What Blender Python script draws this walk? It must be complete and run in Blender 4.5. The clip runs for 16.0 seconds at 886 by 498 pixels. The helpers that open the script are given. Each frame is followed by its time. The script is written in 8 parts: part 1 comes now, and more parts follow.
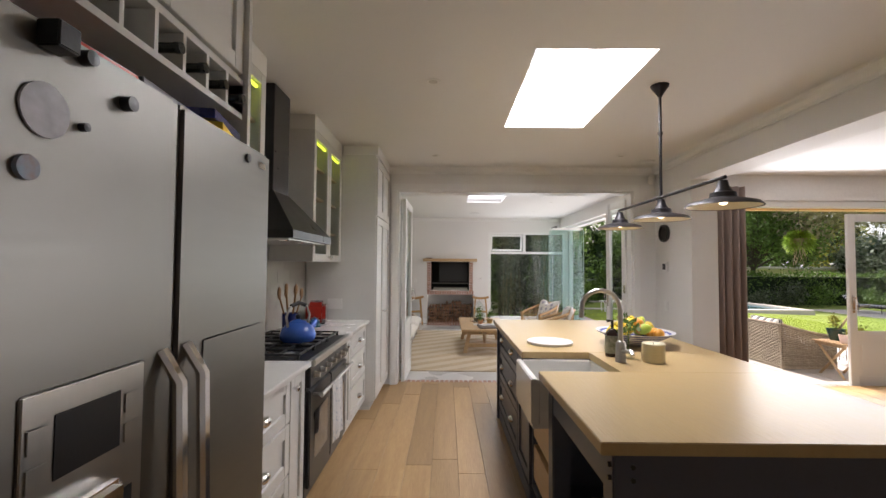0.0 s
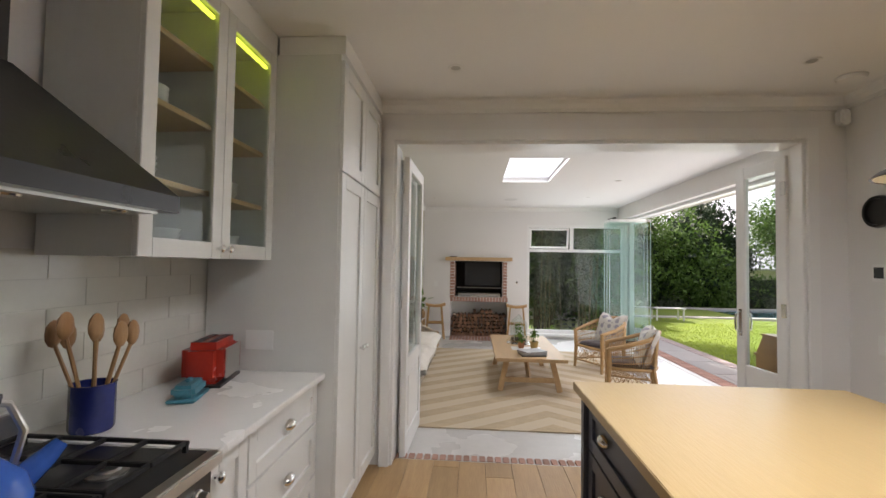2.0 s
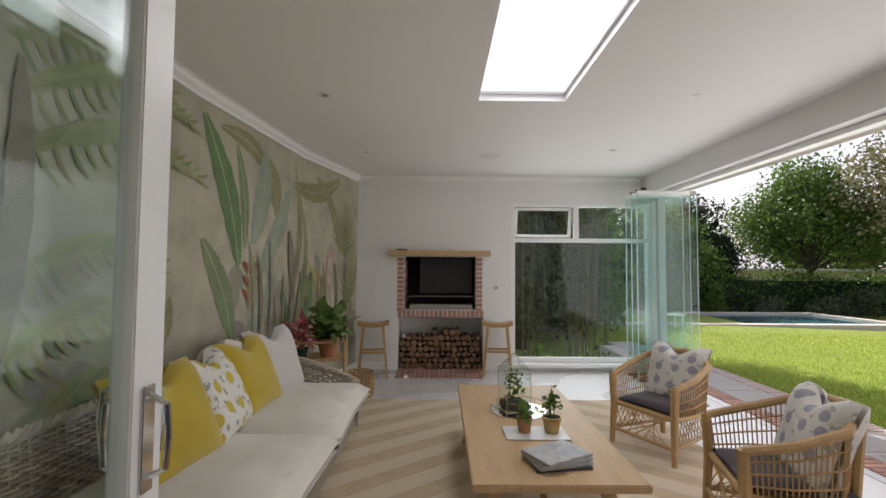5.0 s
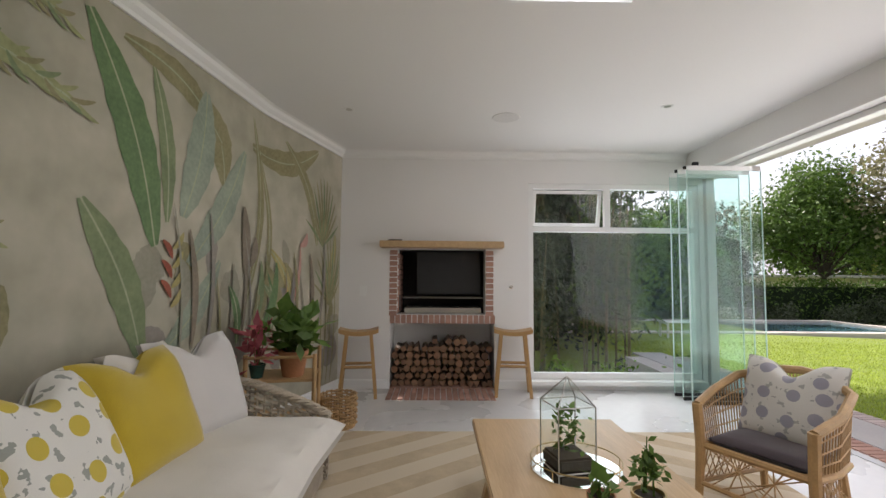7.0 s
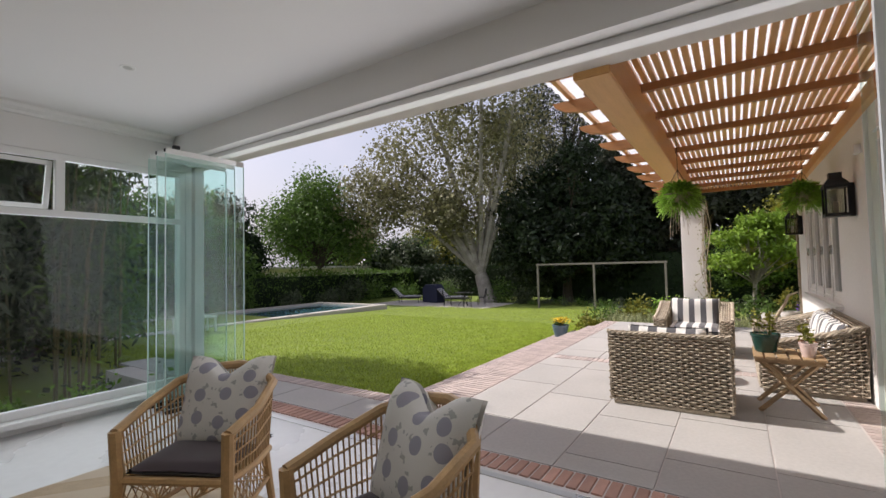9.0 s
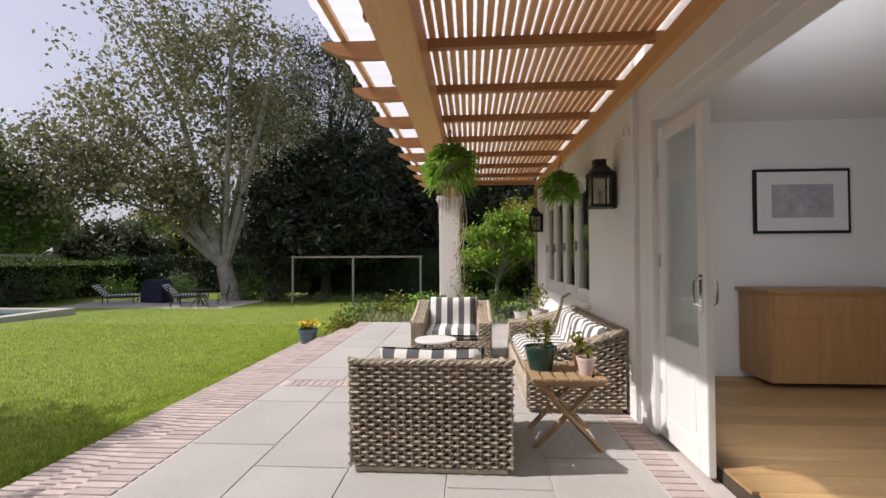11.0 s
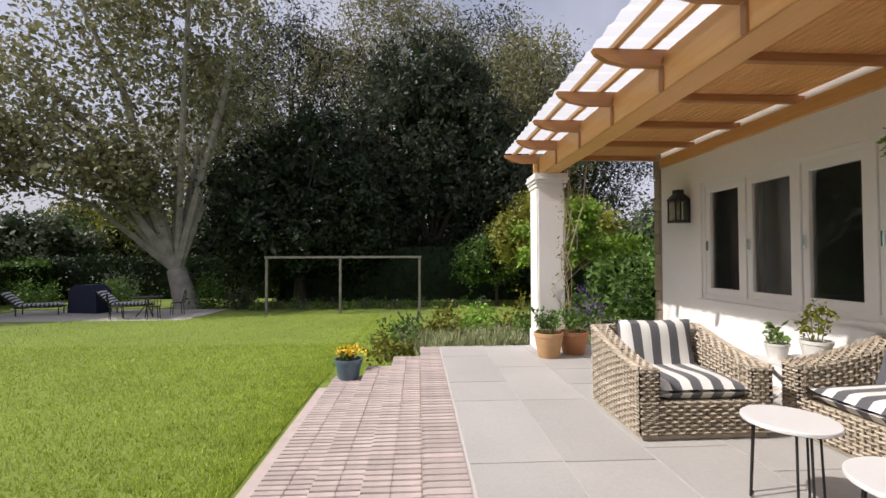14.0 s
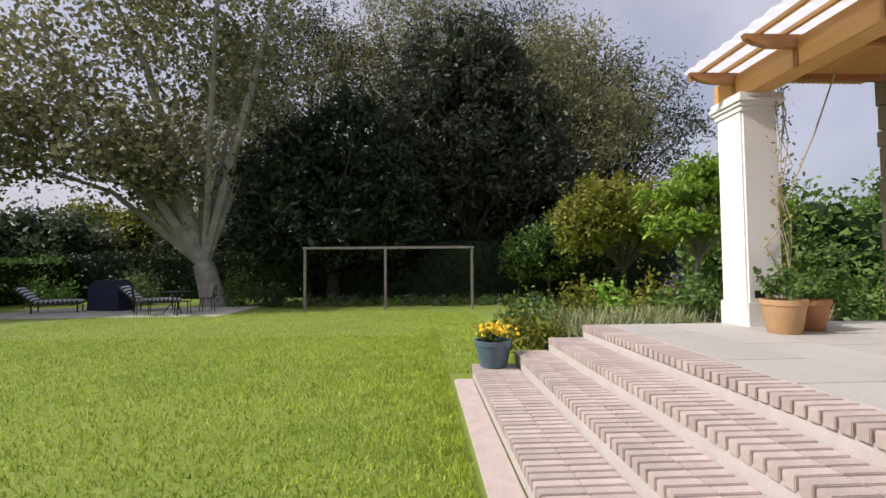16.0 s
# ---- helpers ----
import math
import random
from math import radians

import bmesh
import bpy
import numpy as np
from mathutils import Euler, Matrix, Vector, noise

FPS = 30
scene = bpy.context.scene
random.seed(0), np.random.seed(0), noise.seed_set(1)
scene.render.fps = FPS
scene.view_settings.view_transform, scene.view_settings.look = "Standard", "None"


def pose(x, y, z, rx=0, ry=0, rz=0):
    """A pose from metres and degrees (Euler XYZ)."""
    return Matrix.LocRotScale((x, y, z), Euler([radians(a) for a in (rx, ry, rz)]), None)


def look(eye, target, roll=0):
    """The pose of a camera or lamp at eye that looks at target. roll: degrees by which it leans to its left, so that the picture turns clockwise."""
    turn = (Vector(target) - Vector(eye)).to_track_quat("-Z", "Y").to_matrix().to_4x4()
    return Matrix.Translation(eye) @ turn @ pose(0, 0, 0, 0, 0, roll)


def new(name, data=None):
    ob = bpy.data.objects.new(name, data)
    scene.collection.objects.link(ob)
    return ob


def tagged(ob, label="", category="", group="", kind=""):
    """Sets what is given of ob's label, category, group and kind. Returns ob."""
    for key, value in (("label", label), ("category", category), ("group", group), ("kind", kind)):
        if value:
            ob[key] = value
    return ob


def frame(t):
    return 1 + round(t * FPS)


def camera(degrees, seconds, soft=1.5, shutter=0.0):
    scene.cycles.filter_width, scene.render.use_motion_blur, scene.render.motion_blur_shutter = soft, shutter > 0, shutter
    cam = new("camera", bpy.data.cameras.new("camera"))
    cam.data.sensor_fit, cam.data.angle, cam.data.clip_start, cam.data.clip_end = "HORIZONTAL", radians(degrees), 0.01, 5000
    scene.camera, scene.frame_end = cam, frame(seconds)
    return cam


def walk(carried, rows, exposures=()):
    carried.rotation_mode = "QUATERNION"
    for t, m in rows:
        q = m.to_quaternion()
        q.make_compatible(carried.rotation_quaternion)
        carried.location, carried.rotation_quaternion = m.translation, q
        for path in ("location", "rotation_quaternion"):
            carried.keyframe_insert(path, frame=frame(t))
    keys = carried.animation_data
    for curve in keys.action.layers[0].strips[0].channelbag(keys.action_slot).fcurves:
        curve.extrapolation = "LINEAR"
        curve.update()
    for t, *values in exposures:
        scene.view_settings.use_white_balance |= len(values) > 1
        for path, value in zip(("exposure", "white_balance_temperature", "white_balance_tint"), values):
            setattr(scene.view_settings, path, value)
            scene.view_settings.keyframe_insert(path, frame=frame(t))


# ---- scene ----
cam = camera(90.3, 16.0)
PATH = [
    (0, (0.826, 0.413, 1.452), (0.81, 2.412, 1.528), 0.4),
    (0.5, (0.77, 0.931, 1.47), (0.756, 2.93, 1.543), 0.4),
    (1, (0.828, 1.479, 1.483), (0.785, 3.477, 1.557), 0.6),
    (1.5, (0.818, 2.023, 1.451), (0.695, 4.018, 1.527), 0.6),
    (2, (0.816, 2.623, 1.468), (0.676, 4.616, 1.54), 0.9),
    (2.5, (0.872, 3.238, 1.439), (0.722, 5.231, 1.522), 0.2),
    (3, (0.863, 3.775, 1.422), (0.709, 5.767, 1.508), 0.2),
    (3.5, (0.937, 4.31, 1.409), (0.798, 6.303, 1.496), 0.2),
    (4, (0.973, 4.828, 1.404), (0.877, 6.823, 1.491), 0.1),
    (4.2, (0.996, 5.046, 1.405), (0.945, 7.043, 1.491), 0.1),
    (6.3, (0.808, 6.698, 1.271), (0.835, 8.694, 1.388), 0.5),
    (6.5, (0.837, 6.799, 1.248), (0.858, 8.795, 1.371), 0.6),
    (7, (0.869, 6.986, 1.232), (0.894, 8.982, 1.358), 0.5),
    (7.5, (0.918, 6.999, 1.207), (1.274, 8.962, 1.34), -0.2),
    (8, (1.034, 6.975, 1.156), (1.884, 8.78, 1.297), -0.9),
    (8.5, (1.229, 7.055, 1.204), (2.515, 8.583, 1.315), -1.1),
    (9, (1.503, 7.128, 1.245), (3.169, 8.231, 1.328), -1.3),
    (9.5, (1.781, 7.205, 1.228), (3.712, 7.725, 1.289), -1.3),
    (9.7, (1.962, 7.231, 1.249), (3.919, 7.643, 1.302), -1.1),
    (11.8, (3.984, 7.816, 1.211), (5.981, 7.917, 1.252), -0.2),
    (12, (4.145, 7.963, 1.225), (6.143, 8.054, 1.267), -0.2),
    (12.5, (4.548, 8.331, 1.239), (6.546, 8.269, 1.285), -0.1),
    (13, (4.92, 8.82, 1.274), (6.917, 8.735, 1.318), 0.2),
    (13.5, (5.359, 9.299, 1.259), (7.356, 9.197, 1.3), -0.0),
    (14, (5.633, 9.726, 1.219), (7.63, 9.614, 1.26), -0.2),
    (14.5, (5.991, 10.132, 1.037), (7.986, 10.008, 1.09), -0.4),
    (15, (6.372, 10.603, 0.864), (8.367, 10.466, 0.921), -0.6),
    (15.5, (6.76, 10.976, 0.654), (8.755, 10.858, 0.729), -0.5),
    (16, (7.287, 11.478, 0.58), (9.283, 11.38, 0.66), -0.5),
]
EXPOSE = [(0.0, 1.05, 6600, 19), (1.2, 0.92, 6600, 18), (2.2, 1.02, 6600, 17), (3.0, 0.82, 6550, 16), (4.2, 0.5, 6550, 16), (7.0, 0.7, 6550, 17), (8.2, 0.32, 6450, 15), (9.2, -0.05, 6350, 17), (12.0, -0.15, 6300, 16), (16.0, -0.2, 6350, 14)]
walk(cam, [(t, look(eye, target, roll)) for t, eye, target, roll in PATH], EXPOSE)

# ---------------------------------------------------------------- world, sun, lamps
SUN_TO = Vector((-0.17, 0.93, 0.92)).normalized()
world = bpy.data.worlds.new("world")
scene.world = world
world.use_nodes = True
wn = world.node_tree.nodes
sky_tex = wn.new("ShaderNodeTexSky")
sky_tex.sky_type = "NISHITA"
sky_tex.sun_disc = False
sky_tex.sun_elevation = math.asin(SUN_TO.z)
sky_tex.sun_rotation = math.atan2(SUN_TO.x, SUN_TO.y)
sky_tex.air_density = 1.0
sky_tex.dust_density = 5.0
sky_tex.ozone_density = 1.0
# thin high cloud over the blue
cloud = wn.new("ShaderNodeTexNoise")
cloud.inputs["Scale"].default_value, cloud.inputs["Detail"].default_value = 2.6, 6.0
veil = wn.new("ShaderNodeMapRange")
veil.inputs["From Min"].default_value, veil.inputs["From Max"].default_value = 0.35, 0.65
veil.inputs["To Min"].default_value, veil.inputs["To Max"].default_value = 0.35, 0.8
sky_mix = wn.new("ShaderNodeMix")
sky_mix.data_type = "RGBA"
sky_mix.inputs[7].default_value = (5.6, 5.5, 6.1, 1)
world.node_tree.links.new(cloud.outputs[0], veil.inputs[0])
world.node_tree.links.new(veil.outputs[0], sky_mix.inputs[0])
world.node_tree.links.new(sky_tex.outputs[0], sky_mix.inputs[6])
world.node_tree.links.new(sky_mix.outputs[2], wn["Background"].inputs[0])
wn["Background"].inputs[1].default_value = 0.15

sun_data = bpy.data.lights.new("sun", "SUN")
sun_data.energy, sun_data.angle, sun_data.color = 5.0, radians(0.6), (1.0, 0.95, 0.86)
sun = new("sun", sun_data)
sun.matrix_world = look(SUN_TO * 50, (0, 0, 0))


def area(name, loc, target, sx, sy, watts, colour=(0.93, 0.97, 1.0)):
    d = bpy.data.lights.new(name, "AREA")
    d.shape, d.size, d.size_y, d.energy, d.color = "RECTANGLE", sx, sy, watts, colour
    ob = new(name, d)
    ob.matrix_world = look(loc, target)
    return ob


# sky light that enters by the skylights and the glazed openings
area("skylight_daylight", (1.68, 3.55, 3.05), (1.68, 3.55, 0), 0.62, 1.3, 34)
area("skylight_daylight", (1.57, 8.53, 2.765), (1.57, 8.53, 0), 0.62, 1.35, 10)
area("opening_daylight", (4.3, 9.1, 1.35), (0, 9.1, 0.9), 5.2, 2.2, 30)
area("opening_daylight", (5.5, 5.86, 1.3), (5.0, 0, 0.8), 1.9, 2.1, 38)
area("window_daylight", (2.75, 12.7, 1.3), (2.3, 5, 1.0), 1.5, 2.0, 16)

# ---------------------------------------------------------------- mesh helpers


def box(bm, x0, x1, y0, y1, z0, z1, bevel=0.0):
    m = Matrix.Translation(((x0 + x1) / 2, (y0 + y1) / 2, (z0 + z1) / 2)) @ Matrix.Diagonal((abs(x1 - x0), abs(y1 - y0), abs(z1 - z0), 1))
    vs = bmesh.ops.create_cube(bm, size=1.0, matrix=m)["verts"]
    if bevel:
        es = list({e for v in vs for e in v.link_edges})
        bmesh.ops.bevel(bm, geom=es, offset=bevel, segments=2, affect="EDGES", clamp_overlap=True)
    return bm


def cyl(bm, p0, p1, r0, r1=None, n=16):
    r1 = r0 if r1 is None else r1
    p0, p1 = Vector(p0), Vector(p1)
    d = p1 - p0
    m = Matrix.Translation((p0 + p1) / 2) @ d.to_track_quat("Z", "Y").to_matrix().to_4x4()
    bmesh.ops.create_cone(bm, cap_ends=True, segments=n, radius1=r0, radius2=r1, depth=d.length, matrix=m)
    return bm


def sweep(bm, pts, r, n=8, closed=False, flat=1.0):
    """A tube along points; r a number or one for each point."""
    pts = [Vector(p) for p in pts]
    rs = r if isinstance(r, (list, tuple)) else [r] * len(pts)
    rings, side = [], None
    for i, p in enumerate(pts):
        a = pts[i - 1] if (i or closed) else p
        b = pts[(i + 1) % len(pts)] if (i + 1 < len(pts) or closed) else p
        t = (b - a).normalized()
        if side is None:
            side = t.orthogonal().normalized()
            if abs(t.z) < 0.95:
                side = t.cross(Vector((0, 0, 1))).normalized()
        side = (side - t * side.dot(t)).normalized()
        up = t.cross(side)
        rings.append([bm.verts.new(p + (side * math.cos(2 * math.pi * k / n) + up * math.sin(2 * math.pi * k / n) * flat) * rs[i]) for k in range(n)])
    m = len(rings)
    for i in range(m if closed else m - 1):
        a, b = rings[i], rings[(i + 1) % m]
        for k in range(n):
            bm.faces.new((a[k], a[(k + 1) % n], b[(k + 1) % n], b[k]))
    if not closed:
        bm.faces.new(rings[0][::-1])
        bm.faces.new(rings[-1])
    return bm


def lathe(bm, profile, n=24, centre=(0, 0, 0)):
    """Turned body from (radius, height) pairs."""
    c = Vector(centre)
    rings = [[bm.verts.new(c + Vector((max(r, 0.0005) * math.cos(2 * math.pi * k / n), max(r, 0.0005) * math.sin(2 * math.pi * k / n), z))) for k in range(n)] for r, z in profile]
    for a, b in zip(rings, rings[1:]):
        for k in range(n):
            bm.faces.new((a[k], a[(k + 1) % n], b[(k + 1) % n], b[k]))
    bm.faces.new(rings[0][::-1])
    bm.faces.new(rings[-1])
    return bm


def prism(bm, poly, axis, a, b):
    """Extrudes a polygon of (u, v) along an axis from a to b: x -> (y, z), y -> (x, z), z -> (x, y)."""
    def at(u, v, w):
        return {"x": (w, u, v), "y": (u, w, v), "z": (u, v, w)}[axis]
    lo = [bm.verts.new(at(u, v, a)) for u, v in poly]
    hi = [bm.verts.new(at(u, v, b)) for u, v in poly]
    n = len(poly)
    for i in range(n):
        bm.faces.new((lo[i], lo[(i + 1) % n], hi[(i + 1) % n], hi[i]))
    bm.faces.new(lo[::-1])
    bm.faces.new(hi)
    bmesh.ops.recalc_face_normals(bm, faces=bm.faces)
    return bm


def mesh_of(name, bm, material, smooth=False):
    me = bpy.data.meshes.new(name)
    bmesh.ops.recalc_face_normals(bm, faces=bm.faces)
    bm.to_mesh(me)
    bm.free()
    me.materials.append(material)
    if smooth:
        me.polygons.foreach_set("use_smooth", [True] * len(me.polygons))
        me.set_sharp_from_angle(angle=radians(40))
    return me


def part(name, bm, material, parent=None, label="", smooth=False):
    ob = new(name, mesh_of(name, bm, material, smooth))
    ob.parent = parent
    if label:
        ob["label"] = label
    return ob


def empty(name, loc=(0, 0, 0), rz=0.0):
    ob = new(name)
    ob.empty_display_size = 0.05
    ob.matrix_world = pose(*loc, 0, 0, rz)
    return ob


def thing(name, label, category, loc=(0, 0, 0), rz=0.0, group="", kind=""):
    return tagged(empty(name, loc, rz), label, category, group, kind)


def solid(name, bm, material, label="", category="", kind="", group="", smooth=False):
    return tagged(part(name, bm, material, None, "", smooth), label, category, group, kind)


def B():
    return bmesh.new()


def bx(x0, x1, y0, y1, z0, z1, bevel=0.0):
    return box(B(), x0, x1, y0, y1, z0, z1, bevel)


# ---------------------------------------------------------------- materials


def mat(name, colour, rough=0.5, metal=0.0, var=0.12, scale=6.0, fine=60.0, bump=0.05, spec=0.5, sheen=0.0, stretch=(1, 1, 1), per=0.0, colour2=None):
    m = bpy.data.materials.new(name)
    m.use_nodes = True
    nt = m.node_tree
    N, L = nt.nodes, nt.links
    bs = N["Principled BSDF"]
    tc = N.new("ShaderNodeTexCoord")
    mp = N.new("ShaderNodeMapping")
    mp.inputs["Scale"].default_value = stretch
    L.new(tc.outputs["Object"], mp.inputs[0])
    n1 = N.new("ShaderNodeTexNoise")
    n1.inputs["Scale"].default_value = scale
    n1.inputs["Detail"].default_value = 4
    n2 = N.new("ShaderNodeTexNoise")
    n2.inputs["Scale"].default_value = fine
    n2.inputs["Detail"].default_value = 3
    L.new(mp.outputs[0], n1.inputs[0])
    L.new(mp.outputs[0], n2.inputs[0])
    mixf = N.new("ShaderNodeMath")
    mixf.operation = "MULTIPLY_ADD"
    mixf.inputs[1].default_value = 0.6
    L.new(n1.outputs[0], mixf.inputs[0])
    sc = N.new("ShaderNodeMath")
    sc.operation = "MULTIPLY"
    sc.inputs[1].default_value = 0.4
    L.new(n2.outputs[0], sc.inputs[0])
    L.new(sc.outputs[0], mixf.inputs[2])
    ramp = N.new("ShaderNodeValToRGB")
    c = Vector(colour)
    lo = c * (1 - var)
    hi = Vector(colour2) if colour2 else c * (1 + var)
    ramp.color_ramp.elements[0].position, ramp.color_ramp.elements[1].position = 0.3, 0.7
    ramp.color_ramp.elements[0].color = (*[min(1, v) for v in lo], 1)
    ramp.color_ramp.elements[1].color = (*[min(1, v) for v in hi], 1)
    L.new(mixf.outputs[0], ramp.inputs[0])
    out = ramp.outputs[0]
    if per:
        oi = N.new("ShaderNodeObjectInfo")
        geo = N.new("ShaderNodeNewGeometry")
        add = N.new("ShaderNodeMath")
        add.operation = "ADD"
        L.new(oi.outputs["Random"], add.inputs[0])
        L.new(geo.outputs["Random Per Island"], add.inputs[1])
        fr = N.new("ShaderNodeMath")
        fr.operation = "FRACT"
        L.new(add.outputs[0], fr.inputs[0])
        mr = N.new("ShaderNodeMapRange")
        mr.inputs["To Min"].default_value, mr.inputs["To Max"].default_value = 1 - per, 1 + per
        L.new(fr.outputs[0], mr.inputs[0])
        hsv = N.new("ShaderNodeHueSaturation")
        L.new(mr.outputs[0], hsv.inputs["Value"])
        L.new(out, hsv.inputs["Color"])
        out = hsv.outputs[0]
    L.new(out, bs.inputs["Base Color"])
    rr = N.new("ShaderNodeMapRange")
    rr.inputs["To Min"].default_value, rr.inputs["To Max"].default_value = max(0.02, rough - 0.08), min(1, rough + 0.08)
    L.new(n1.outputs[0], rr.inputs[0])
    L.new(rr.outputs[0], bs.inputs["Roughness"])
    bs.inputs["Metallic"].default_value = metal
    bs.inputs["Specular IOR Level"].default_value = spec
    if sheen:
        bs.inputs["Sheen Weight"].default_value = sheen
    if bump:
        bp = N.new("ShaderNodeBump")
        bp.inputs["Strength"].default_value = bump
        bp.inputs["Distance"].default_value = 0.01
        L.new(n2.outputs[0], bp.inputs["Height"])
        L.new(bp.outputs[0], bs.inputs["Normal"])
    return m


def wood(name, colour, dark, rough=0.45, along="x", per=0.0, scale=1.0):
    s = {"x": (1.2, 14, 14), "y": (14, 1.2, 14), "z": (14, 14, 1.2)}[along]
    return mat(name, dark, rough, 0, 0.0, 1.6 * scale, 9.0 * scale, 0.12, 0.4, 0, s, per, colour)


def glass(name, tint=(0.93, 0.97, 0.96), gloss=1.0, rough=0.01):
    m = bpy.data.materials.new(name)
    m.use_nodes = True
    N, L = m.node_tree.nodes, m.node_tree.links
    N.remove(N["Principled BSDF"])
    tr = N.new("ShaderNodeBsdfTransparent")
    tr.inputs[0].default_value = (*tint, 1)
    gl = N.new("ShaderNodeBsdfGlossy")
    gl.inputs["Roughness"].default_value = rough
    lw = N.new("ShaderNodeLayerWeight")
    lw.inputs[0].default_value = 0.5
    pw = N.new("ShaderNodeMath")
    pw.operation = "POWER"
    pw.inputs[1].default_value = 5.0
    L.new(lw.outputs["Facing"], pw.inputs[0])
    k = N.new("ShaderNodeMath")
    k.operation = "MULTIPLY_ADD"
    k.inputs[1].default_value, k.inputs[2].default_value = 0.5 * gloss, 0.03 * gloss
    L.new(pw.outputs[0], k.inputs[0])
    mx = N.new("ShaderNodeMixShader")
    L.new(k.outputs[0], mx.inputs[0])
    L.new(tr.outputs[0], mx.inputs[1])
    L.new(gl.outputs[0], mx.inputs[2])
    L.new(mx.outputs[0], N["Material Output"].inputs[0])
    return m


def glow(name, colour, strength):
    m = bpy.data.materials.new(name)
    m.use_nodes = True
    bs = m.node_tree.nodes["Principled BSDF"]
    bs.inputs["Base Color"].default_value = (*colour, 1)
    bs.inputs["Emission Color"].default_value = (*colour, 1)
    bs.inputs["Emission Strength"].default_value = strength
    return m


def leafy(name, colour, colour2, rough=0.55):
    """Leaves: varied by island, a little light passes through."""
    m = mat(name, colour, rough, 0, 0.25, 3.0, 20.0, 0.0, 0.35, 0, (1, 1, 1), 0.35, colour2)
    N, L = m.node_tree.nodes, m.node_tree.links
    bs = N["Principled BSDF"]
    src = bs.inputs["Base Color"].links[0].from_socket
    tl = N.new("ShaderNodeBsdfTranslucent")
    L.new(src, tl.inputs[0])
    mx = N.new("ShaderNodeMixShader")
    mx.inputs[0].default_value = 0.3
    L.new(bs.outputs[0], mx.inputs[1])
    L.new(tl.outputs[0], mx.inputs[2])
    L.new(mx.outputs[0], N["Material Output"].inputs[0])
    return m


M_WALL = mat("white_wall_paint", (0.76, 0.75, 0.73), 0.6, 0, 0.02, 1.2, 90, 0.04)
M_EXT = mat("white_render", (0.80, 0.79, 0.77), 0.8, 0, 0.05, 0.9, 35, 0.25)
M_CEIL = mat("white_ceiling_paint", (0.80, 0.80, 0.79), 0.7, 0, 0.015, 0.8, 70, 0.02)
M_TRIM = mat("white_gloss_paint", (0.79, 0.79, 0.77), 0.35, 0, 0.02, 2, 60, 0.02)
M_CAB = mat("pale_grey_cabinet_paint", (0.66, 0.66, 0.63), 0.4, 0, 0.02, 2, 70, 0.02)
M_FLOORC = mat("pale_screed", (0.60, 0.59, 0.57), 0.28, 0, 0.07, 1.1, 14, 0.02)
M_OAK = wood("oak_boards", (0.47, 0.31, 0.15), (0.34, 0.205, 0.09), 0.4, "y", 0.16)
M_OAKX = wood("pale_oak", (0.58, 0.40, 0.22), (0.44, 0.29, 0.15), 0.4, "y")
M_WORKTOP = wood("oak_worktop", (0.52, 0.375, 0.18), (0.47, 0.33, 0.15), 0.33, "y")
M_PERG = wood("varnished_pine", (0.72, 0.42, 0.165), (0.60, 0.32, 0.11), 0.35, "x")
M_PERGD = wood("dark_stained_rafter", (0.44, 0.21, 0.075), (0.33, 0.15, 0.055), 0.4, "y")
M_FLAG = mat("sandstone_flags", (0.42, 0.405, 0.385), 0.75, 0, 0.10, 1.3, 40, 0.15, per=0.05)
M_BRICKP = mat("pale_clay_paver", (0.47, 0.395, 0.365), 0.85, 0, 0.14, 8, 70, 0.3, per=0.14)
M_BRICKR = mat("red_brick", (0.38, 0.22, 0.17), 0.85, 0, 0.18, 9, 80, 0.3, per=0.18)
M_MORTAR = mat("pale_mortar", (0.52, 0.48, 0.455), 0.9, 0, 0.1, 9, 80, 0.3)
M_GRASS0 = mat("lawn_soil", (0.165, 0.235, 0.03), 0.9, 0, 0.2, 0.5, 45, 0.5, colour2=(0.225, 0.29, 0.042))
M_EARTH = mat("dark_earth", (0.06, 0.045, 0.03), 0.95, 0, 0.3, 3, 40, 0.5)
M_STEEL = mat("brushed_steel", (0.55, 0.54, 0.51), 0.3, 1.0, 0.03, 3, 90, 0.04, stretch=(1, 1, 0.05))
M_CHROME = mat("chrome", (0.8, 0.8, 0.8), 0.12, 1.0, 0.01, 3, 50, 0.0)
M_BLACK = mat("black_enamel", (0.016, 0.016, 0.017), 0.3, 0, 0.1, 5, 80, 0.02)
M_BLACKM = mat("matt_black_metal", (0.02, 0.02, 0.02), 0.5, 0.3, 0.15, 5, 80, 0.05)
M_GLASS = glass("clear_glass")
M_GLASSG = glass("green_edged_glass", (0.90, 0.97, 0.95), 1.0)
M_GEDGE = mat("pale_green_glass_edge", (0.50, 0.68, 0.62), 0.15, 0, 0.05, 3, 40, 0.0)
M_SKYGLASS = glow("bright_skylight_pane", (0.90, 0.92, 1.0), 0.52)
M_LEAF = leafy("mid_green_leaves", (0.07, 0.15, 0.028), (0.16, 0.26, 0.055))
# dark leaves; also the painted shade inside crowns and hedges
M_LEAF_DARK_SHADE = leafy("dark_green_leaves", (0.013, 0.028, 0.012), (0.03, 0.058, 0.02))
M_LEAFG = leafy("grey_green_leaves", (0.075, 0.10, 0.06), (0.13, 0.16, 0.09))
M_LEAFT = leafy("dusty_dark_green_leaves", (0.022, 0.030, 0.020), (0.10, 0.115, 0.075))
M_LEAFN = leafy("glossy_dark_leaves", (0.014, 0.026, 0.014), (0.05, 0.078, 0.036), 0.4)
M_LEAFM = leafy("lime_maple_leaves", (0.17, 0.30, 0.025), (0.26, 0.40, 0.05))
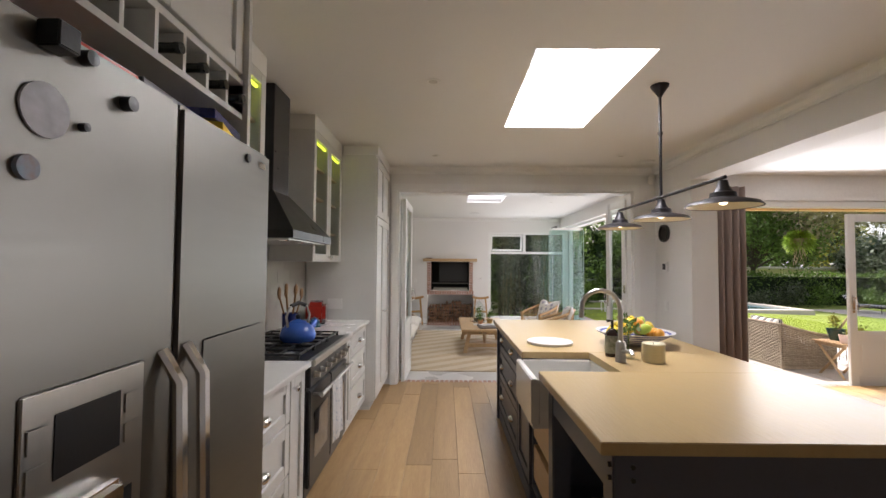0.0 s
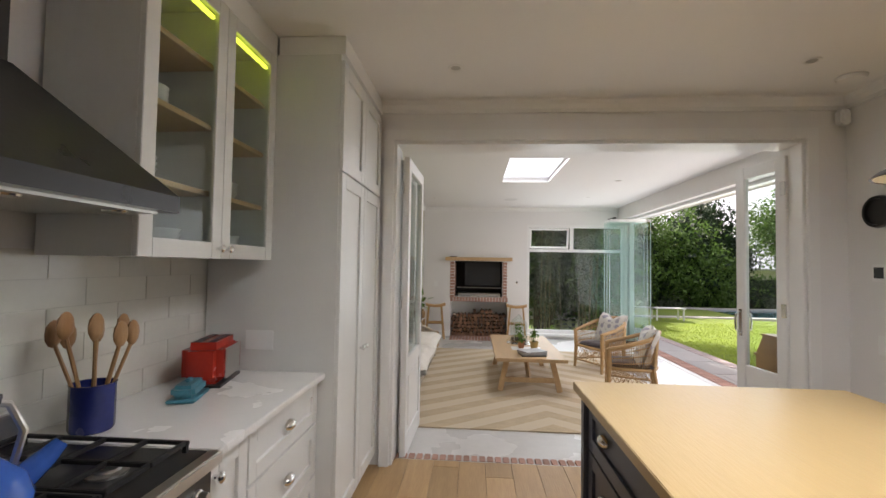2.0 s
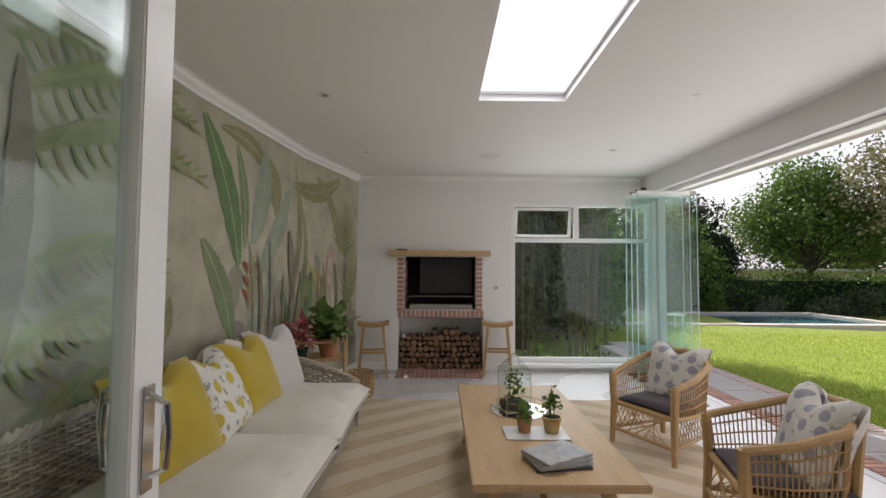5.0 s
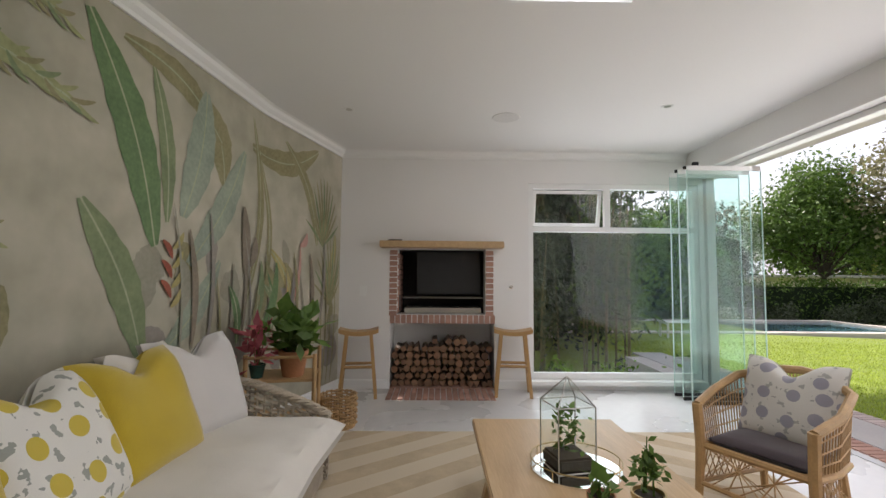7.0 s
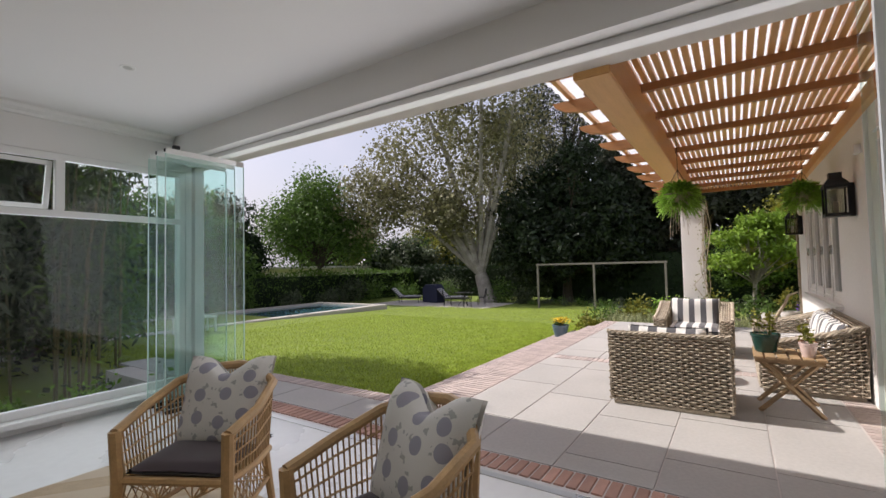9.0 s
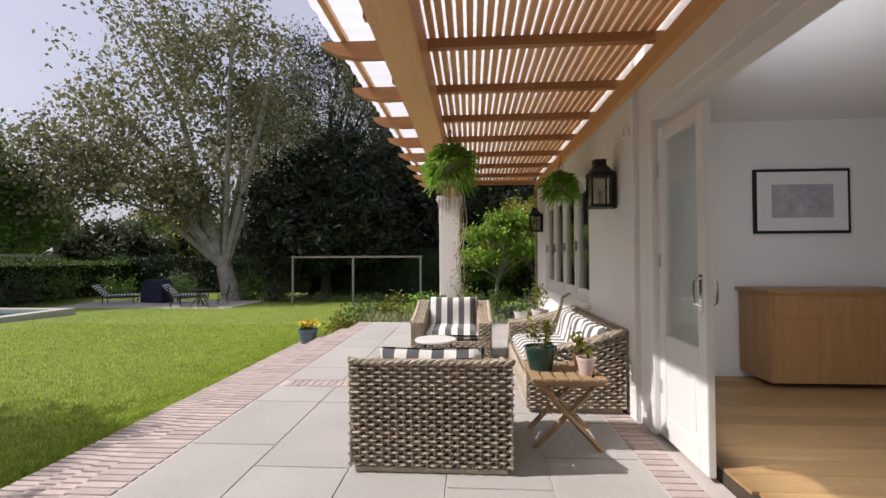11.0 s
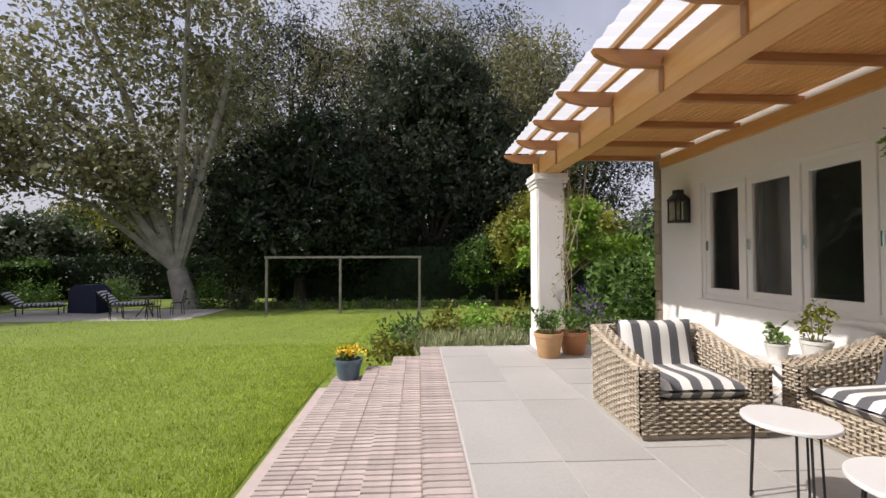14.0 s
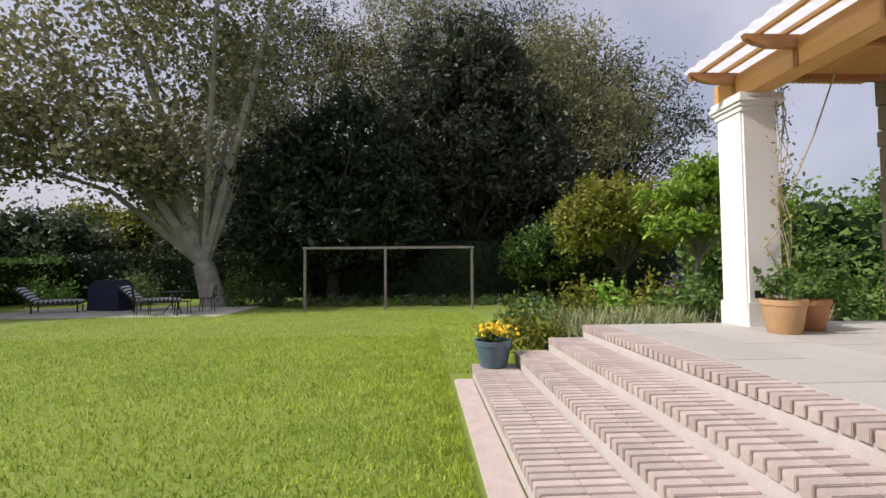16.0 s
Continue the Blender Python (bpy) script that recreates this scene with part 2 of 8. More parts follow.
M_LEAFY = leafy("yellow_green_leaves", (0.17, 0.20, 0.03), (0.28, 0.27, 0.04))
M_LEAFB = leafy("bright_green_leaves", (0.20, 0.40, 0.04), (0.32, 0.52, 0.08))
M_LEAFO = leafy("olive_brown_leaves", (0.165, 0.17, 0.085), (0.32, 0.30, 0.16))
M_BARK = mat("grey_bark", (0.26, 0.235, 0.20), 0.9, 0, 0.35, 2.5, 25, 0.6, colour2=(0.46, 0.43, 0.38))
M_BARKD = mat("dark_bark", (0.07, 0.055, 0.04), 0.9, 0, 0.3, 4, 30, 0.6)

# ---------------------------------------------------------------- ground, terrace, steps
LAWN = -0.63
TERR = -0.08
LOUNGE = -0.065


def ground_z(x, y):
    return LAWN - 0.30 * min(1.0, max(0.0, (x - 11.5) / 11.0))


bm = B()
xs = [-400, -120, -40, -12, -2, 5.05] + [5.05 + (23 - 5.05) * i / 24 for i in range(1, 25)] + [27, 34, 48, 80, 160, 400]
ys = [-400, -120, -40, -12, 0, 6] + [6 + 1.25 * i for i in range(1, 21)] + [35, 45, 70, 160, 400]
grid = [[bm.verts.new((x, y, ground_z(x, y) - (0.25 if x < 5.2 else 0))) for y in ys] for x in xs]
for i in range(len(xs) - 1):
    for j in range(len(ys) - 1):
        bm.faces.new((grid[i][j], grid[i + 1][j], grid[i + 1][j + 1], grid[i][j + 1]))
solid("ground", bm, M_GRASS0, "mown green lawn with slight worn patches", "lawn", "structure")

solid("terrace_base", bx(4.06, 12.15, 6.0, 9.68, -1.1, TERR - 0.006), M_MORTAR, "pale mortar bed under the terrace flags", "terrace", "structure")
solid("terrace_base", bx(4.06, 5.1, 9.68, 14.5, -1.1, TERR - 0.006), M_MORTAR, "pale mortar bed beside the garden room", "terrace", "structure")
STEP_Y = [9.70, 10.09, 10.47, 10.94]
STEP_Z = [TERR, -0.215, -0.35, -0.485]

# ---------------------------------------------------------------- shell of the house
CEIL_K, CEIL_L = 2.68, 2.73
solid("floor_kitchen", bx(-0.62, 8.0, -3.0, 5.99, -0.2, -0.022), M_EARTH, "dark underfloor below the oak boards", "floor", "structure")
solid("floor_lounge", bx(-1.2, 4.06, 6.12, 12.2, -0.3, LOUNGE), M_FLOORC, "smooth pale grey polished screed floor", "floor", "structure")
solid("wall_west_kitchen", bx(-0.78, -0.62, -3.0, 6.1, -0.1, 2.75), M_WALL, "white painted kitchen wall", "wall", "structure")
solid("wall_south", bx(-0.78, 8.1, -3.2, -3.0, -0.1, 2.75), M_WALL, "plain white painted wall", "wall", "structure")
solid("wall_east_dining", bx(8.0, 8.15, -3.0, 5.95, -0.1, 2.75), M_WALL, "plain white dining room wall", "wall", "structure")
# wall between kitchen and lounge, with the wide folding-door opening
bm = B()
box(bm, -0.62, 0.2, 5.86, 6.1, -0.05, 2.75)
box(bm, 3.14, 4.06, 5.86, 6.1, -0.05, 2.75)
box(bm, 0.2, 3.14, 5.86, 6.1, 2.40, 2.75)
solid("wall_kitchen_lounge", bm, M_WALL, "white wall with a wide opening to the garden room", "wall", "structure")
# terrace wall: french doors of the dining room and the row of casements
bm = B()
box(bm, 4.06, 4.45, 5.95, 6.13, -0.2, 2.9)
box(bm, 6.62, 6.86, 5.95, 6.09, -0.2, 2.9)
box(bm, 4.45, 6.62, 5.95, 6.13, 2.30, 2.9)
box(bm, 6.86, 8.2, 5.95, 6.13, -0.2, 2.9)
box(bm, 8.2, 11.05, 5.95, 6.13, -0.2, 0.70)
box(bm, 8.2, 11.05, 5.95, 6.13, 2.16, 2.9)
box(bm, 11.05, 11.95, 5.95, 6.13, -0.2, 2.9)
solid("wall_terrace", bm, M_EXT, "white rendered house wall along the terrace", "wall", "structure")
solid("wall_house_end", bx(11.8, 11.95, 0.0, 5.95, -0.9, 2.9), M_EXT, "white rendered end wall of the house", "wall", "structure")
solid("floor_sitting", bx(8.15, 11.8, 0.0, 5.95, -0.2, 0.0), M_OAK, "brown wooden floor behind the casements", "floor", "structure")
solid("wall_sitting_back", bx(8.15, 11.8, 2.4, 2.5, 0.0, 2.75), M_WALL, "plain wall deep inside the room", "wall", "structure")
solid("ceiling_house", bx(4.06, 11.95, -3.2, 6.1, 2.75, 2.95), M_CEIL, "plain white ceiling", "ceiling", "structure")
# kitchen ceiling round its skylight
SK1 = (1.33, 2.02, 2.86, 4.27)
SK2 = (1.225, 1.915, 7.79, 9.28)


def holed(bm, x0, x1, y0, y1, h, z0, z1):
    box(bm, x0, h[0], y0, y1, z0, z1)
    box(bm, h[1], x1, y0, y1, z0, z1)
    box(bm, h[0], h[1], y0, h[2], z0, z1)
    box(bm, h[0], h[1], h[3], y1, z0, z1)


bm = B()
holed(bm, -0.62, 3.4, -3.0, 5.86, SK1, CEIL_K, 3.2)
solid("ceiling_kitchen", bm, M_CEIL, "smooth white kitchen ceiling with a skylight well", "ceiling", "structure")
solid("ceiling_dining", bx(3.68, 8.0, -3.0, 5.95, 2.62, 2.748), M_CEIL, "smooth white dining room ceiling", "ceiling", "structure")
solid("beam_kitchen", bx(3.4, 3.68, -3.0, 5.86, 2.38, 2.748), M_WALL, "white downstand beam between kitchen and dining room", "beam", "structure")
solid("wall_pier", bx(3.403, 3.677, 5.06, 5.86, -0.05, 2.38), M_WALL, "white wall pier beside the folding doors", "wall", "structure")
bm = B()
holed(bm, -1.3, 4.4, 6.1, 12.5, SK2, CEIL_L, 3.2)
solid("ceiling_lounge", bm, M_CEIL, "smooth white garden room ceiling with a skylight well", "ceiling", "structure")
for h, nm, zs in ((SK1, "skylight_kitchen", 3.2), (SK2, "skylight_lounge", 2.75)):
    t = tagged(empty(nm, ((h[0] + h[1]) / 2, (h[2] + h[3]) / 2, zs)), "bright skylight at the top of a white well", "skylight", "", "structure")
    w, d = (h[1] - h[0]) / 2, (h[3] - h[2]) / 2
    part("pane", bx(-w, w, -d, d, 0.06, 0.08), M_SKYGLASS, t)
    bm = B()
    for a in (-1, 1):
        box(bm, a * w - 0.012, a * w + 0.012, -d, d, 0.03, 0.05, 0.003)
    box(bm, -w, w, -d - 0.012, -d + 0.012, 0.03, 0.05, 0.003)
    box(bm, -w, w, d - 0.012, d + 0.012, 0.03, 0.05, 0.003)
    part("frame", bm, M_TRIM, t)
# east side of the garden room: deep beam over the folding glass
bm = B()
box(bm, 3.86, 4.32, 6.1, 12.5, 2.47, 2.73)
solid("beam_lounge", bm, M_WALL, "deep white beam over the folding glass wall", "beam", "structure")
solid("wall_lounge_corner", bx(4.10, 4.2, 12.2, 12.45, -0.9, 2.47), M_EXT, "white corner post of the garden room", "wall", "structure")
# north wall with fireplace recess and window
bm = B()
box(bm, -0.3, 0.325, 12.2, 12.45, -0.1, 2.73)
box(bm, 1.545, 1.95, 12.2, 12.45, -0.1, 2.73)
box(bm, 0.325, 0.40, 12.2, 12.45, 0.69, 2.73)
box(bm, 1.44, 1.545, 12.2, 12.45, 0.69, 2.73)
box(bm, 0.40, 1.44, 12.2, 12.45, 1.56, 2.73)
box(bm, 0.40, 1.44, 12.2, 12.45, 0.69, 0.79)
box(bm, 1.95, 4.0, 12.2, 12.45, 2.36, 2.73)
box(bm, 1.95, 4.0, 12.2, 12.45, -0.1, 0.05)
box(bm, 4.0, 4.06, 12.2, 12.45, -0.1, 2.73)
solid("wall_north", bm, M_WALL, "white wall with a fireplace recess and garden window", "wall", "structure")
solid("roof_lounge", bx(-1.6, 4.42, 6.15, 12.9, 3.2, 3.32), M_EXT, "flat white roof of the garden room", "roof", "structure")
solid("roof_kitchen", bx(-0.9, 4.06, -3.2, 6.15, 3.2, 3.32), M_EXT, "flat white roof of the kitchen", "roof", "structure")
solid("roof_house", bx(4.06, 12.1, -3.2, 6.16, 2.95, 3.1), M_EXT, "white flat eaves of the house", "roof", "structure")

# ---------------------------------------------------------------- garden helpers


def leaf_mesh(name, pts, size, material, seed=0, slim=0.5, up=0.0, jitter=0.35):
    """Many small leaf blades, one rhombus each, folded along the middle."""
    rng = np.random.default_rng(seed)
    pts = np.asarray(pts, float)
    n = len(pts)
    a = rng.normal(size=(n, 3))
    a[:, 2] += up
    a /= np.linalg.norm(a, axis=1, keepdims=True)
    b = np.cross(a, rng.normal(size=(n, 3)))
    b /= np.linalg.norm(b, axis=1, keepdims=True) + 1e-9
    s = (size * (1 + jitter * rng.normal(size=(n, 1)))).clip(size * 0.4, size * 2)
    v = np.empty((n, 4, 3))
    v[:, 0] = pts
    v[:, 1] = pts + a * s * 0.5 + b * s * slim * 0.5
    v[:, 2] = pts + a * s
    v[:, 3] = pts + a * s * 0.5 - b * s * slim * 0.5
    me = bpy.data.meshes.new(name)
    me.from_pydata(v.reshape(-1, 3).tolist(), [], np.arange(n * 4).reshape(n, 4).tolist())
    me.materials.append(material)
    return me


def clumps(rng, centre, radii, n_clump, per, spread, shell=0.55):
    """Leaf places in clumps that fill the outer part of an ellipsoid."""
    d = rng.normal(size=(n_clump, 3))
    d /= np.linalg.norm(d, axis=1, keepdims=True)
    r = shell + (1.05 - shell) * rng.random((n_clump, 1)) ** 0.7
    c = np.asarray(centre) + d * r * np.asarray(radii)
    k = rng.poisson(per, n_clump).clip(3)
    p = np.repeat(c, k, axis=0)
    return c, p + rng.normal(size=p.shape) * spread


def tree(name, label, base, blobs, leaf, bark, trunk_r, fork, n_clump=60, per=90, spread=0.35, size=0.16, seed=1, lean=(0, 0), slim=0.5, shell=0.5, inner=True, limbs=7):
    """blobs: (dx, dy, z above the base, rx, ry, rz); fork: height at which the limbs part."""
    rng = np.random.default_rng(seed)
    rnd = random.Random(seed)
    t = thing(name, label, "tree", base)
    pts, tips = [], []
    for bl in blobs:
        c, p = clumps(rng, bl[:3], bl[3:], n_clump, per, spread, shell)
        pts.append(p)
        tips += [Vector(q) for q in c[:: max(1, n_clump // limbs)]]
    bm = B()
    f = Vector((lean[0], lean[1], fork))
    sweep(bm, [(0, 0, -0.2), (0, 0, 0.05), f * 0.5 + Vector((rnd.uniform(-.05, .05), rnd.uniform(-.05, .05), 0)), f], [trunk_r * 1.5, trunk_r * 1.2, trunk_r * 0.95, trunk_r * 0.85], 10)
    part("trunk", bm, bark, t, "", True)
    bm = B()
    for q in tips:
        mid = f.lerp(q, 0.5) + Vector((rnd.uniform(-.3, .3), rnd.uniform(-.3, .3), 0.25 * (q - f).length * 0.4))
        r = trunk_r * rnd.uniform(0.3, 0.55)
        sweep(bm, [f - Vector((0, 0, 0.1)), f.lerp(mid, 0.5), mid, mid.lerp(q, 0.6), q], [r, r * 0.85, r * 0.6, r * 0.35, r * 0.12], 6)
    part("branching", bm, bark, t, "", True)
    c = new("crown", leaf_mesh("crown", np.vstack(pts), size, leaf, seed, slim))
    c.parent = t
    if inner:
        # filler leaves inside the crown; unless 'same', their dark colour paints its shade
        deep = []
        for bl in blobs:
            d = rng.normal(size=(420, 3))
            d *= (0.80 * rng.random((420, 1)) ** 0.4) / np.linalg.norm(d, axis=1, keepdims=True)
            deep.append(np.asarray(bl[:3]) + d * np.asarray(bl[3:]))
        c = new("inner_foliage", leaf_mesh("inner_foliage", np.vstack(deep), 0.16 * max(blobs[0][3:5]) + 0.12, leaf if inner == "same" else M_LEAF_DARK_SHADE, seed + 500, 0.7))
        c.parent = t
    return t


def bush(name, label, loc, radii, leaf, n=900, size=0.09, seed=1, slim=0.5, up=0.0, category="shrub"):
    rng = np.random.default_rng(seed)
    _, p = clumps(rng, (0, 0, radii[2] * 0.75), radii, 26, n / 26, min(radii) * 0.28, 0.3)
    p = p[p[:, 2] > 0.01]
    ob = new(name, leaf_mesh(name, p, size, leaf, seed, slim, up))
    ob.matrix_world = pose(*loc)
    return tagged(ob, label, category)


def hedge(name, label, x0, x1, y0, y1, z0, z1, leaf, n, size, seed):
    rng = np.random.default_rng(seed)
    u = rng.random((n, 3))
    side = rng.integers(0, 5, n)
    u[side == 0, 0] = 0
    u[side == 1, 0] = 1
    u[side == 2, 1] = 0
    u[side == 3, 1] = 1
    u[side == 4, 2] = 1
    p = np.array([x0, y0, z0]) + u * np.array([x1 - x0, y1 - y0, z1 - z0])
    p += rng.normal(size=p.shape) * 0.09
    p[:, 2] += 0.12 * np.sin(p[:, 0] * 1.3) * u[:, 2] + 0.1 * np.sin(p[:, 1] * 1.7) * u[:, 2]
    t = thing(name, label, "hedge")
    # solid dark core, the hedge's inner shade put into its colour
    part("core", bx(x0 + 0.12, x1 - 0.12, y0 + 0.12, y1 - 0.12, z0 - 0.2, z1 - 0.12), M_LEAF_DARK_SHADE, t)
    c = new("leaves", leaf_mesh("leaves", p, size, leaf, seed))
    c.parent = t
    return t


# ---------------------------------------------------------------- trees, far to near
FAR = -0.93
tree("plane_tree", "large spreading plane tree with pale grey bark and olive leaves", (25.2, 19.6, FAR),
     [(-1.0, 4.5, 9.0, 3.8, 4.2, 4.0), (0.5, -0.6, 10.5, 3.2, 3.2, 4.4), (-2.0, 6.6, 6.6, 2.8, 2.4, 2.4), (-1.2, 2.2, 5.6, 2.4, 2.2, 1.6), (0, 2.4, 13.5, 3.6, 4.6, 3.2)],
     M_LEAFO, M_BARK, 0.45, 1.7, 120, 46, 0.42, 0.20, 11, (0.1, 0.55), 0.65, 0.12, False, 3)
tree("magnolia_tree", "dense dark green evergreen tree with a low crown", (27.2, 15.4, FAR),
     [(0, 1.8, 4.6, 2.4, 2.6, 3.1), (0.3, -0.6, 5.7, 2.5, 2.5, 3.7), (-0.4, -2.6, 4.0, 2.0, 1.8, 2.7), (-0.5, 0.5, 3.1, 2.6, 3.4, 1.6)],
     M_LEAFN, M_BARKD, 0.28, 1.6, 150, 70, 0.24, 0.24, 12, slim=0.45, shell=0.72)
tree("evergreen_tree", "tall dark evergreen tree with grey-green leaf tips", (30.0, 9.0, FAR),
     [(0, 1.2, 7.8, 3.3, 3.8, 5.0), (0, -2.2, 7.2, 3.0, 3.2, 4.6), (0.3, 0.0, 11.4, 2.7, 3.3, 3.2), (-0.5, 3.0, 5.6, 2.4, 2.2, 3.2), (-0.5, -3.4, 4.8, 2.4, 2.4, 3.0)],
     M_LEAFT, M_BARKD, 0.4, 2.5, 170, 80, 0.27, 0.26, 13, slim=0.42, shell=0.72)
for k, (x, y, s) in enumerate(((44, 21, 1.0), (43, 12, 1.1), (45, 3, 1.0), (52, 30, 0.9), (42, -3.5, 0.75), (37.5, 2.6, 0.72))):
    tree("gum_tree", "tall airy gum tree with thin grey limbs", (x, y, FAR),
         [(0, 0, 12 * s, 4.5, 5.5, 5.0), (0, 3.5, 16 * s, 4.0, 4.5, 4.0), (0, -3.5, 17 * s, 4.0, 4.5, 4.5), (0, 0, 21 * s, 3.5, 4.5, 3.5), (0, 0, 8 * s, 4.0, 5.0, 3.5)],
         M_LEAFO if k % 2 else M_LEAFT, M_BARKD, 0.4, 6.0 * s, 110, 62, 0.55, 0.30, 20 + k, slim=0.32, shell=0.2, inner=False, limbs=5)
for k, (x, y, h) in enumerate(((36, 24, 5.5), (37, 29, 6.0), (38, 34, 5.5), (33, 33, 5), (33, 5.0, 5.2), (34, 0.5, 5.8), (31, -4.5, 5.0), (47, 40, 8), (30, 40, 9), (20, 43, 9), (40, 46, 9))):
    tree("background_tree", "grey-green leafy tree beyond the garden boundary", (x, y, FAR),
         [(0, 0, h * 0.62, 2.4, 2.8, h * 0.36), (0.3, 2.0, h * 0.5, 2.0, 2.0, h * 0.3), (0, -2.0, h * 0.52, 2.0, 2.0, h * 0.32)],
         (M_LEAFG, M_LEAFY, M_LEAF)[k % 3], M_BARKD, 0.18, h * 0.3, 50, 60, 0.4, 0.26, 40 + k, shell=0.4)
tree("round_tree", "round green garden tree with a slender trunk", (21.5, 30.3, FAR),
     [(0, 0, 5.2, 2.9, 2.9, 2.6), (1.6, -1.2, 4.6, 2.0, 2.0, 1.8), (-1.8, 1.0, 4.6, 2.0, 2.0, 1.9), (0, 0, 7.0, 1.9, 1.9, 1.5)],
     M_LEAF, M_BARKD, 0.16, 2.4, 95, 66, 0.40, 0.19, 61, shell=0.25, inner=False)
for k, (x, y, h) in enumerate(((9.5, 28.0, 6.2), (12.5, 28.5, 5.8), (15.2, 30.8, 6.8), (7.0, 26.0, 6.0), (5.2, 22.5, 5.6))):
    tree("boundary_tree", "dense dark green tree along the garden boundary", (x, y, FAR),
         [(0, 0, h * 0.55, 1.9, 1.8, h * 0.45), (1.1, 0, h * 0.35, 1.5, 1.4, h * 0.33), (-1.1, 0, h * 0.35, 1.5, 1.4, h * 0.33)],
         M_LEAF if k != 2 else M_LEAF_DARK_SHADE, M_BARKD, 0.14, 1.2, 70, 75, 0.25, 0.17, 70 + k)
tree("golden_tree", "yellow-green feathery golden robinia tree", (22.0, 4.6, FAR),
     [(0, 0.4, 3.5, 1.4, 1.5, 1.1), (0.2, -1.2, 3.2, 1.4, 1.3, 1.1), (-0.2, 1.4, 2.9, 1.0, 1.0, 0.9)],
     M_LEAFY, M_BARKD, 0.09, 1.4, 70, 60, 0.2, 0.13, 81, inner="same")
tree("shrub_tree", "small leafy green tree behind the flower bed", (25.4, 6.2, FAR),
     [(0, 0, 2.3, 1.1, 1.2, 1.2), (0.2, 1.0, 1.8, 0.9, 0.9, 0.9)], M_LEAF, M_BARKD, 0.07, 0.9, 60, 60, 0.18, 0.14, 82)
tree("maple_tree", "small bright green maple tree with layered foliage", (14.6, 6.75, FAR + 0.2),
     [(0, 0.1, 2.55, 0.9, 0.8, 0.07), (0.1, -0.8, 2.2, 0.9, 0.8, 0.07), (-0.2, 0.4, 1.95, 0.6, 0.6, 0.06), (0, -0.3, 2.9, 0.6, 0.6, 0.07)],
     M_LEAFM, M_BARK, 0.05, 1.5, 46, 45, 0.085, 0.10, 83, shell=0.2, inner=False)
for k, (x, y, h) in enumerate(((24, -1.5, 5.0), (20, -4.0, 4.4), (27, 3.4, 4.6), (17.5, 2.2, 3.0))):
    tree("side_tree", "leafy green tree beyond the end of the house", (x, y, FAR),
         [(0, 0, h * 0.6, 1.8, 1.9, h * 0.4), (0, 1.4, h * 0.45, 1.3, 1.3, h * 0.3)], M_LEAF if k % 2 else M_LEAFG, M_BARKD, 0.12, h * 0.25, 60, 60, 0.28, 0.18, 90 + k)
hedge("boundary_hedge", "clipped dark green boundary hedge", 30.0, 31.2, 16.5, 30.0, FAR, 1.15, M_LEAF_DARK_SHADE, 14000, 0.15, 5)
hedge("poolside_hedge", "clipped green hedge behind the swimming pool", 6.0, 30.0, 29.0, 30.2, FAR, 1.0, M_LEAF, 16000, 0.15, 6)
# dark hedge stands in for the deep shade below the trees
hedge("shaded_hedge", "dark hedge coloured as the deep shade behind the goal frame", 28.0, 29.0, -6.0, 16.5, FAR, 1.9, M_LEAF_DARK_SHADE, 14000, 0.16, 7)
for k, (x, y, r) in enumerate(((22, 28, 0.9), (24, 28.0, 1.0), (20.2, 27.8, 0.7), (25.3, 18.6, 0.8), (25.0, 17.2, 0.55), (26.8, 23.6, 0.7), (28.4, 24.6, 0.9), (26.5, 27.0, 0.8), (17.5, 28.1, .6), (14.5, 28.0, .6), (11.5, 27.6, .6))):
    bush("shrub", "rounded green shrub in the far border", (x, y, FAR), (r, r, r * 0.85), M_LEAF if k % 2 else M_LEAFG, 1100, 0.13, 100 + k)
for k in range(16):
    bush("border_plant", "low leafy plants edging the lawn", (24.4 + 0.3 * (k % 3), 16.4 - 0.62 * k, FAR), (0.4, 0.42, 0.22), M_LEAFG if k % 2 else M_LEAF, 260, 0.12, 130 + k, 0.3, 0.6, "plant")

# ---------------------------------------------------------------- far garden things
M_CREAM = mat("cream_wall_paint", (0.66, 0.62, 0.54), 0.8, 0, 0.06, 2, 30, 0.1)
M_ROOF = mat("pale_grey_roof", (0.52, 0.51, 0.50), 0.7, 0, 0.1, 2, 30, 0.2)
t = thing("neighbour_house", "low white neighbouring house with a pale hipped roof", "house", (39.5, 37.0, FAR), -42)
part("wall", bx(-5, 5, -3.2, 3.2, 0, 2.7), M_CREAM, t)
bm = B()
vs = [bm.verts.new(p) for p in ((-5.4, -3.6, 2.7), (5.4, -3.6, 2.7), (5.4, 3.6, 2.7), (-5.4, 3.6, 2.7), (-2.2, 0, 4.7), (2.2, 0, 4.7))]
for f in ((0, 1, 5, 4), (1, 2, 5), (2, 3, 4, 5), (3, 0, 4), (0, 3, 2, 1)):
    bm.faces.new([vs[i] for i in f])
part("roof", bm, M_ROOF, t)
for x in (-3.2, 0, 3.2):
    part("window", bx(x - 0.6, x + 0.6, -3.26, -3.18, 0.9, 2.1, 0.01), M_BLACK, t)
t = thing("white_building", "long low white outbuilding beyond the hedge", "building", (25.5, 39.0, FAR), -10)
part("wall", bx(-7, 7, -2, 2, 0, 2.3), M_CREAM, t)
part("roof", bx(-7.3, 7.3, -2.3, 2.3, 2.3, 2.5, 0.03), M_ROOF, t)

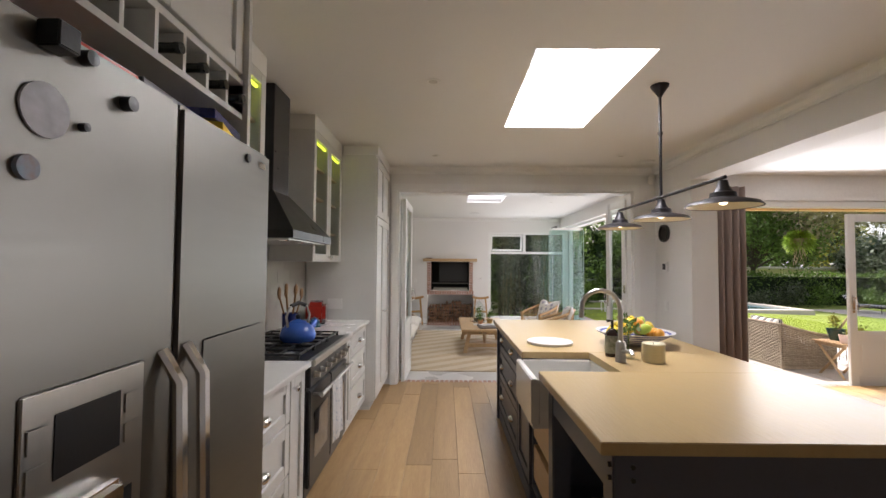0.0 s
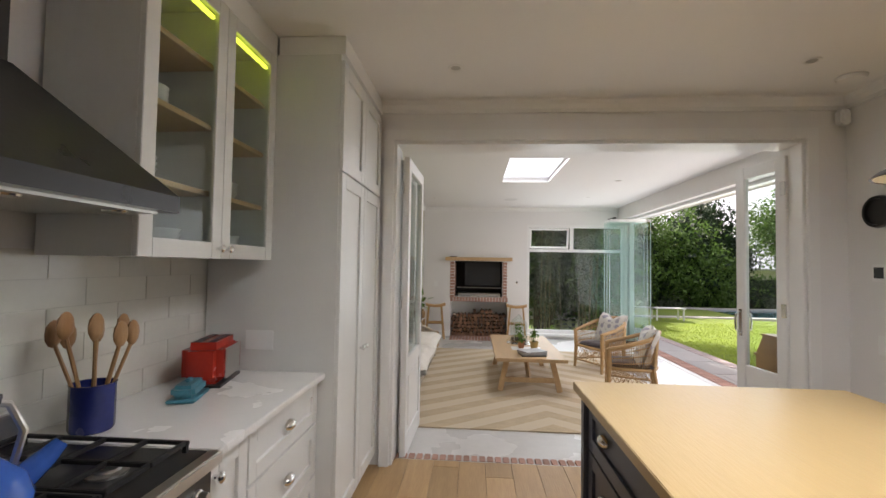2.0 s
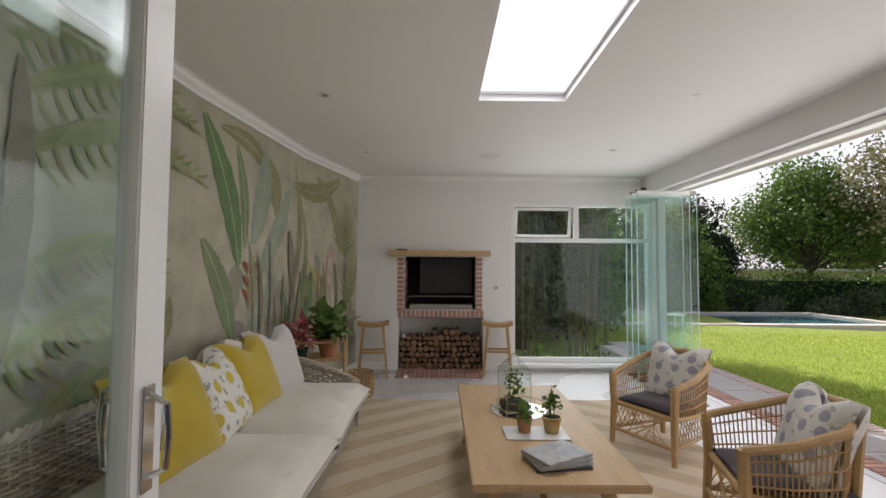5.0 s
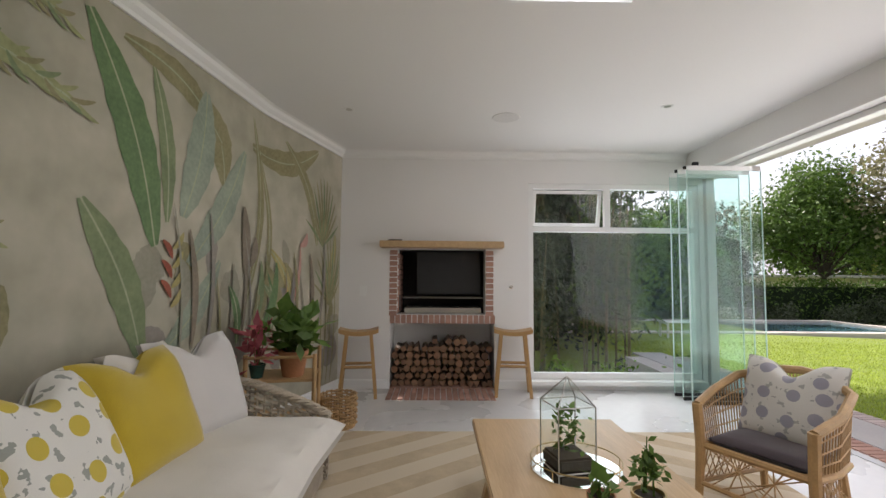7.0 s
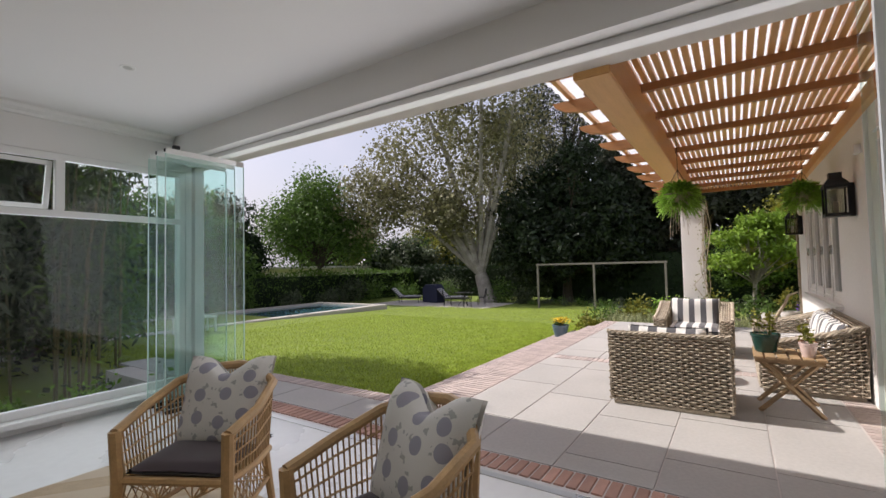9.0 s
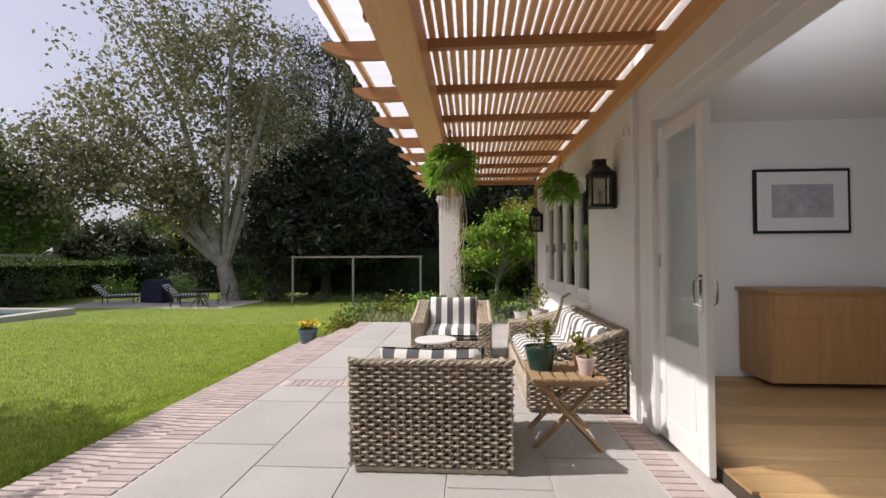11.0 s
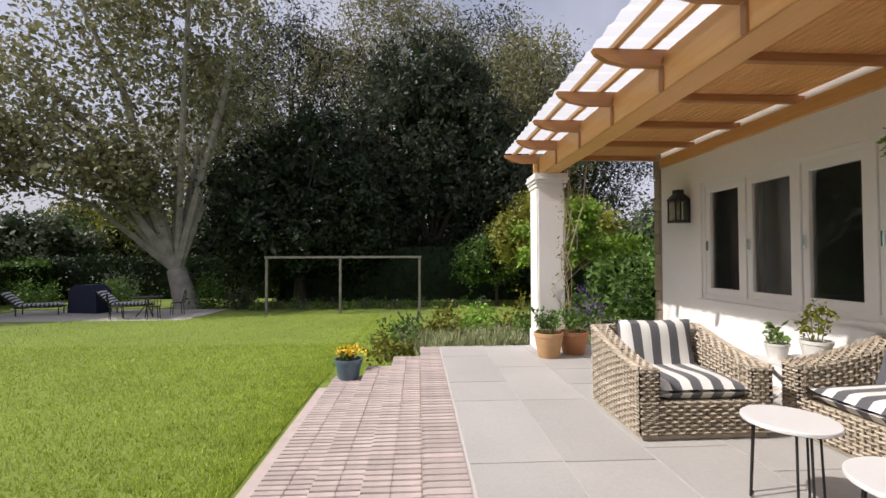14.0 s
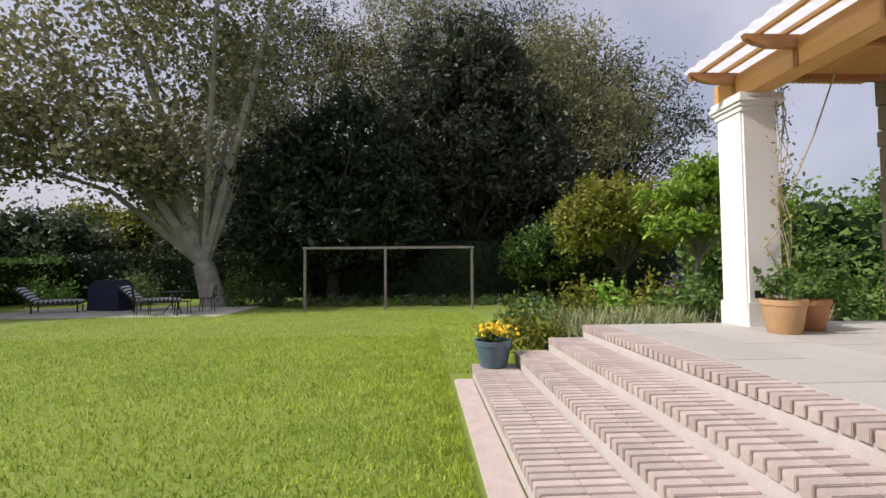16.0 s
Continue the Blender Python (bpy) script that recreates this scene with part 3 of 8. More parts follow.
M_GREYM = mat("weathered_grey_timber", (0.22, 0.20, 0.18), 0.8, 0, 0.2, 5, 40, 0.2)
t = thing("goal_frame", "weathered grey timber goal frame on the lawn", "goal")
for y in (15.55, 12.75, 9.68):
    part("post", bx(22.90, 22.99, y - 0.045, y + 0.045, FAR - 0.1, 1.22, 0.008), M_GREYM, t)
part("crossbar", bx(22.90, 22.99, 9.6, 15.63, 1.22, 1.31, 0.008), M_GREYM, t)
M_POOL = mat("pool_water", (0.06, 0.16, 0.19), 0.06, 0, 0.15, 1.5, 12, 0.12)
solid("water", bx(7.0, 18.4, 22.6, 26.6, FAR + 0.05, FAR + 0.26), M_POOL, "still blue-green swimming pool water", "water", "structure")
M_COPE = mat("pale_stone_coping", (0.50, 0.47, 0.42), 0.8, 0, 0.1, 3, 40, 0.2)
bm = B()
for a in ((6.6, 18.8, 22.1, 22.6), (6.6, 18.8, 26.6, 27.1), (6.6, 7.0, 22.6, 26.6), (18.4, 18.8, 22.6, 26.6)):
    box(bm, *a, FAR - 0.1, FAR + 0.34, 0.02)
solid("pool_coping", bm, M_COPE, "pale stone coping round the pool", "coping", "structure")
solid("patio", bx(20.3, 24.9, 17.8, 26.0, FAR - 0.2, FAR + 0.03, 0.01), M_COPE, "pale stone patio below the plane tree", "patio", "structure")


def stripes(name, axis, period, dark=(0.10, 0.10, 0.11), light=(0.74, 0.73, 0.70), share=0.5, shift=0.0):
    m = mat(name, light, 0.9, 0, 0.04, 5, 200, 0.15, sheen=0.2)
    N, L = m.node_tree.nodes, m.node_tree.links
    bs = N["Principled BSDF"]
    src = bs.inputs["Base Color"].links[0].from_socket
    tc = N.new("ShaderNodeTexCoord")
    sp = N.new("ShaderNodeSeparateXYZ")
    L.new(tc.outputs["Object"], sp.inputs[0])
    k = N.new("ShaderNodeMath")
    k.operation = "MULTIPLY_ADD"
    k.inputs[1].default_value, k.inputs[2].default_value = 1 / period, 50 + shift
    L.new(sp.outputs["XYZ".index(axis)], k.inputs[0])
    fr = N.new("ShaderNodeMath")
    fr.operation = "FRACT"
    L.new(k.outputs[0], fr.inputs[0])
    gt = N.new("ShaderNodeMath")
    gt.operation = "GREATER_THAN"
    gt.inputs[1].default_value = share
    L.new(fr.outputs[0], gt.inputs[0])
    mx = N.new("ShaderNodeMix")
    mx.data_type = "RGBA"
    mx.inputs[7].default_value = (*dark, 1)
    L.new(src, mx.inputs[6])
    L.new(gt.outputs[0], mx.inputs[0])
    L.new(mx.outputs[2], bs.inputs["Base Color"])
    return m


M_STRY = stripes("grey_white_striped_canvas", "Y", 0.155)
M_STRX = stripes("grey_white_striped_canvas_long", "X", 0.155)
M_STRN = stripes("navy_white_striped_canvas", "X", 0.13, (0.02, 0.03, 0.09))


def cushion(w, d, h, seed=0, puff=0.5):
    """A soft box: w along x, d along y, h thick, resting on z=0."""
    bm = B()
    bmesh.ops.create_grid(bm, x_segments=14, y_segments=14, size=1.0)
    top = {v: v.co.copy() for v in bm.verts}
    rng = random.Random(seed)
    ph = rng.uniform(0, 6)
    ext = bmesh.ops.duplicate(bm, geom=bm.faces[:])
    low = [e for e in ext["geom"] if isinstance(e, bmesh.types.BMVert)]
    lowset = set(low)
    for v in list(bm.verts):
        u, q = v.co.x, v.co.y
        edge = (1 - abs(u) ** 6) * (1 - abs(q) ** 6)
        prof = 0.15 + 0.85 * max(edge, 0) ** puff
        pinch = 1 - 0.045 * (1 - abs(q)) ** 1.0 * abs(u) ** 3 - 0.0 * ph
        pin2 = 1 - 0.045 * (1 - abs(u)) * abs(q) ** 3
        wob = 0.02 * math.sin(3.1 * u + ph) * math.cos(2.7 * q + ph) * h * 3
        z = h / 2 + (h / 2 * prof + wob * edge) * (-1 if v in lowset else 1)
        v.co = Vector((u * w / 2 * pinch, q * d / 2 * pin2, z))
    bmesh.ops.remove_doubles(bm, verts=bm.verts, dist=0.0005)
    bmesh.ops.holes_fill(bm, edges=[e for e in bm.edges if e.is_boundary], sides=0)
    # close the seam between both sheets
    bnd = [e for e in bm.edges if e.is_boundary]
    if bnd:
        try:
            bmesh.ops.bridge_loops(bm, edges=bnd)
        except RuntimeError:
            pass
    return bm


def lounger(loc, rz):
    t = thing("sun_lounger", "black metal sun lounger with navy and white striped cushion", "lounger", loc, rz, "loungers by the pool")
    bm = B()
    for y in (-0.3, 0.3):
        cyl(bm, (-0.9, y, 0.3), (0.5, y, 0.3), 0.025, n=8)
        cyl(bm, (0.4, y, 0.3), (0.95, y, 0.85), 0.025, n=8)
    part("frame", bm, M_BLACKM, t)
    for x in (-0.8, 0.45):
        for y in (-0.3, 0.3):
            part("leg", cyl(B(), (x, y, 0), (x, y, 0.3), 0.022, n=8), M_BLACKM, t)
    part("seat_cushion", cushion(1.35, 0.66, 0.12, 2), M_STRN, t, "", True).matrix_local = pose(-0.22, 0, 0.32)
    part("back_cushion", cushion(0.8, 0.66, 0.12, 3), M_STRN, t, "", True).matrix_local = pose(0.66, 0, 0.58, 0, -45, 0)
    return t


lounger((23.4, 24.4, FAR + 0.03), 112)
lounger((23.7, 21.2, FAR + 0.03), 100)
M_NAVYC = mat("dark_navy_canvas", (0.02, 0.025, 0.06), 0.8, 0, 0.2, 4, 60, 0.2)
bm = B()
prism(bm, [(-0.7, 0), (0.7, 0), (0.66, 0.85), (0.4, 1.1), (-0.4, 1.1), (-0.66, 0.85)], "y", -0.32, 0.32)
ob = solid("barbecue_cover", bm, M_NAVYC, "dark navy canvas cover over a barbecue", "barbecue")
ob.matrix_world = pose(24.0, 22.8, FAR + 0.03, 0, 0, 75)
t = thing("garden_table", "round black metal garden table on the patio", "table", (22.5, 19.7, FAR + 0.03))
part("tabletop", lathe(B(), [(0.0, 0.70), (0.5, 0.70), (0.52, 0.71), (0.52, 0.73), (0.0, 0.735)], 24), M_BLACKM, t)
for a in range(3):
    c, s = math.cos(a * 2.09), math.sin(a * 2.09)
    part("leg", sweep(B(), [(0.05 * c, 0.05 * s, 0.7), (0.1 * c, 0.1 * s, 0.35), (0.36 * c, 0.36 * s, 0.0)], 0.018, 6), M_BLACKM, t)


def metal_chair(loc, rz):
    t = thing("garden_chair", "black wrought metal garden chair", "chair", loc, rz, "chairs round the garden table")
    part("seat", lathe(B(), [(0, 0.43), (0.21, 0.43), (0.22, 0.44), (0.21, 0.455), (0, 0.455)], 16), M_BLACKM, t)
    for x in (-0.17, 0.17):
        for y in (-0.17, 0.17):
            part("leg", cyl(B(), (x * 1.15, y * 1.15, 0), (x, y, 0.43), 0.014, n=6), M_BLACKM, t)
    bm = B()
    sweep(bm, [(-0.2, -0.19, 0.43), (-0.26, -0.2, 0.7), (-0.28, -0.12, 0.88), (-0.29, 0, 0.92), (-0.28, 0.12, 0.88), (-0.26, 0.2, 0.7), (-0.2, 0.19, 0.43)], 0.014, 6)
    for y in (-0.1, 0, 0.1):
        cyl(bm, (-0.2, y, 0.44), (-0.28, y, 0.88), 0.008, n=6)
    part("backrest", bm, M_BLACKM, t)
    return t


metal_chair((21.9, 20.4, FAR + 0.03), -50)
metal_chair((23.2, 19.0, FAR + 0.03), 130)
metal_chair((21.8, 19.1, FAR + 0.03), 40)

t = thing("garden_bench_table", "low white slatted table on the lawn by the pool", "table", (8.7, 21.2, LAWN))
for k in range(5):
    part("slat", bx(-0.6, 0.6, -0.3 + 0.122 * k, -0.19 + 0.122 * k, 0.47, 0.50, 0.004), M_TRIM, t)
for a in (-0.52, 0.52):
    part("rail", bx(a - 0.02, a + 0.02, -0.28, 0.28, 0.42, 0.468, 0.004), M_TRIM, t)
    for b in (-0.24, 0.24):
        part("leg", bx(a - 0.025, a + 0.025, b - 0.025, b + 0.025, 0.0, 0.42, 0.004), M_TRIM, t)

# ---------------------------------------------------------------- pergola
t = thing("pergola", "varnished orange pine pergola with slatted roof over the terrace", "pergola")
part("beam", bx(4.3, 12.35, 7.72, 7.95, 2.42, 2.70, 0.008), M_PERG, t, "thick varnished front beam")
part("wall_plate", bx(4.45, 11.9, 6.13, 6.19, 2.52, 2.66, 0.005), M_PERG, t)
rx = [4.62 + 0.82 * i for i in range(10)]
for x in rx:
    bm = B()
    prism(bm, [(6.13, 2.655), (7.96, 2.655), (7.97, 2.60), (8.22, 2.60), (8.36, 2.63), (8.45, 2.68), (8.47, 2.72), (6.13, 2.72)], "x", x - 0.028, x + 0.028)
    part("rafter", bm, M_PERGD, t)
    part("rafter_cleat", bx(x - 0.024, x + 0.024, 7.948, 7.966, 2.425, 2.60, 0.003), M_PERGD, t)
bm = bx(4.4, 12.25, -0.021, 0.021, 0, 0.044, 0.003)
me = mesh_of("slat", bm, M_PERG)
y = 6.212
while y < 7.76:
    ob = new("slat", me)
    ob.parent = t
    ob.location = (0, y, 2.724)
    y += 0.064
for y in (8.05, 8.3):
    ob = new("slat", me)
    ob.parent = t
    ob.location = (0, y, 2.724)
M_POLY = bpy.data.materials.new("translucent_corrugated_sheet")
M_POLY.use_nodes = True
N, L = M_POLY.node_tree.nodes, M_POLY.node_tree.links
N.remove(N["Principled BSDF"])
tl, tp, df, m1, m2 = N.new("ShaderNodeBsdfTranslucent"), N.new("ShaderNodeBsdfTransparent"), N.new("ShaderNodeBsdfDiffuse"), N.new("ShaderNodeMixShader"), N.new("ShaderNodeMixShader")
tl.inputs[0].default_value = (0.74, 0.75, 0.77, 1)
df.inputs[0].default_value = (0.62, 0.64, 0.67, 1)
m1.inputs[0].default_value, m2.inputs[0].default_value = 0.16, 0.12
L.new(tl.outputs[0], m1.inputs[1])
L.new(df.outputs[0], m1.inputs[2])
L.new(m1.outputs[0], m2.inputs[1])
L.new(tp.outputs[0], m2.inputs[2])
L.new(m2.outputs[0], N["Material Output"].inputs[0])
bm = B()
n = 160
rows = [[bm.verts.new((4.42 + 7.8 * i / n, yy, 2.800 + 0.012 * math.sin(i * 1.57))) for i in range(n + 1)] for yy in (6.14, 8.42)]
for i in range(n):
    bm.faces.new((rows[0][i], rows[0][i + 1], rows[1][i + 1], rows[1][i]))
part("roof_sheet", bm, M_POLY, t, "translucent corrugated roofing sheet")

t = thing("terrace_pillar", "square white rendered pillar with a moulded cap", "pillar", (11.99, 7.84, TERR))
part("shaft", bx(-0.2, 0.2, -0.2, 0.2, -0.02, 2.36, 0.02), M_EXT, t)
part("base", bx(-0.215, 0.215, -0.215, 0.215, -0.02, 0.25, 0.01), M_EXT, t)
bm = B()
for i, (o, z0, z1) in enumerate(((0.215, 2.30, 2.36), (0.235, 2.36, 2.40), (0.255, 2.40, 2.44), (0.24, 2.44, 2.50))):
    box(bm, -o, o, -o, o, z0, z1, 0.006)
part("cap", bm, M_EXT, t)
part("vent_grille", bx(-0.225, -0.214, 0.02, 0.14, 0.3, 0.38, 0.003), M_BLACKM, t)

# ---------------------------------------------------------------- joinery on the terrace wall
M_PANE = glass("dark_reflecting_pane", (0.80, 0.82, 0.82), 2.4)
M_CURT = mat("taupe_curtain", (0.30, 0.23, 0.20), 0.9, 0, 0.08, 4, 120, 0.2, sheen=0.3)
t = tagged(empty("window_row"), "row of white timber casements with dark glass", "window", "", "structure")
x0, x1, z0, z1 = 8.2, 11.05, 0.70, 2.16
bm = B()
box(bm, x0, x1, 6.00, 6.11, z0, z0 + 0.06, 0.004)
box(bm, x0, x1, 6.00, 6.11, z1 - 0.06, z1, 0.004)
for x in (x0 + 0.03, x1 - 0.03, 8.93, 9.63, 10.33):
    box(bm, x - 0.03, x + 0.03, 6.00, 6.115, z0, z1, 0.004)
part("window_frame", bm, M_TRIM, t)
part("window_sill", bx(x0 - 0.04, x1 + 0.04, 6.06, 6.2, z0 - 0.04, z0 - 0.003, 0.006), M_TRIM, t)
for a, b in ((8.26, 8.90), (8.96, 9.60), (9.66, 10.30), (10.36, 10.99)):
    bm = B()
    box(bm, a, a + 0.075, 6.03, 6.1, z0 + 0.06, z1 - 0.06, 0.004)
    box(bm, b - 0.075, b, 6.03, 6.1, z0 + 0.06, z1 - 0.06, 0.004)
    box(bm, a, b, 6.03, 6.098, z0 + 0.06, z0 + 0.14, 0.004)
    box(bm, a, b, 6.03, 6.098, z1 - 0.14, z1 - 0.06, 0.004)
    s = part("sash", bm, M_TRIM, t)
    p = part("pane", bx(a + 0.07, b - 0.07, 6.062, 6.068, z0 + 0.13, z1 - 0.13), M_PANE, s)
    part("handle", bx(b - 0.05, b - 0.03, 6.1, 6.13, 1.3, 1.42, 0.004), M_CHROME, s)


def curtain(name, label, x0, x1, y, z0, z1, folds, amp, material, along="x"):
    bm = B()
    n = folds * 10
    cols = []
    for i in range(n + 1):
        u = i / n
        a = amp * math.sin(2 * math.pi * folds * u) + 0.3 * amp * math.sin(2 * math.pi * folds * 0.37 * u + 1)
        cols.append([bm.verts.new(((x0 + (x1 - x0) * u), y + a * (1.15 - 0.3 * w), z0 + (z1 - z0) * w)) for w in (0, 0.35, 0.7, 1)])
    for i in range(n):
        for k in range(3):
            bm.faces.new((cols[i][k], cols[i + 1][k], cols[i + 1][k + 1], cols[i][k + 1]))
    ob = solid(name, bm, material, label, "curtain", "", "", True)
    md = ob.modifiers.new("thick", "SOLIDIFY")
    md.thickness = 0.006
    return ob


curtain("curtain", "grey curtain hanging behind the casements", 10.4, 10.95, 5.8, 0.02, 2.3, 5, 0.04, M_CURT)
curtain("curtain", "taupe curtain gathered beside the glazed doors", 3.92, 4.46, 5.78, 0.02, 2.44, 6, 0.045, M_CURT)

# glazed french doors of the dining room
t = tagged(empty("door_frame_terrace"), "white timber frame of the french doors", "door frame", "", "structure")
bm = B()
box(bm, 4.45, 4.52, 5.97, 6.11, -0.06, 2.30, 0.005)
box(bm, 6.55, 6.62, 5.97, 6.11, -0.06, 2.30, 0.005)
box(bm, 4.45, 6.62, 5.97, 6.108, 2.22, 2.298, 0.005)
part("frame", bm, M_TRIM, t)


def glazed_leaf(name, label, w, h, bottom, material, loc, rz, handle_x, category="door", hinges=()):
    """A white leaf with one pane over a raised bottom panel: local x from 0 to w."""
    t = thing(name, label, category, loc, rz)
    s = 0.095
    bm = B()
    box(bm, 0, s, -0.022, 0.022, 0, h, 0.004)
    box(bm, w - s, w, -0.022, 0.022, 0, h, 0.004)
    box(bm, s, w - s, -0.021, 0.021, 0, 0.16, 0.004)
    box(bm, s, w - s, -0.021, 0.021, bottom, bottom + 0.1, 0.004)
    box(bm, s, w - s, -0.021, 0.021, h - s, h, 0.004)
    part("leaf_frame", bm, material, t)
    bm = B()
    box(bm, s, w - s, -0.012, 0.012, 0.16, bottom)
    box(bm, s + 0.05, w - s - 0.05, -0.018, 0.018, 0.21, bottom - 0.05, 0.005)
    part("bottom_panel", bm, material, t)
    part("pane", bx(s - 0.005, w - s + 0.005, -0.003, 0.003, bottom + 0.1, h - s), M_GLASS, t).visible_shadow = False
    bm = B()
    for sgn in (-1, 1):
        box(bm, handle_x - 0.018, handle_x + 0.018, sgn * 0.022, sgn * 0.028, 0.95, 1.17, 0.002)
        sweep(bm, [(handle_x, sgn * 0.025, 1.15), (handle_x, sgn * 0.065, 1.13), (handle_x, sgn * 0.07, 1.06), (handle_x, sgn * 0.065, 1.0), (handle_x, sgn * 0.025, 0.98)], 0.007, 6)
    part("handle", bm, M_CHROME, t)
    for hx, hz in hinges:
        part("hinge", bx(hx - 0.025, hx + 0.025, 0.02, 0.03, hz, hz + 0.1, 0.003), M_CHROME, t, "steel hinge")
    return t


glazed_leaf("door_1", "closed white glazed door with a solid bottom panel", 0.64, 2.2, 0.62, M_TRIM, (5.91, 6.05, -0.055), 0, 0.05, "door", ((0.62, 0.3), (0.62, 1.2), (0.62, 1.85)))

# ---------------------------------------------------------------- wicker seating
M_WICK = mat("greyed_wicker", (0.41, 0.35, 0.27), 0.75, 0, 0.25, 14, 90, 0.25, per=0.2)


def weave(bm, P, wid, hgt, r=0.011, gap=0.026, stake=0.045):
    """Woven strands over the patch P(u, v) -> point, normal."""
    rows = max(3, int(hgt / gap))
    cols = max(4, int(wid / stake))
    for j in range(rows):
        v = (j + 0.5) / rows
        pts = []
        for i in range(cols * 2 + 1):
            u = i / (cols * 2)
            p, nrm = P(u, v)
            pts.append(Vector(p) + Vector(nrm) * (r * 0.9 * (1 if (i // 1 + 2 * (j % 2)) % 4 < 2 else -1)))
        sweep(bm, pts, r, 4, False, 0.8)
    for i in range(cols + 1):
        u = i / cols
        sweep(bm, [P(u, v)[0] for v in (0, 0.5, 1)], r * 0.7, 4)


def braid(bm, pts, r=0.026):
    fine = []
    pts = [Vector(p) for p in pts]
    for a, b in zip(pts, pts[1:]):
        k = max(2, int((b - a).length / 0.02))
        fine += [a.lerp(b, i / k) for i in range(k)]
    fine.append(pts[-1])
    for ph in (0, 2.09, 4.19):
        sweep(bm, [p + Vector((0, 0, 1)) * r * 0.5 * math.sin(i * 0.9 + ph) + ((fine[min(i + 1, len(fine) - 1)] - fine[max(i - 1, 0)]).normalized().cross(Vector((0, 0, 1)))) * r * 0.5 * math.cos(i * 0.9 + ph) for i, p in enumerate(fine)], r * 0.62, 5)


M_BACKING = mat("dark_brown_backing", (0.10, 0.065, 0.035), 0.8, 0, 0.3, 30, 120, 0.2)


def wicker_seat(name, label, category, half, depth, loc, rz, cushions, group=""):
    """A deep wicker seat that faces local +x; half: half its width along y."""
    t = thing(name, label, category, loc, rz, group)
    xb, xf = -depth / 2, depth / 2
    zb, zf = 0.68, 0.50
    flare = 0.05

    def top(x):
        u = (x - xb) / depth
        return zf + (zb - zf) * max(0.0, 1 - u) ** 1.5

    def back(u, v):
        return (xb - flare * v + 0.02, (u * 2 - 1) * half, 0.04 + v * (zb - 0.04)), (-1, 0, 0)

    def front(u, v):
        return (xf, (u * 2 - 1) * half, 0.04 + v * 0.24), (1, 0, 0)

    bm = B()
    weave(bm, back, 2 * half, zb)
    part("back_panel", bm, M_WICK, t, "", True)
    # added dark sheet that closes the gaps of the weave
    part("back_lining", bx(xb + 0.03, xb + 0.045, -half + 0.02, half - 0.02, 0.05, zb - 0.03), M_BACKING, t, "dark sheet added behind the woven back")
    for sg in (-1, 1):
        def side(u, v, sg=sg):
            x = xb + u * depth
            return (x, sg * half, 0.04 + v * (top(x) - 0.04)), (0, sg, 0)

        def inner(u, v, sg=sg):
            x = xb + 0.06 + u * (depth - 0.06)
            return (x, sg * (half - 0.14), 0.26 + v * (top(x) - 0.26)), (0, -sg, 0)

        def armtop(u, v, sg=sg):
            x = xb + u * depth
            return (x, sg * (half - 0.14 * v), top(x)), (0, 0, 1)

        def armfront(u, v, sg=sg):
            return (xf, sg * (half - 0.14 * u), 0.04 + v * (zf - 0.04)), (1, 0, 0)

        bm = B()
        weave(bm, side, depth, 0.55)
        weave(bm, inner, depth, 0.26)
        weave(bm, armtop, depth, 0.14)
        weave(bm, armfront, 0.14, zf)
        braid(bm, [(xb + depth * k / 6, sg * half, top(xb + depth * k / 6)) for k in range(7)])
        part("arm", bm, M_WICK, t, "", True)
    bm = B()
    weave(bm, front, 2 * half, 0.24)
    part("front_panel", bm, M_WICK, t, "", True)
    bm = B()
    braid(bm, [(xb - flare + 0.02, -half, zb), (xb - flare + 0.02, half, zb)], 0.02)
    part("rim", bm, M_WICK, t, "", True)
    part("deck", bx(xb + 0.04, xf - 0.02, -half + 0.04, half - 0.04, 0.03, 0.26, 0.01), M_WICK, t)
    part("plinth", bx(xb + 0.02, xf - 0.015, -half + 0.02, half - 0.02, 0.0, 0.035, 0.005), M_WICK, t)
    for nm, (w, d, h), m, mt in cushions:
        part(nm, cushion(w, d, h, len(nm)), mt, t, "grey and white striped cushion", True).matrix_local = m
    return t


ch = [("seat_cushion", (0.66, 0.68, 0.15), pose(0.07, 0, 0.26), M_STRY), ("back_cushion", (0.50, 0.66, 0.17), pose(-0.16, 0, 0.53, 0, -103, 0), M_STRY)]
far_chair = wicker_seat("wicker_armchair", "grey wicker armchair with striped cushions facing the sofa end", "armchair", 0.485, 0.83, (9.10, 7.68, TERR), 180, ch, "terrace armchairs")
ch2 = [("seat_cushion", (0.66, 0.68, 0.15), pose(0.07, 0, 0.26), M_STRY), ("back_cushion", (0.46, 0.66, 0.17), pose(-0.16, 0, 0.53, 0, -103, 0), M_STRY)]
wicker_seat("wicker_armchair", "grey wicker armchair seen with its woven back and striped cushion", "armchair", 0.485, 0.83, (6.33, 7.68, TERR), 0, ch2, "terrace armchairs")
sofa_c = [("seat_cushion", (0.66, 1.52, 0.15), pose(0.06, 0, 0.26), M_STRY)]
for y in (-0.5, 0.02, 0.52):
    sofa_c.append(("back_cushion", (0.44, 0.54, 0.16), pose(-0.15, y, 0.50, 0, -105, 3 * y), M_STRY))
wicker_seat("wicker_sofa", "long grey wicker sofa with striped cushions against the wall", "sofa", 0.92, 0.8, (7.93, 6.56, TERR), 90, sofa_c)

M_MARB = mat("white_tabletop", (0.72, 0.71, 0.70), 0.4, 0, 0.04, 4, 40, 0.03)


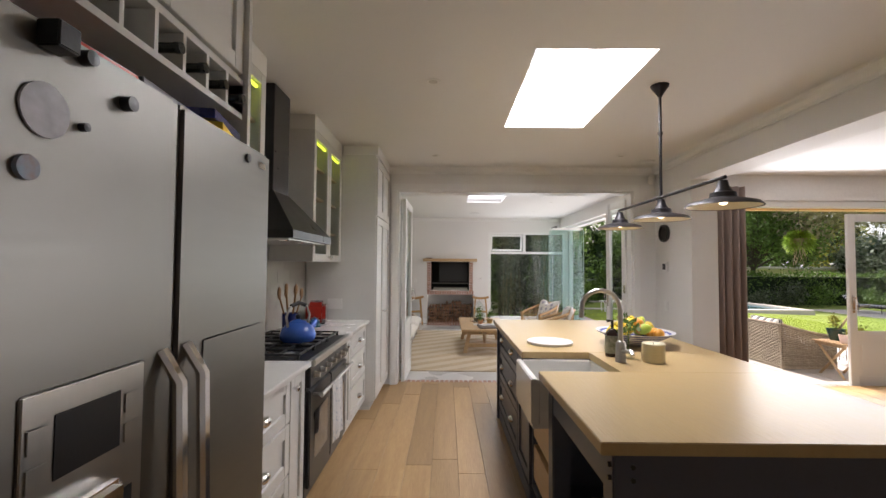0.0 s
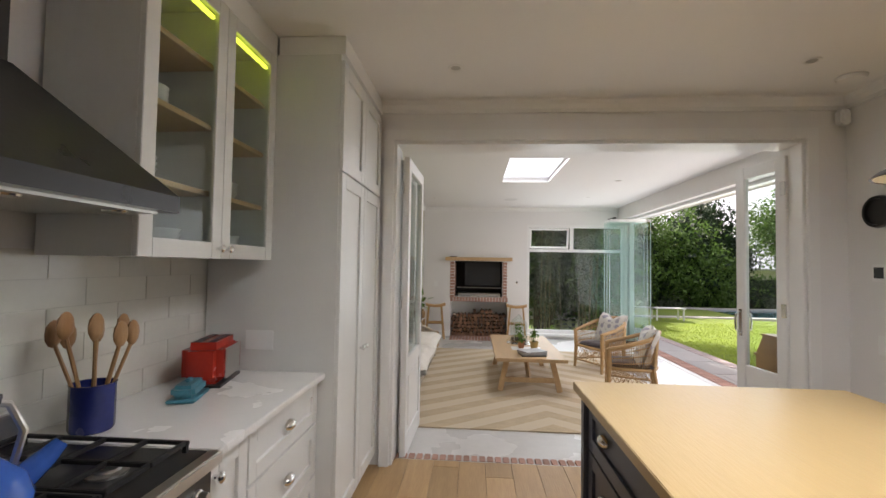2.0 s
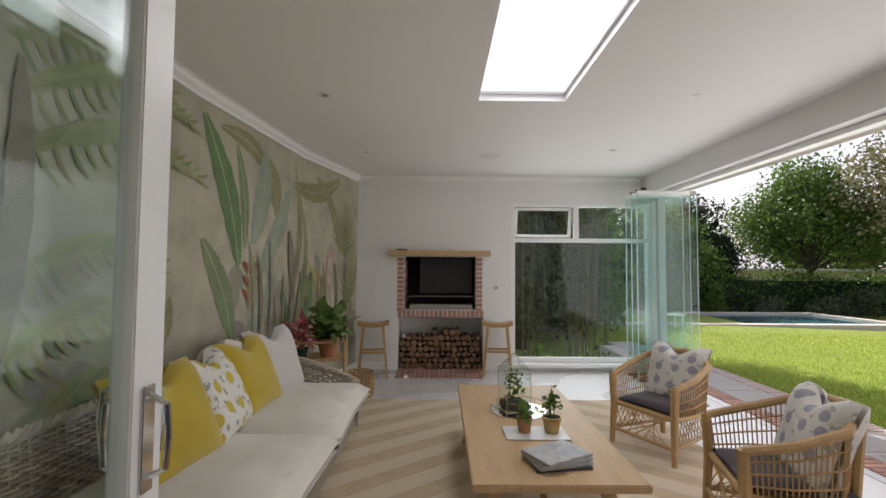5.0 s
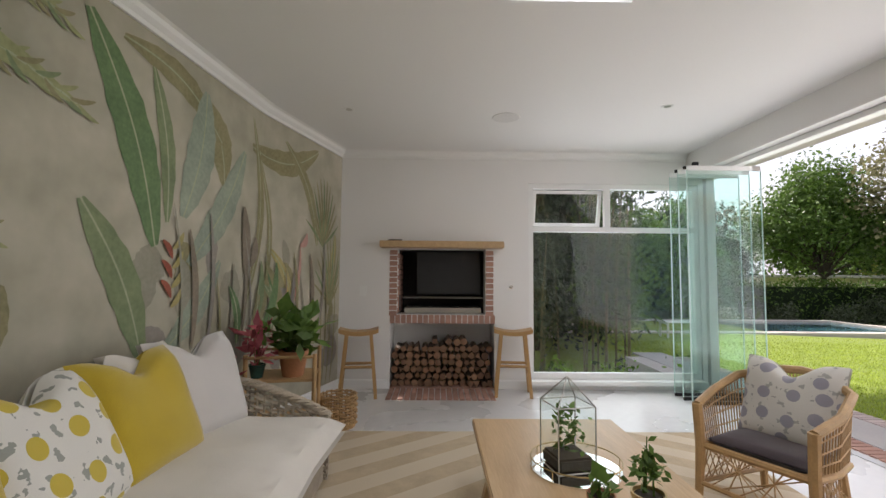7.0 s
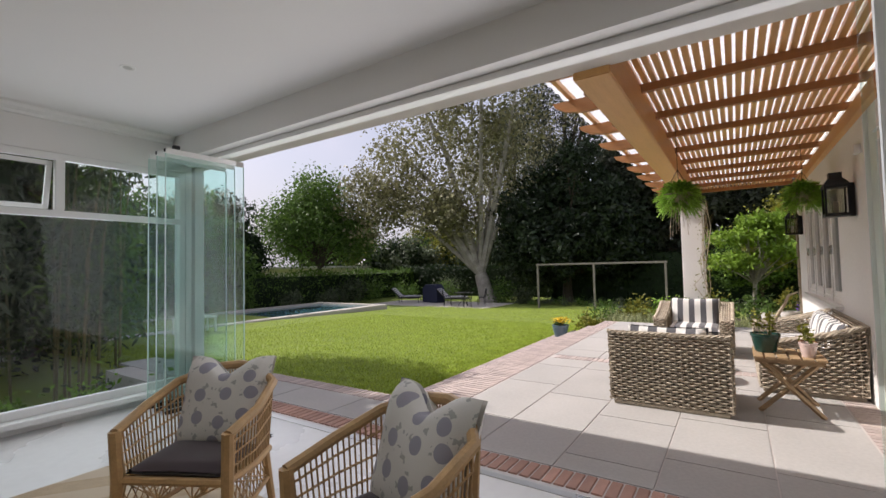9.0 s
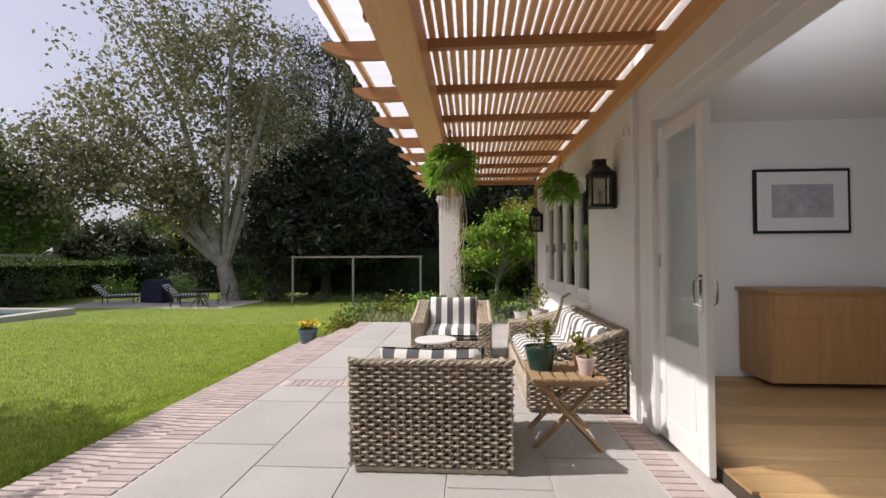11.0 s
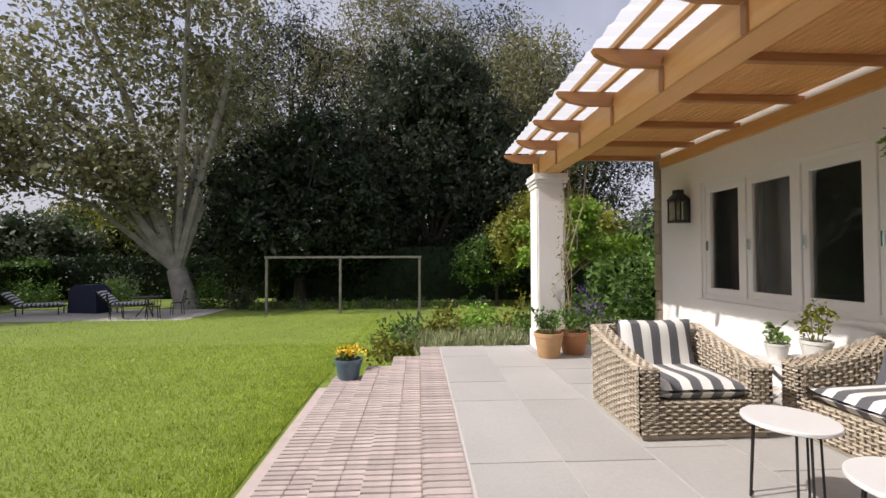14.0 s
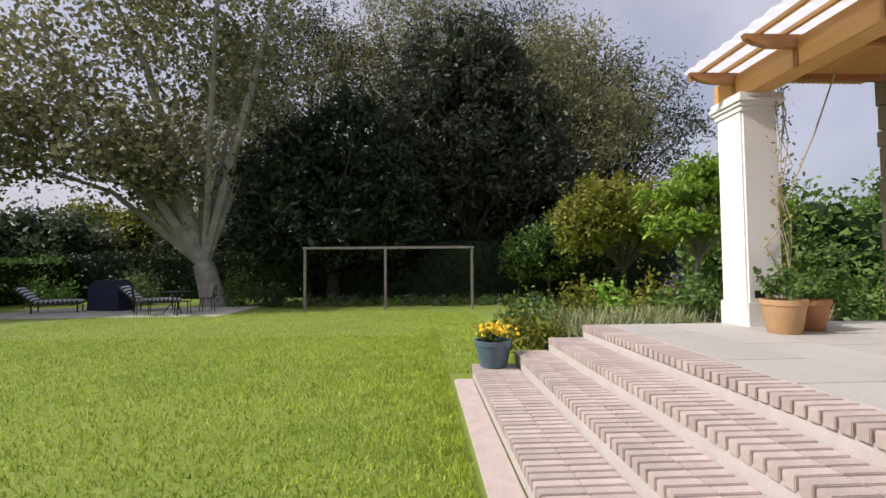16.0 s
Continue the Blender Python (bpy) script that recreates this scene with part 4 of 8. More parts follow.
def round_table(loc, r, h, label):
    t = thing("coffee_table", label, "table", loc, 0, "round coffee tables")
    part("tabletop", lathe(B(), [(0, h - 0.022), (r - 0.004, h - 0.022), (r, h - 0.018), (r, h - 0.004), (r - 0.004, h), (0, h)], 40), M_MARB, t, "", True)
    for a in range(3):
        c, s = math.cos(a * 2.09 + 0.5), math.sin(a * 2.09 + 0.5)
        c2, s2 = math.cos(a * 2.09 + 0.9), math.sin(a * 2.09 + 0.9)
        part("leg", sweep(B(), [(c * r * 0.75, s * r * 0.75, h - 0.02), (c * r * 0.85, s * r * 0.85, 0.01), (c2 * r * 0.8, s2 * r * 0.8, 0.008), (c2 * r * 0.72, s2 * r * 0.72, h - 0.02)], 0.006, 6), M_BLACKM, t)
    return t


round_table((7.84, 7.80, TERR), 0.215, 0.46, "small round white table on thin black legs")
round_table((7.27, 7.72, TERR), 0.26, 0.40, "larger round white table on thin black legs")

M_TEAK = wood("weathered_teak", (0.42, 0.29, 0.16), (0.30, 0.20, 0.11), 0.6, "y")
t = thing("folding_table", "slatted teak folding side table with pots", "table", (6.5, 6.78, TERR))
for i in range(6):
    part("slat", bx(-0.26, 0.26, -0.25 + i * 0.086, -0.18 + i * 0.086, 0.47, 0.49, 0.004), M_TEAK, t)
for x in (-0.2, 0.2):
    part("rail", bx(x - 0.02, x + 0.02, -0.24, 0.24, 0.43, 0.47, 0.004), M_TEAK, t)
    part("leg", sweep(B(), [(x, -0.22, 0.0), (x, 0.2, 0.44)], 0.02, 4), M_TEAK, t)
    part("leg", sweep(B(), [(x * 0.85, 0.22, 0.0), (x * 0.85, -0.2, 0.44)], 0.02, 4), M_TEAK, t)
t = thing("white_side_table", "low whitewashed side table between the wicker seats", "table", (9.05, 6.62, TERR))
for i in range(5):
    part("slat", bx(-0.22, 0.22, -0.3 + i * 0.12, -0.19 + i * 0.12, 0.44, 0.46, 0.004), M_MARB, t)
for x in (-0.18, 0.18):
    part("leg", sweep(B(), [(x, -0.25, 0), (x, 0.22, 0.44)], 0.02, 4), M_MARB, t)
    part("leg", sweep(B(), [(x * 0.85, 0.25, 0), (x * 0.85, -0.22, 0.44)], 0.02, 4), M_MARB, t)

M_TERRA = mat("terracotta", (0.42, 0.19, 0.09), 0.8, 0, 0.15, 6, 60, 0.2)
M_PALEPOT = mat("pale_clay_pot", (0.50, 0.30, 0.15), 0.8, 0, 0.12, 6, 60, 0.2)
M_GREENGL = mat("dark_green_glaze", (0.025, 0.07, 0.055), 0.2, 0, 0.25, 6, 40, 0.02)
M_BLUEGL = mat("blue_grey_glaze", (0.10, 0.16, 0.21), 0.3, 0, 0.25, 7, 40, 0.03)
M_WHITEGL = mat("white_glaze", (0.72, 0.70, 0.66), 0.35, 0, 0.05, 6, 40, 0.02)
M_PINKGL = mat("pale_pink_glaze", (0.66, 0.52, 0.48), 0.5, 0, 0.08, 6, 40, 0.02)
M_FLOWY = mat("yellow_petals", (0.80, 0.55, 0.02), 0.6, 0, 0.15, 20, 90, 0.05, per=0.2)
M_TWIG = mat("pale_driftwood", (0.40, 0.33, 0.24), 0.8, 0, 0.2, 8, 60, 0.3)


def pot_plant(name, label, loc, r, h, pot_mat, leaf, spread, n, size, seed, plant="foliage", slim=0.5, up=0.5):
    t = thing(name, label, "pot plant", loc)
    part("pot", lathe(B(), [(0, 0), (r * 0.68, 0), (r * 0.72, 0.01), (r * 0.95, h * 0.82), (r, h * 0.84), (r * 1.02, h), (r * 0.9, h), (r * 0.86, h * 0.88), (0, h * 0.86)], 24), pot_mat, t, "", True)
    part("soil", lathe(B(), [(0, h * 0.87), (r * 0.85, h * 0.87), (r * 0.8, h * 0.9), (0, h * 0.91)], 16), M_EARTH, t)
    rng = np.random.default_rng(seed)
    rnd = random.Random(seed)
    bm = B()
    pts = []
    for k in range(max(4, n // 40)):
        a, q = rnd.uniform(0, 6.28), rnd.uniform(0.1, 1) * spread[0]
        tip = Vector((q * math.cos(a), q * math.sin(a), h + spread[1] * rnd.uniform(0.5, 1)))
        base = Vector((0.3 * r * math.cos(a), 0.3 * r * math.sin(a), h * 0.85))
        mid = base.lerp(tip, 0.5) + Vector((0, 0, 0.1 * spread[1]))
        sweep(bm, [base, mid, tip], [0.004, 0.003, 0.002], 4)
        for _ in range(40):
            f = rnd.uniform(0.25, 1.0)
            p = base.lerp(mid, f * 2) if f < 0.5 else mid.lerp(tip, f * 2 - 1)
            pts.append(p + Vector([rnd.gauss(0, size * 0.5) for _ in range(3)]))
    part("stems", bm, M_LEAF, t)
    c = new(plant, leaf_mesh(plant, [tuple(p) for p in pts][:n], size, leaf, seed, slim, up))
    c.parent = t
    return t


pot_plant("clay_pot", "pale clay pot with a feathery green plant", (11.36, 8.02, TERR), 0.19, 0.32, M_PALEPOT, M_LEAF, (0.26, 0.32), 420, 0.05, 1)
pot_plant("clay_pot", "terracotta pot with a bushy green plant", (11.55, 7.62, TERR), 0.2, 0.3, M_TERRA, M_LEAF, (0.28, 0.34), 420, 0.05, 2)
fp = pot_plant("flower_pot", "blue-grey glazed pot with yellow flowers on the step", (12.0, 10.72, -0.485), 0.2, 0.28, M_BLUEGL, M_LEAF, (0.16, 0.1), 200, 0.06, 3)
rng = np.random.default_rng(4)
c = new("blossom", leaf_mesh("blossom", np.column_stack([rng.normal(0, 0.09, 260), rng.normal(0, 0.09, 260), 0.34 + rng.random(260) * 0.1]), 0.035, M_FLOWY, 4, 0.8, 0.8))
c.parent = fp
gp = pot_plant("green_pot", "dark green glazed pot with a leafy sprig and driftwood", (6.52, 6.93, TERR + 0.49), 0.115, 0.165, M_GREENGL, M_LEAFY, (0.09, 0.2), 130, 0.04, 5)
part("driftwood", sweep(B(), [(0.02, -0.03, 0.16), (0.07, -0.1, 0.32), (0.10, -0.17, 0.44), (0.19, -0.2, 0.5), (0.24, -0.27, 0.53)], [0.016, 0.014, 0.012, 0.011, 0.008], 6), M_TWIG, gp)
pot_plant("pink_pot", "small pale pink and white pot", (6.38, 6.64, TERR + 0.49), 0.065, 0.12, M_PINKGL, M_LEAFY, (0.03, 0.03), 20, 0.03, 6)
pot_plant("clay_pot", "small terracotta pot with a yellow-green sprig", (6.60, 6.62, TERR + 0.49), 0.065, 0.10, M_TERRA, M_LEAFY, (0.07, 0.14), 90, 0.04, 7)
pot_plant("white_pot", "white glazed pot with a small green plant", (9.0, 6.55, TERR + 0.46), 0.11, 0.17, M_WHITEGL, M_LEAFY, (0.14, 0.28), 160, 0.05, 8)
pot_plant("white_pot", "low white pot with trailing sprigs", (9.12, 6.78, TERR + 0.46), 0.09, 0.13, M_WHITEGL, M_LEAF, (0.14, 0.12), 80, 0.05, 9)


def fern(loc, r, drop, seed, label):
    t = thing("hanging_fern", label, "fern", loc, 0, "hanging ferns")
    part("basket", lathe(B(), [(0, -0.16), (0.07, -0.15), (0.13, -0.07), (0.15, 0.0), (0.14, 0.0), (0.1, -0.06), (0, -0.1)], 16), M_TWIG, t)
    bm = B()
    for a in range(3):
        sweep(bm, [(0.14 * math.cos(a * 2.09), 0.14 * math.sin(a * 2.09), 0), (0, 0, 0.25)], 0.003, 4)
    sweep(bm, [(0, 0, 0.25), (0, 0, drop)], 0.003, 4)
    part("cord", bm, M_BLACKM, t)
    rnd = random.Random(seed)
    bm = B()
    for k in range(14 if seed == 1 else 0):
        a = rnd.uniform(0, 6.28)
        sweep(bm, [(0.06 * math.cos(a), 0.06 * math.sin(a), -0.13), (0.07 * math.cos(a), 0.08 * math.sin(a), -0.24), (0.05 * math.cos(a + 1), 0.09 * math.sin(a), -0.26 - 0.2 * rnd.random())], 0.0028, 4)
    if seed == 1:
        part("root_tuft", bm, M_TWIG, t, "pale dangling roots")
    else:
        bm.free()
    verts, faces = [], []
    for k in range(760):
        a, el = rnd.uniform(0, 6.28), math.asin(rnd.uniform(-0.75, 1.0))
        ln = r * rnd.uniform(0.45, 1.05)
        d = Vector((math.cos(a) * math.cos(el), math.sin(a) * math.cos(el), math.sin(el)))
        p0 = d * 0.035
        side = d.cross(Vector((0, 0, 1))).normalized()
        for j in range(11):
            f = j / 11
            p = p0 + d * ln * f + Vector((0, 0, -0.45 * ln * f * f))
            w = 0.030 * (1 - f) + 0.008
            for sg in (-1, 1):
                q = p + side * sg * w + d * 0.02 + Vector((0, 0, -0.012))
                i0 = len(verts)
                verts += [tuple(p), tuple(p.lerp(q, 0.55) + d * 0.011), tuple(q), tuple(p.lerp(q, 0.55) - d * 0.011)]
                faces.append((i0, i0 + 1, i0 + 2, i0 + 3))
    me = bpy.data.meshes.new("fronds")
    me.from_pydata(verts, [], faces)
    me.materials.append(M_LEAFB)
    c = new("fronds", me)
    c.parent = t
    return t


fern((6.53, 7.58, 1.93), 0.205, 0.792, 1, "bright green fern in a hanging basket under the pergola")
fern((8.28, 6.42, 2.04), 0.22, 0.685, 2, "bright green fern hanging beside the house wall")
M_LAMPG = glass("lantern_glass", (0.8, 0.8, 0.76), 1.5)


def lantern(x, z):
    t = thing("wall_lantern", "black metal wall lantern with glass sides and a peaked roof", "lantern", (x, 6.272, z), 0, "wall lanterns")
    t.scale = (0.82, 0.82, 0.86)
    part("roof", lathe(B(), [(0.17, 0.33), (0.175, 0.345), (0.12, 0.40), (0.085, 0.43), (0.085, 0.48), (0.09, 0.49), (0, 0.495)], 4), M_BLACKM, t).rotation_euler = (0, 0, radians(45))
    bm = B()
    for a in (-1, 1):
        for b in (-1, 1):
            box(bm, a * 0.105 - 0.01, a * 0.105 + 0.01, b * 0.105 - 0.01, b * 0.105 + 0.01, 0.0, 0.34, 0.002)
    box(bm, -0.118, 0.118, -0.118, 0.118, -0.015, 0.02, 0.004)
    box(bm, -0.118, 0.118, -0.118, 0.118, 0.315, 0.34, 0.004)
    part("frame", bm, M_BLACKM, t)
    part("back_plate", bx(-0.06, 0.06, -0.168, -0.118, -0.02, 0.36, 0.004), M_BLACKM, t)
    for a in (-1, 1):
        part("pane", bx(a * 0.104 - 0.002, a * 0.104 + 0.002, -0.09, 0.09, 0.02, 0.315), M_LAMPG, t)
    part("pane", bx(-0.09, 0.09, 0.102, 0.106, 0.02, 0.315), M_LAMPG, t)
    part("candle", lathe(B(), [(0, 0.02), (0.025, 0.02), (0.025, 0.16), (0, 0.165)], 12), M_WHITEGL, t)


lantern(7.30, 1.672)
lantern(11.30, 1.69)
t = thing("door_hardware_box", "small white junction box on the wall", "junction box", (6.98, 6.15, 2.2))
part("box", bx(-0.05, 0.05, -0.02, 0.03, 0, 0.09, 0.008), M_TRIM, t)

# stone quoins at the end of the house
M_STONE = mat("brown_sandstone", (0.34, 0.28, 0.20), 0.9, 0, 0.25, 4, 40, 0.5, per=0.2)
t = tagged(empty("stone_wall_end"), "brown rough stone facing at the house corner", "stone wall", "", "structure")
z = -0.6
k = 0
while z < 2.6:
    h = 0.2 + 0.08 * ((k * 7) % 3)
    part("stone", bx(11.955, 12.11 + 0.02 * (k % 2), 5.8 - 0.1 * (k % 2), 6.16, z, z + h - 0.012, 0.012), M_STONE, t)
    z += h
    k += 1

# ---------------------------------------------------------------- flower bed at the end of the terrace
bm = bx(12.2, 15.4, 5.6, 9.6, -1.1, -0.25, 0.05)
solid("flower_bed", bm, M_EARTH, "dark earth of the raised flower bed", "flower bed", "structure")
M_STRAP = leafy("pale_strap_leaves", (0.26, 0.31, 0.13), (0.46, 0.48, 0.26))


def strap_plant(loc, seed, n=70, ln=0.42):
    rnd = random.Random(seed)
    verts, faces = [], []
    for k in range(n):
        a, el = rnd.uniform(0, 6.28), rnd.uniform(0.5, 1.4)
        d = Vector((math.cos(a) * math.cos(el), math.sin(a) * math.cos(el), math.sin(el)))
        s = d.cross(Vector((0, 0, 1))).normalized() * 0.008
        base = Vector((rnd.gauss(0, 0.1), rnd.gauss(0, 0.1), 0))
        L_ = ln * rnd.uniform(0.6, 1.15)
        prev = None
        for j in range(5):
            f = j / 4
            p = base + d * L_ * f + Vector((0, 0, -0.55 * L_ * f * f * (1 - math.sin(el) * 0.6)))
            w = s * (1 - 0.85 * f * f)
            i0 = len(verts)
            verts += [tuple(p - w), tuple(p + w)]
            if prev is not None:
                faces.append((prev, prev + 1, i0 + 1, i0))
            prev = i0
    me = bpy.data.meshes.new("strap_plant")
    me.from_pydata(verts, [], faces)
    me.materials.append(M_STRAP)
    ob = new("strap_plant", me)
    ob.location = loc
    return tagged(ob, "tuft of pale green strap leaves in the flower bed", "plant", "strap plants")


rnd = random.Random(3)
for k in range(44):
    strap_plant((12.35 + rnd.random() * 1.2, 8.1 + rnd.random() * 1.75, -0.27), 200 + k)
for k in range(16):
    strap_plant((12.35 + rnd.random() * 1.2, 6.2 + rnd.random() * 1.3, -0.27), 260 + k)
for k, (x, y, r, lf) in enumerate(((12.6, 10.1, 0.36, M_LEAFY), (13.2, 10.0, 0.45, M_LEAF), (13.6, 9.3, 0.4, M_LEAFY), (14.2, 8.6, 0.42, M_LEAFB), (14.0, 9.8, 0.38, M_LEAFG), (13.8, 7.5, 0.4, M_LEAF), (14.4, 6.6, 0.5, M_LEAF), (13.0, 6.6, 0.3, M_LEAFG), (14.6, 7.6, 0.45, M_LEAFY))):
    bush("bed_shrub", "leafy green shrub in the flower bed", (x, y, -0.5 if y > 9.7 else -0.27), (r, r, r * 0.8), lf, 700, 0.085, 300 + k)
M_PURP = leafy("purple_flower_spikes", (0.10, 0.05, 0.22), (0.20, 0.10, 0.38))
bush("salvia", "drift of purple flowering salvia", (17.6, 4.4, FAR + 0.3), (1.2, 1.3, 0.55), M_PURP, 2600, 0.10, 320, 0.25, 0.6, "flowers")
for k, (x, y) in enumerate(((16.0, 3.6), (15.6, 5.2), (14.8, 4.2))):
    bush("hedge_shrub", "glossy dark green hedge shrub beyond the house", (x, y - 0.6, FAR), (0.9, 0.9, 1.1), M_LEAF, 1800, 0.1, 330 + k)
# creeper on the pillar
bm = B()
rnd = random.Random(8)
pts = []
for s in range(4):
    p = [(11.78 - 0.03 * rnd.random(), 7.66 - 0.02 * s + 0.05 * rnd.gauss(0, 1), TERR + 2.55 * i / 9) for i in range(10)]
    sweep(bm, p, 0.006, 5)
    pts += [(a + rnd.gauss(0, .03), b + rnd.gauss(0, .05), c + rnd.gauss(0, .1)) for a, b, c in p for _ in range(9)]
sweep(bm, [(11.77, 7.62, 1.2), (11.5, 7.5, 1.9), (11.2, 7.55, 2.4)], 0.008, 5)
t = thing("creeper", "thin woody creeper climbing the white pillar", "creeper")
part("stems", bm, M_TWIG, t)
c = new("leaves", leaf_mesh("leaves", pts, 0.04, M_LEAFY, 8))
c.parent = t

# bamboo and low plants outside the garden room window
rnd = random.Random(21)
M_CANE = mat("bamboo_cane", (0.17, 0.15, 0.07), 0.5, 0, 0.2, 6, 40, 0.05, per=0.2)
for k in range(26):
    x, y = 0.8 + rnd.random() * 4.2, 15.0 + rnd.random() * 2.2
    h = 3.2 + rnd.random() * 1.8
    t = thing("bamboo", "leafy bamboo cane in the shaded side garden", "bamboo", (x, y, -0.9), 0, "bamboo canes")
    lx, ly = rnd.gauss(0, 0.2), rnd.gauss(-0.15, 0.2)
    part("cane", sweep(B(), [(0, 0, -0.1), (lx * 0.2, ly * 0.2, h * 0.5), (lx, ly, h)], [0.022, 0.018, 0.008], 6), M_CANE, t)
    rg = np.random.default_rng(400 + k)
    f = 0.25 + 0.75 * rg.random(420)
    c = new("leaves", leaf_mesh("leaves", np.column_stack([lx * f ** 2 + rg.normal(0, 0.22, 420), ly * f ** 2 + rg.normal(0, 0.22, 420), f * h + rg.normal(0, 0.1, 420)]), 0.15, M_LEAFG if k % 3 else M_LEAF, 400 + k, 0.22, -0.6))
    c.parent = t
for k in range(16):
    bush("ground_cover", "low green ground cover under the bamboo", (1.2 + 0.26 * k, 13.2 + 0.5 * (k % 4), -0.86), (0.35, 0.35, 0.4), (M_LEAF, M_LEAFB, M_LEAFG)[k % 3], 420, 0.08, 440 + k, 0.6, 0.2, "plant")
for k, (x, y, h) in enumerate(((1.0, 19.5, 6.0), (3.8, 20.0, 6.5), (-2.5, 18.0, 6.0))):
    tree("side_garden_tree", "dark leafy tree shading the side garden", (x, y, -0.9), [(0, 0, h * 0.6, 1.9, 1.6, h * 0.42), (0.8, 0, h * 0.4, 1.5, 1.4, h * 0.35)], M_LEAF_DARK_SHADE if k else M_LEAF, M_BARKD, 0.12, 1.4, 70, 70, 0.28, 0.17, 460 + k)
# inferred tree, crowns out of view; placed to shade lawn and north window
tree("tall_garden_tree", "tall leafy tree placed to shade the lawn and garden window", (3.2, 18.6, -0.9), [(2.0, 1.4, 7.2, 2.0, 1.9, 1.4), (-0.8, -1.6, 6.2, 2.1, 1.8, 1.4), (-2.2, 0.4, 7.0, 2.0, 1.9, 1.6)], M_LEAF, M_BARKD, 0.2, 3.6, 90, 70, 0.32, 0.2, 470)
solid("boundary_wall_side", bx(-4.0, 6.0, 22.6, 22.8, -1.2, 1.0), M_CREAM, "low cream boundary wall behind the side garden", "wall", "structure")

# ---------------------------------------------------------------- lawn blades
rng = np.random.default_rng(9)
n1, n2, n3 = 90000, 60000, 14000
gx = np.concatenate([6.0 + 10 * rng.random(n1) ** 1.1, 5.2 + 17.5 * rng.random(n2), 12.4 + 9.0 * rng.random(n3)])
gy = np.concatenate([11.2 + 9 * rng.random(n1) ** 2.0, 11.2 + 10.5 * rng.random(n2) ** 1.3, 9.9 + 1.4 * rng.random(n3)])
n = n1 + n2 + n3
gz = LAWN - 0.30 * np.clip((gx - 11.5) / 11.0, 0, 1)
hh = 0.022 + 0.03 * rng.random(n)
ang = rng.random(n) * 6.283
lean = rng.normal(0, 0.014, (n, 2))
wd = 0.004 + 0.003 * rng.random(n)
v = np.empty((n, 3, 3))
v[:, 0] = np.column_stack([gx - wd * np.cos(ang), gy - wd * np.sin(ang), gz])
v[:, 1] = np.column_stack([gx + wd * np.cos(ang), gy + wd * np.sin(ang), gz])
v[:, 2] = np.column_stack([gx + lean[:, 0], gy + lean[:, 1], gz + hh])
me = bpy.data.meshes.new("grass")
me.from_pydata(v.reshape(-1, 3).tolist(), [], np.arange(n * 3).reshape(n, 3).tolist())
M_BLADE = leafy("grass_blades", (0.35, 0.47, 0.055), (0.50, 0.61, 0.10))
me.materials.append(M_BLADE)
tagged(new("grass", me), "short mown bright green grass blades", "grass", "", "stuff")

# ---------------------------------------------------------------- flags and bricks
def pieces(parent, me, name, places):
    for p in places:
        ob = new(name, me)
        ob.parent = parent
        ob.location = p[:3]
        if len(p) > 3:
            ob.rotation_euler = (0, 0, p[3])


def brick_mesh(name, w, d, h, material):
    return mesh_of(name, bx(-w / 2, w / 2, -d / 2, d / 2, -h, 0, 0.004), material)


pav = tagged(empty("pavement_terrace"), "pale sandstone flags with fine joints", "paving", "", "structure")
rnd = random.Random(5)
row, y = 0, 6.36
while y < 9.40:
    w = 0.61 if y + 0.61 < 9.5 else 9.42 - y
    x = 4.36 + (0.0, 0.5, 0.25, 0.7, 0.1)[row % 5]
    if x > 4.37:
        part("flag", bx(4.36, x - 0.008, y + 0.004, y + w - 0.004, TERR - 0.03, TERR, 0.003), M_FLAG, pav)
    while x < 12.13:
        x2 = min(x + (0.92, 1.22, 0.61)[rnd.randrange(3)], 12.14)
        for a, b in (((x, min(x2, 7.68)), (max(x, 7.90), x2)) if (x < 7.9 and x2 > 7.68) else ((x, x2),)):
            if b - a > 0.05:
                part("flag", bx(a, b - 0.008, y + 0.004, y + w - 0.004, TERR - 0.03, TERR - 0.001 * rnd.random(), 0.003), M_FLAG, pav)
        x = x2
    y += w
    row += 1
y = 9.46
while y < 14.3:
    part("flag", bx(4.36, 4.88, y, y + 0.9, TERR - 0.03, TERR, 0.003), M_FLAG, pav)
    y += 0.908
bl = brick_mesh("brick", 0.060, 0.21, 0.06, M_BRICKP)
blx = brick_mesh("brick", 0.21, 0.064, 0.06, M_BRICKP)
blr = brick_mesh("brick", 0.21, 0.064, 0.06, M_BRICKR)
bt = tagged(empty("brick_band"), "row of pale clay bricks across the flags", "paving", "", "structure")
pieces(bt, blx, "brick", [(7.79, 6.4 + 0.075 * i, TERR) for i in range(40)])
bt = tagged(empty("brick_threshold"), "row of red bricks along the folding glass wall", "paving", "", "structure")
pieces(bt, blr, "brick", [(4.235, 6.2 + 0.075 * i, TERR + 0.003) for i in range(90)])
bt = tagged(empty("brick_coping_west"), "brick coping on the edge of the terrace", "paving", "", "structure")
pieces(bt, blx, "brick", [(5.0, 9.95 + 0.075 * i, TERR) for i in range(60)])
bt = tagged(empty("brick_wall_strip"), "row of bricks at the foot of the house wall", "paving", "", "structure")
pieces(bt, bl, "brick", [(4.5 + 0.075 * i, 6.245, TERR) for i in range(98)])
solid("terrace_edge_west", bx(4.88, 5.13, 9.7, 14.5, -1.0, TERR - 0.03), M_EXT, "pale rendered edge of the terrace", "edge", "structure")
YS = [9.42, 9.70, 10.09, 10.47, 10.94]
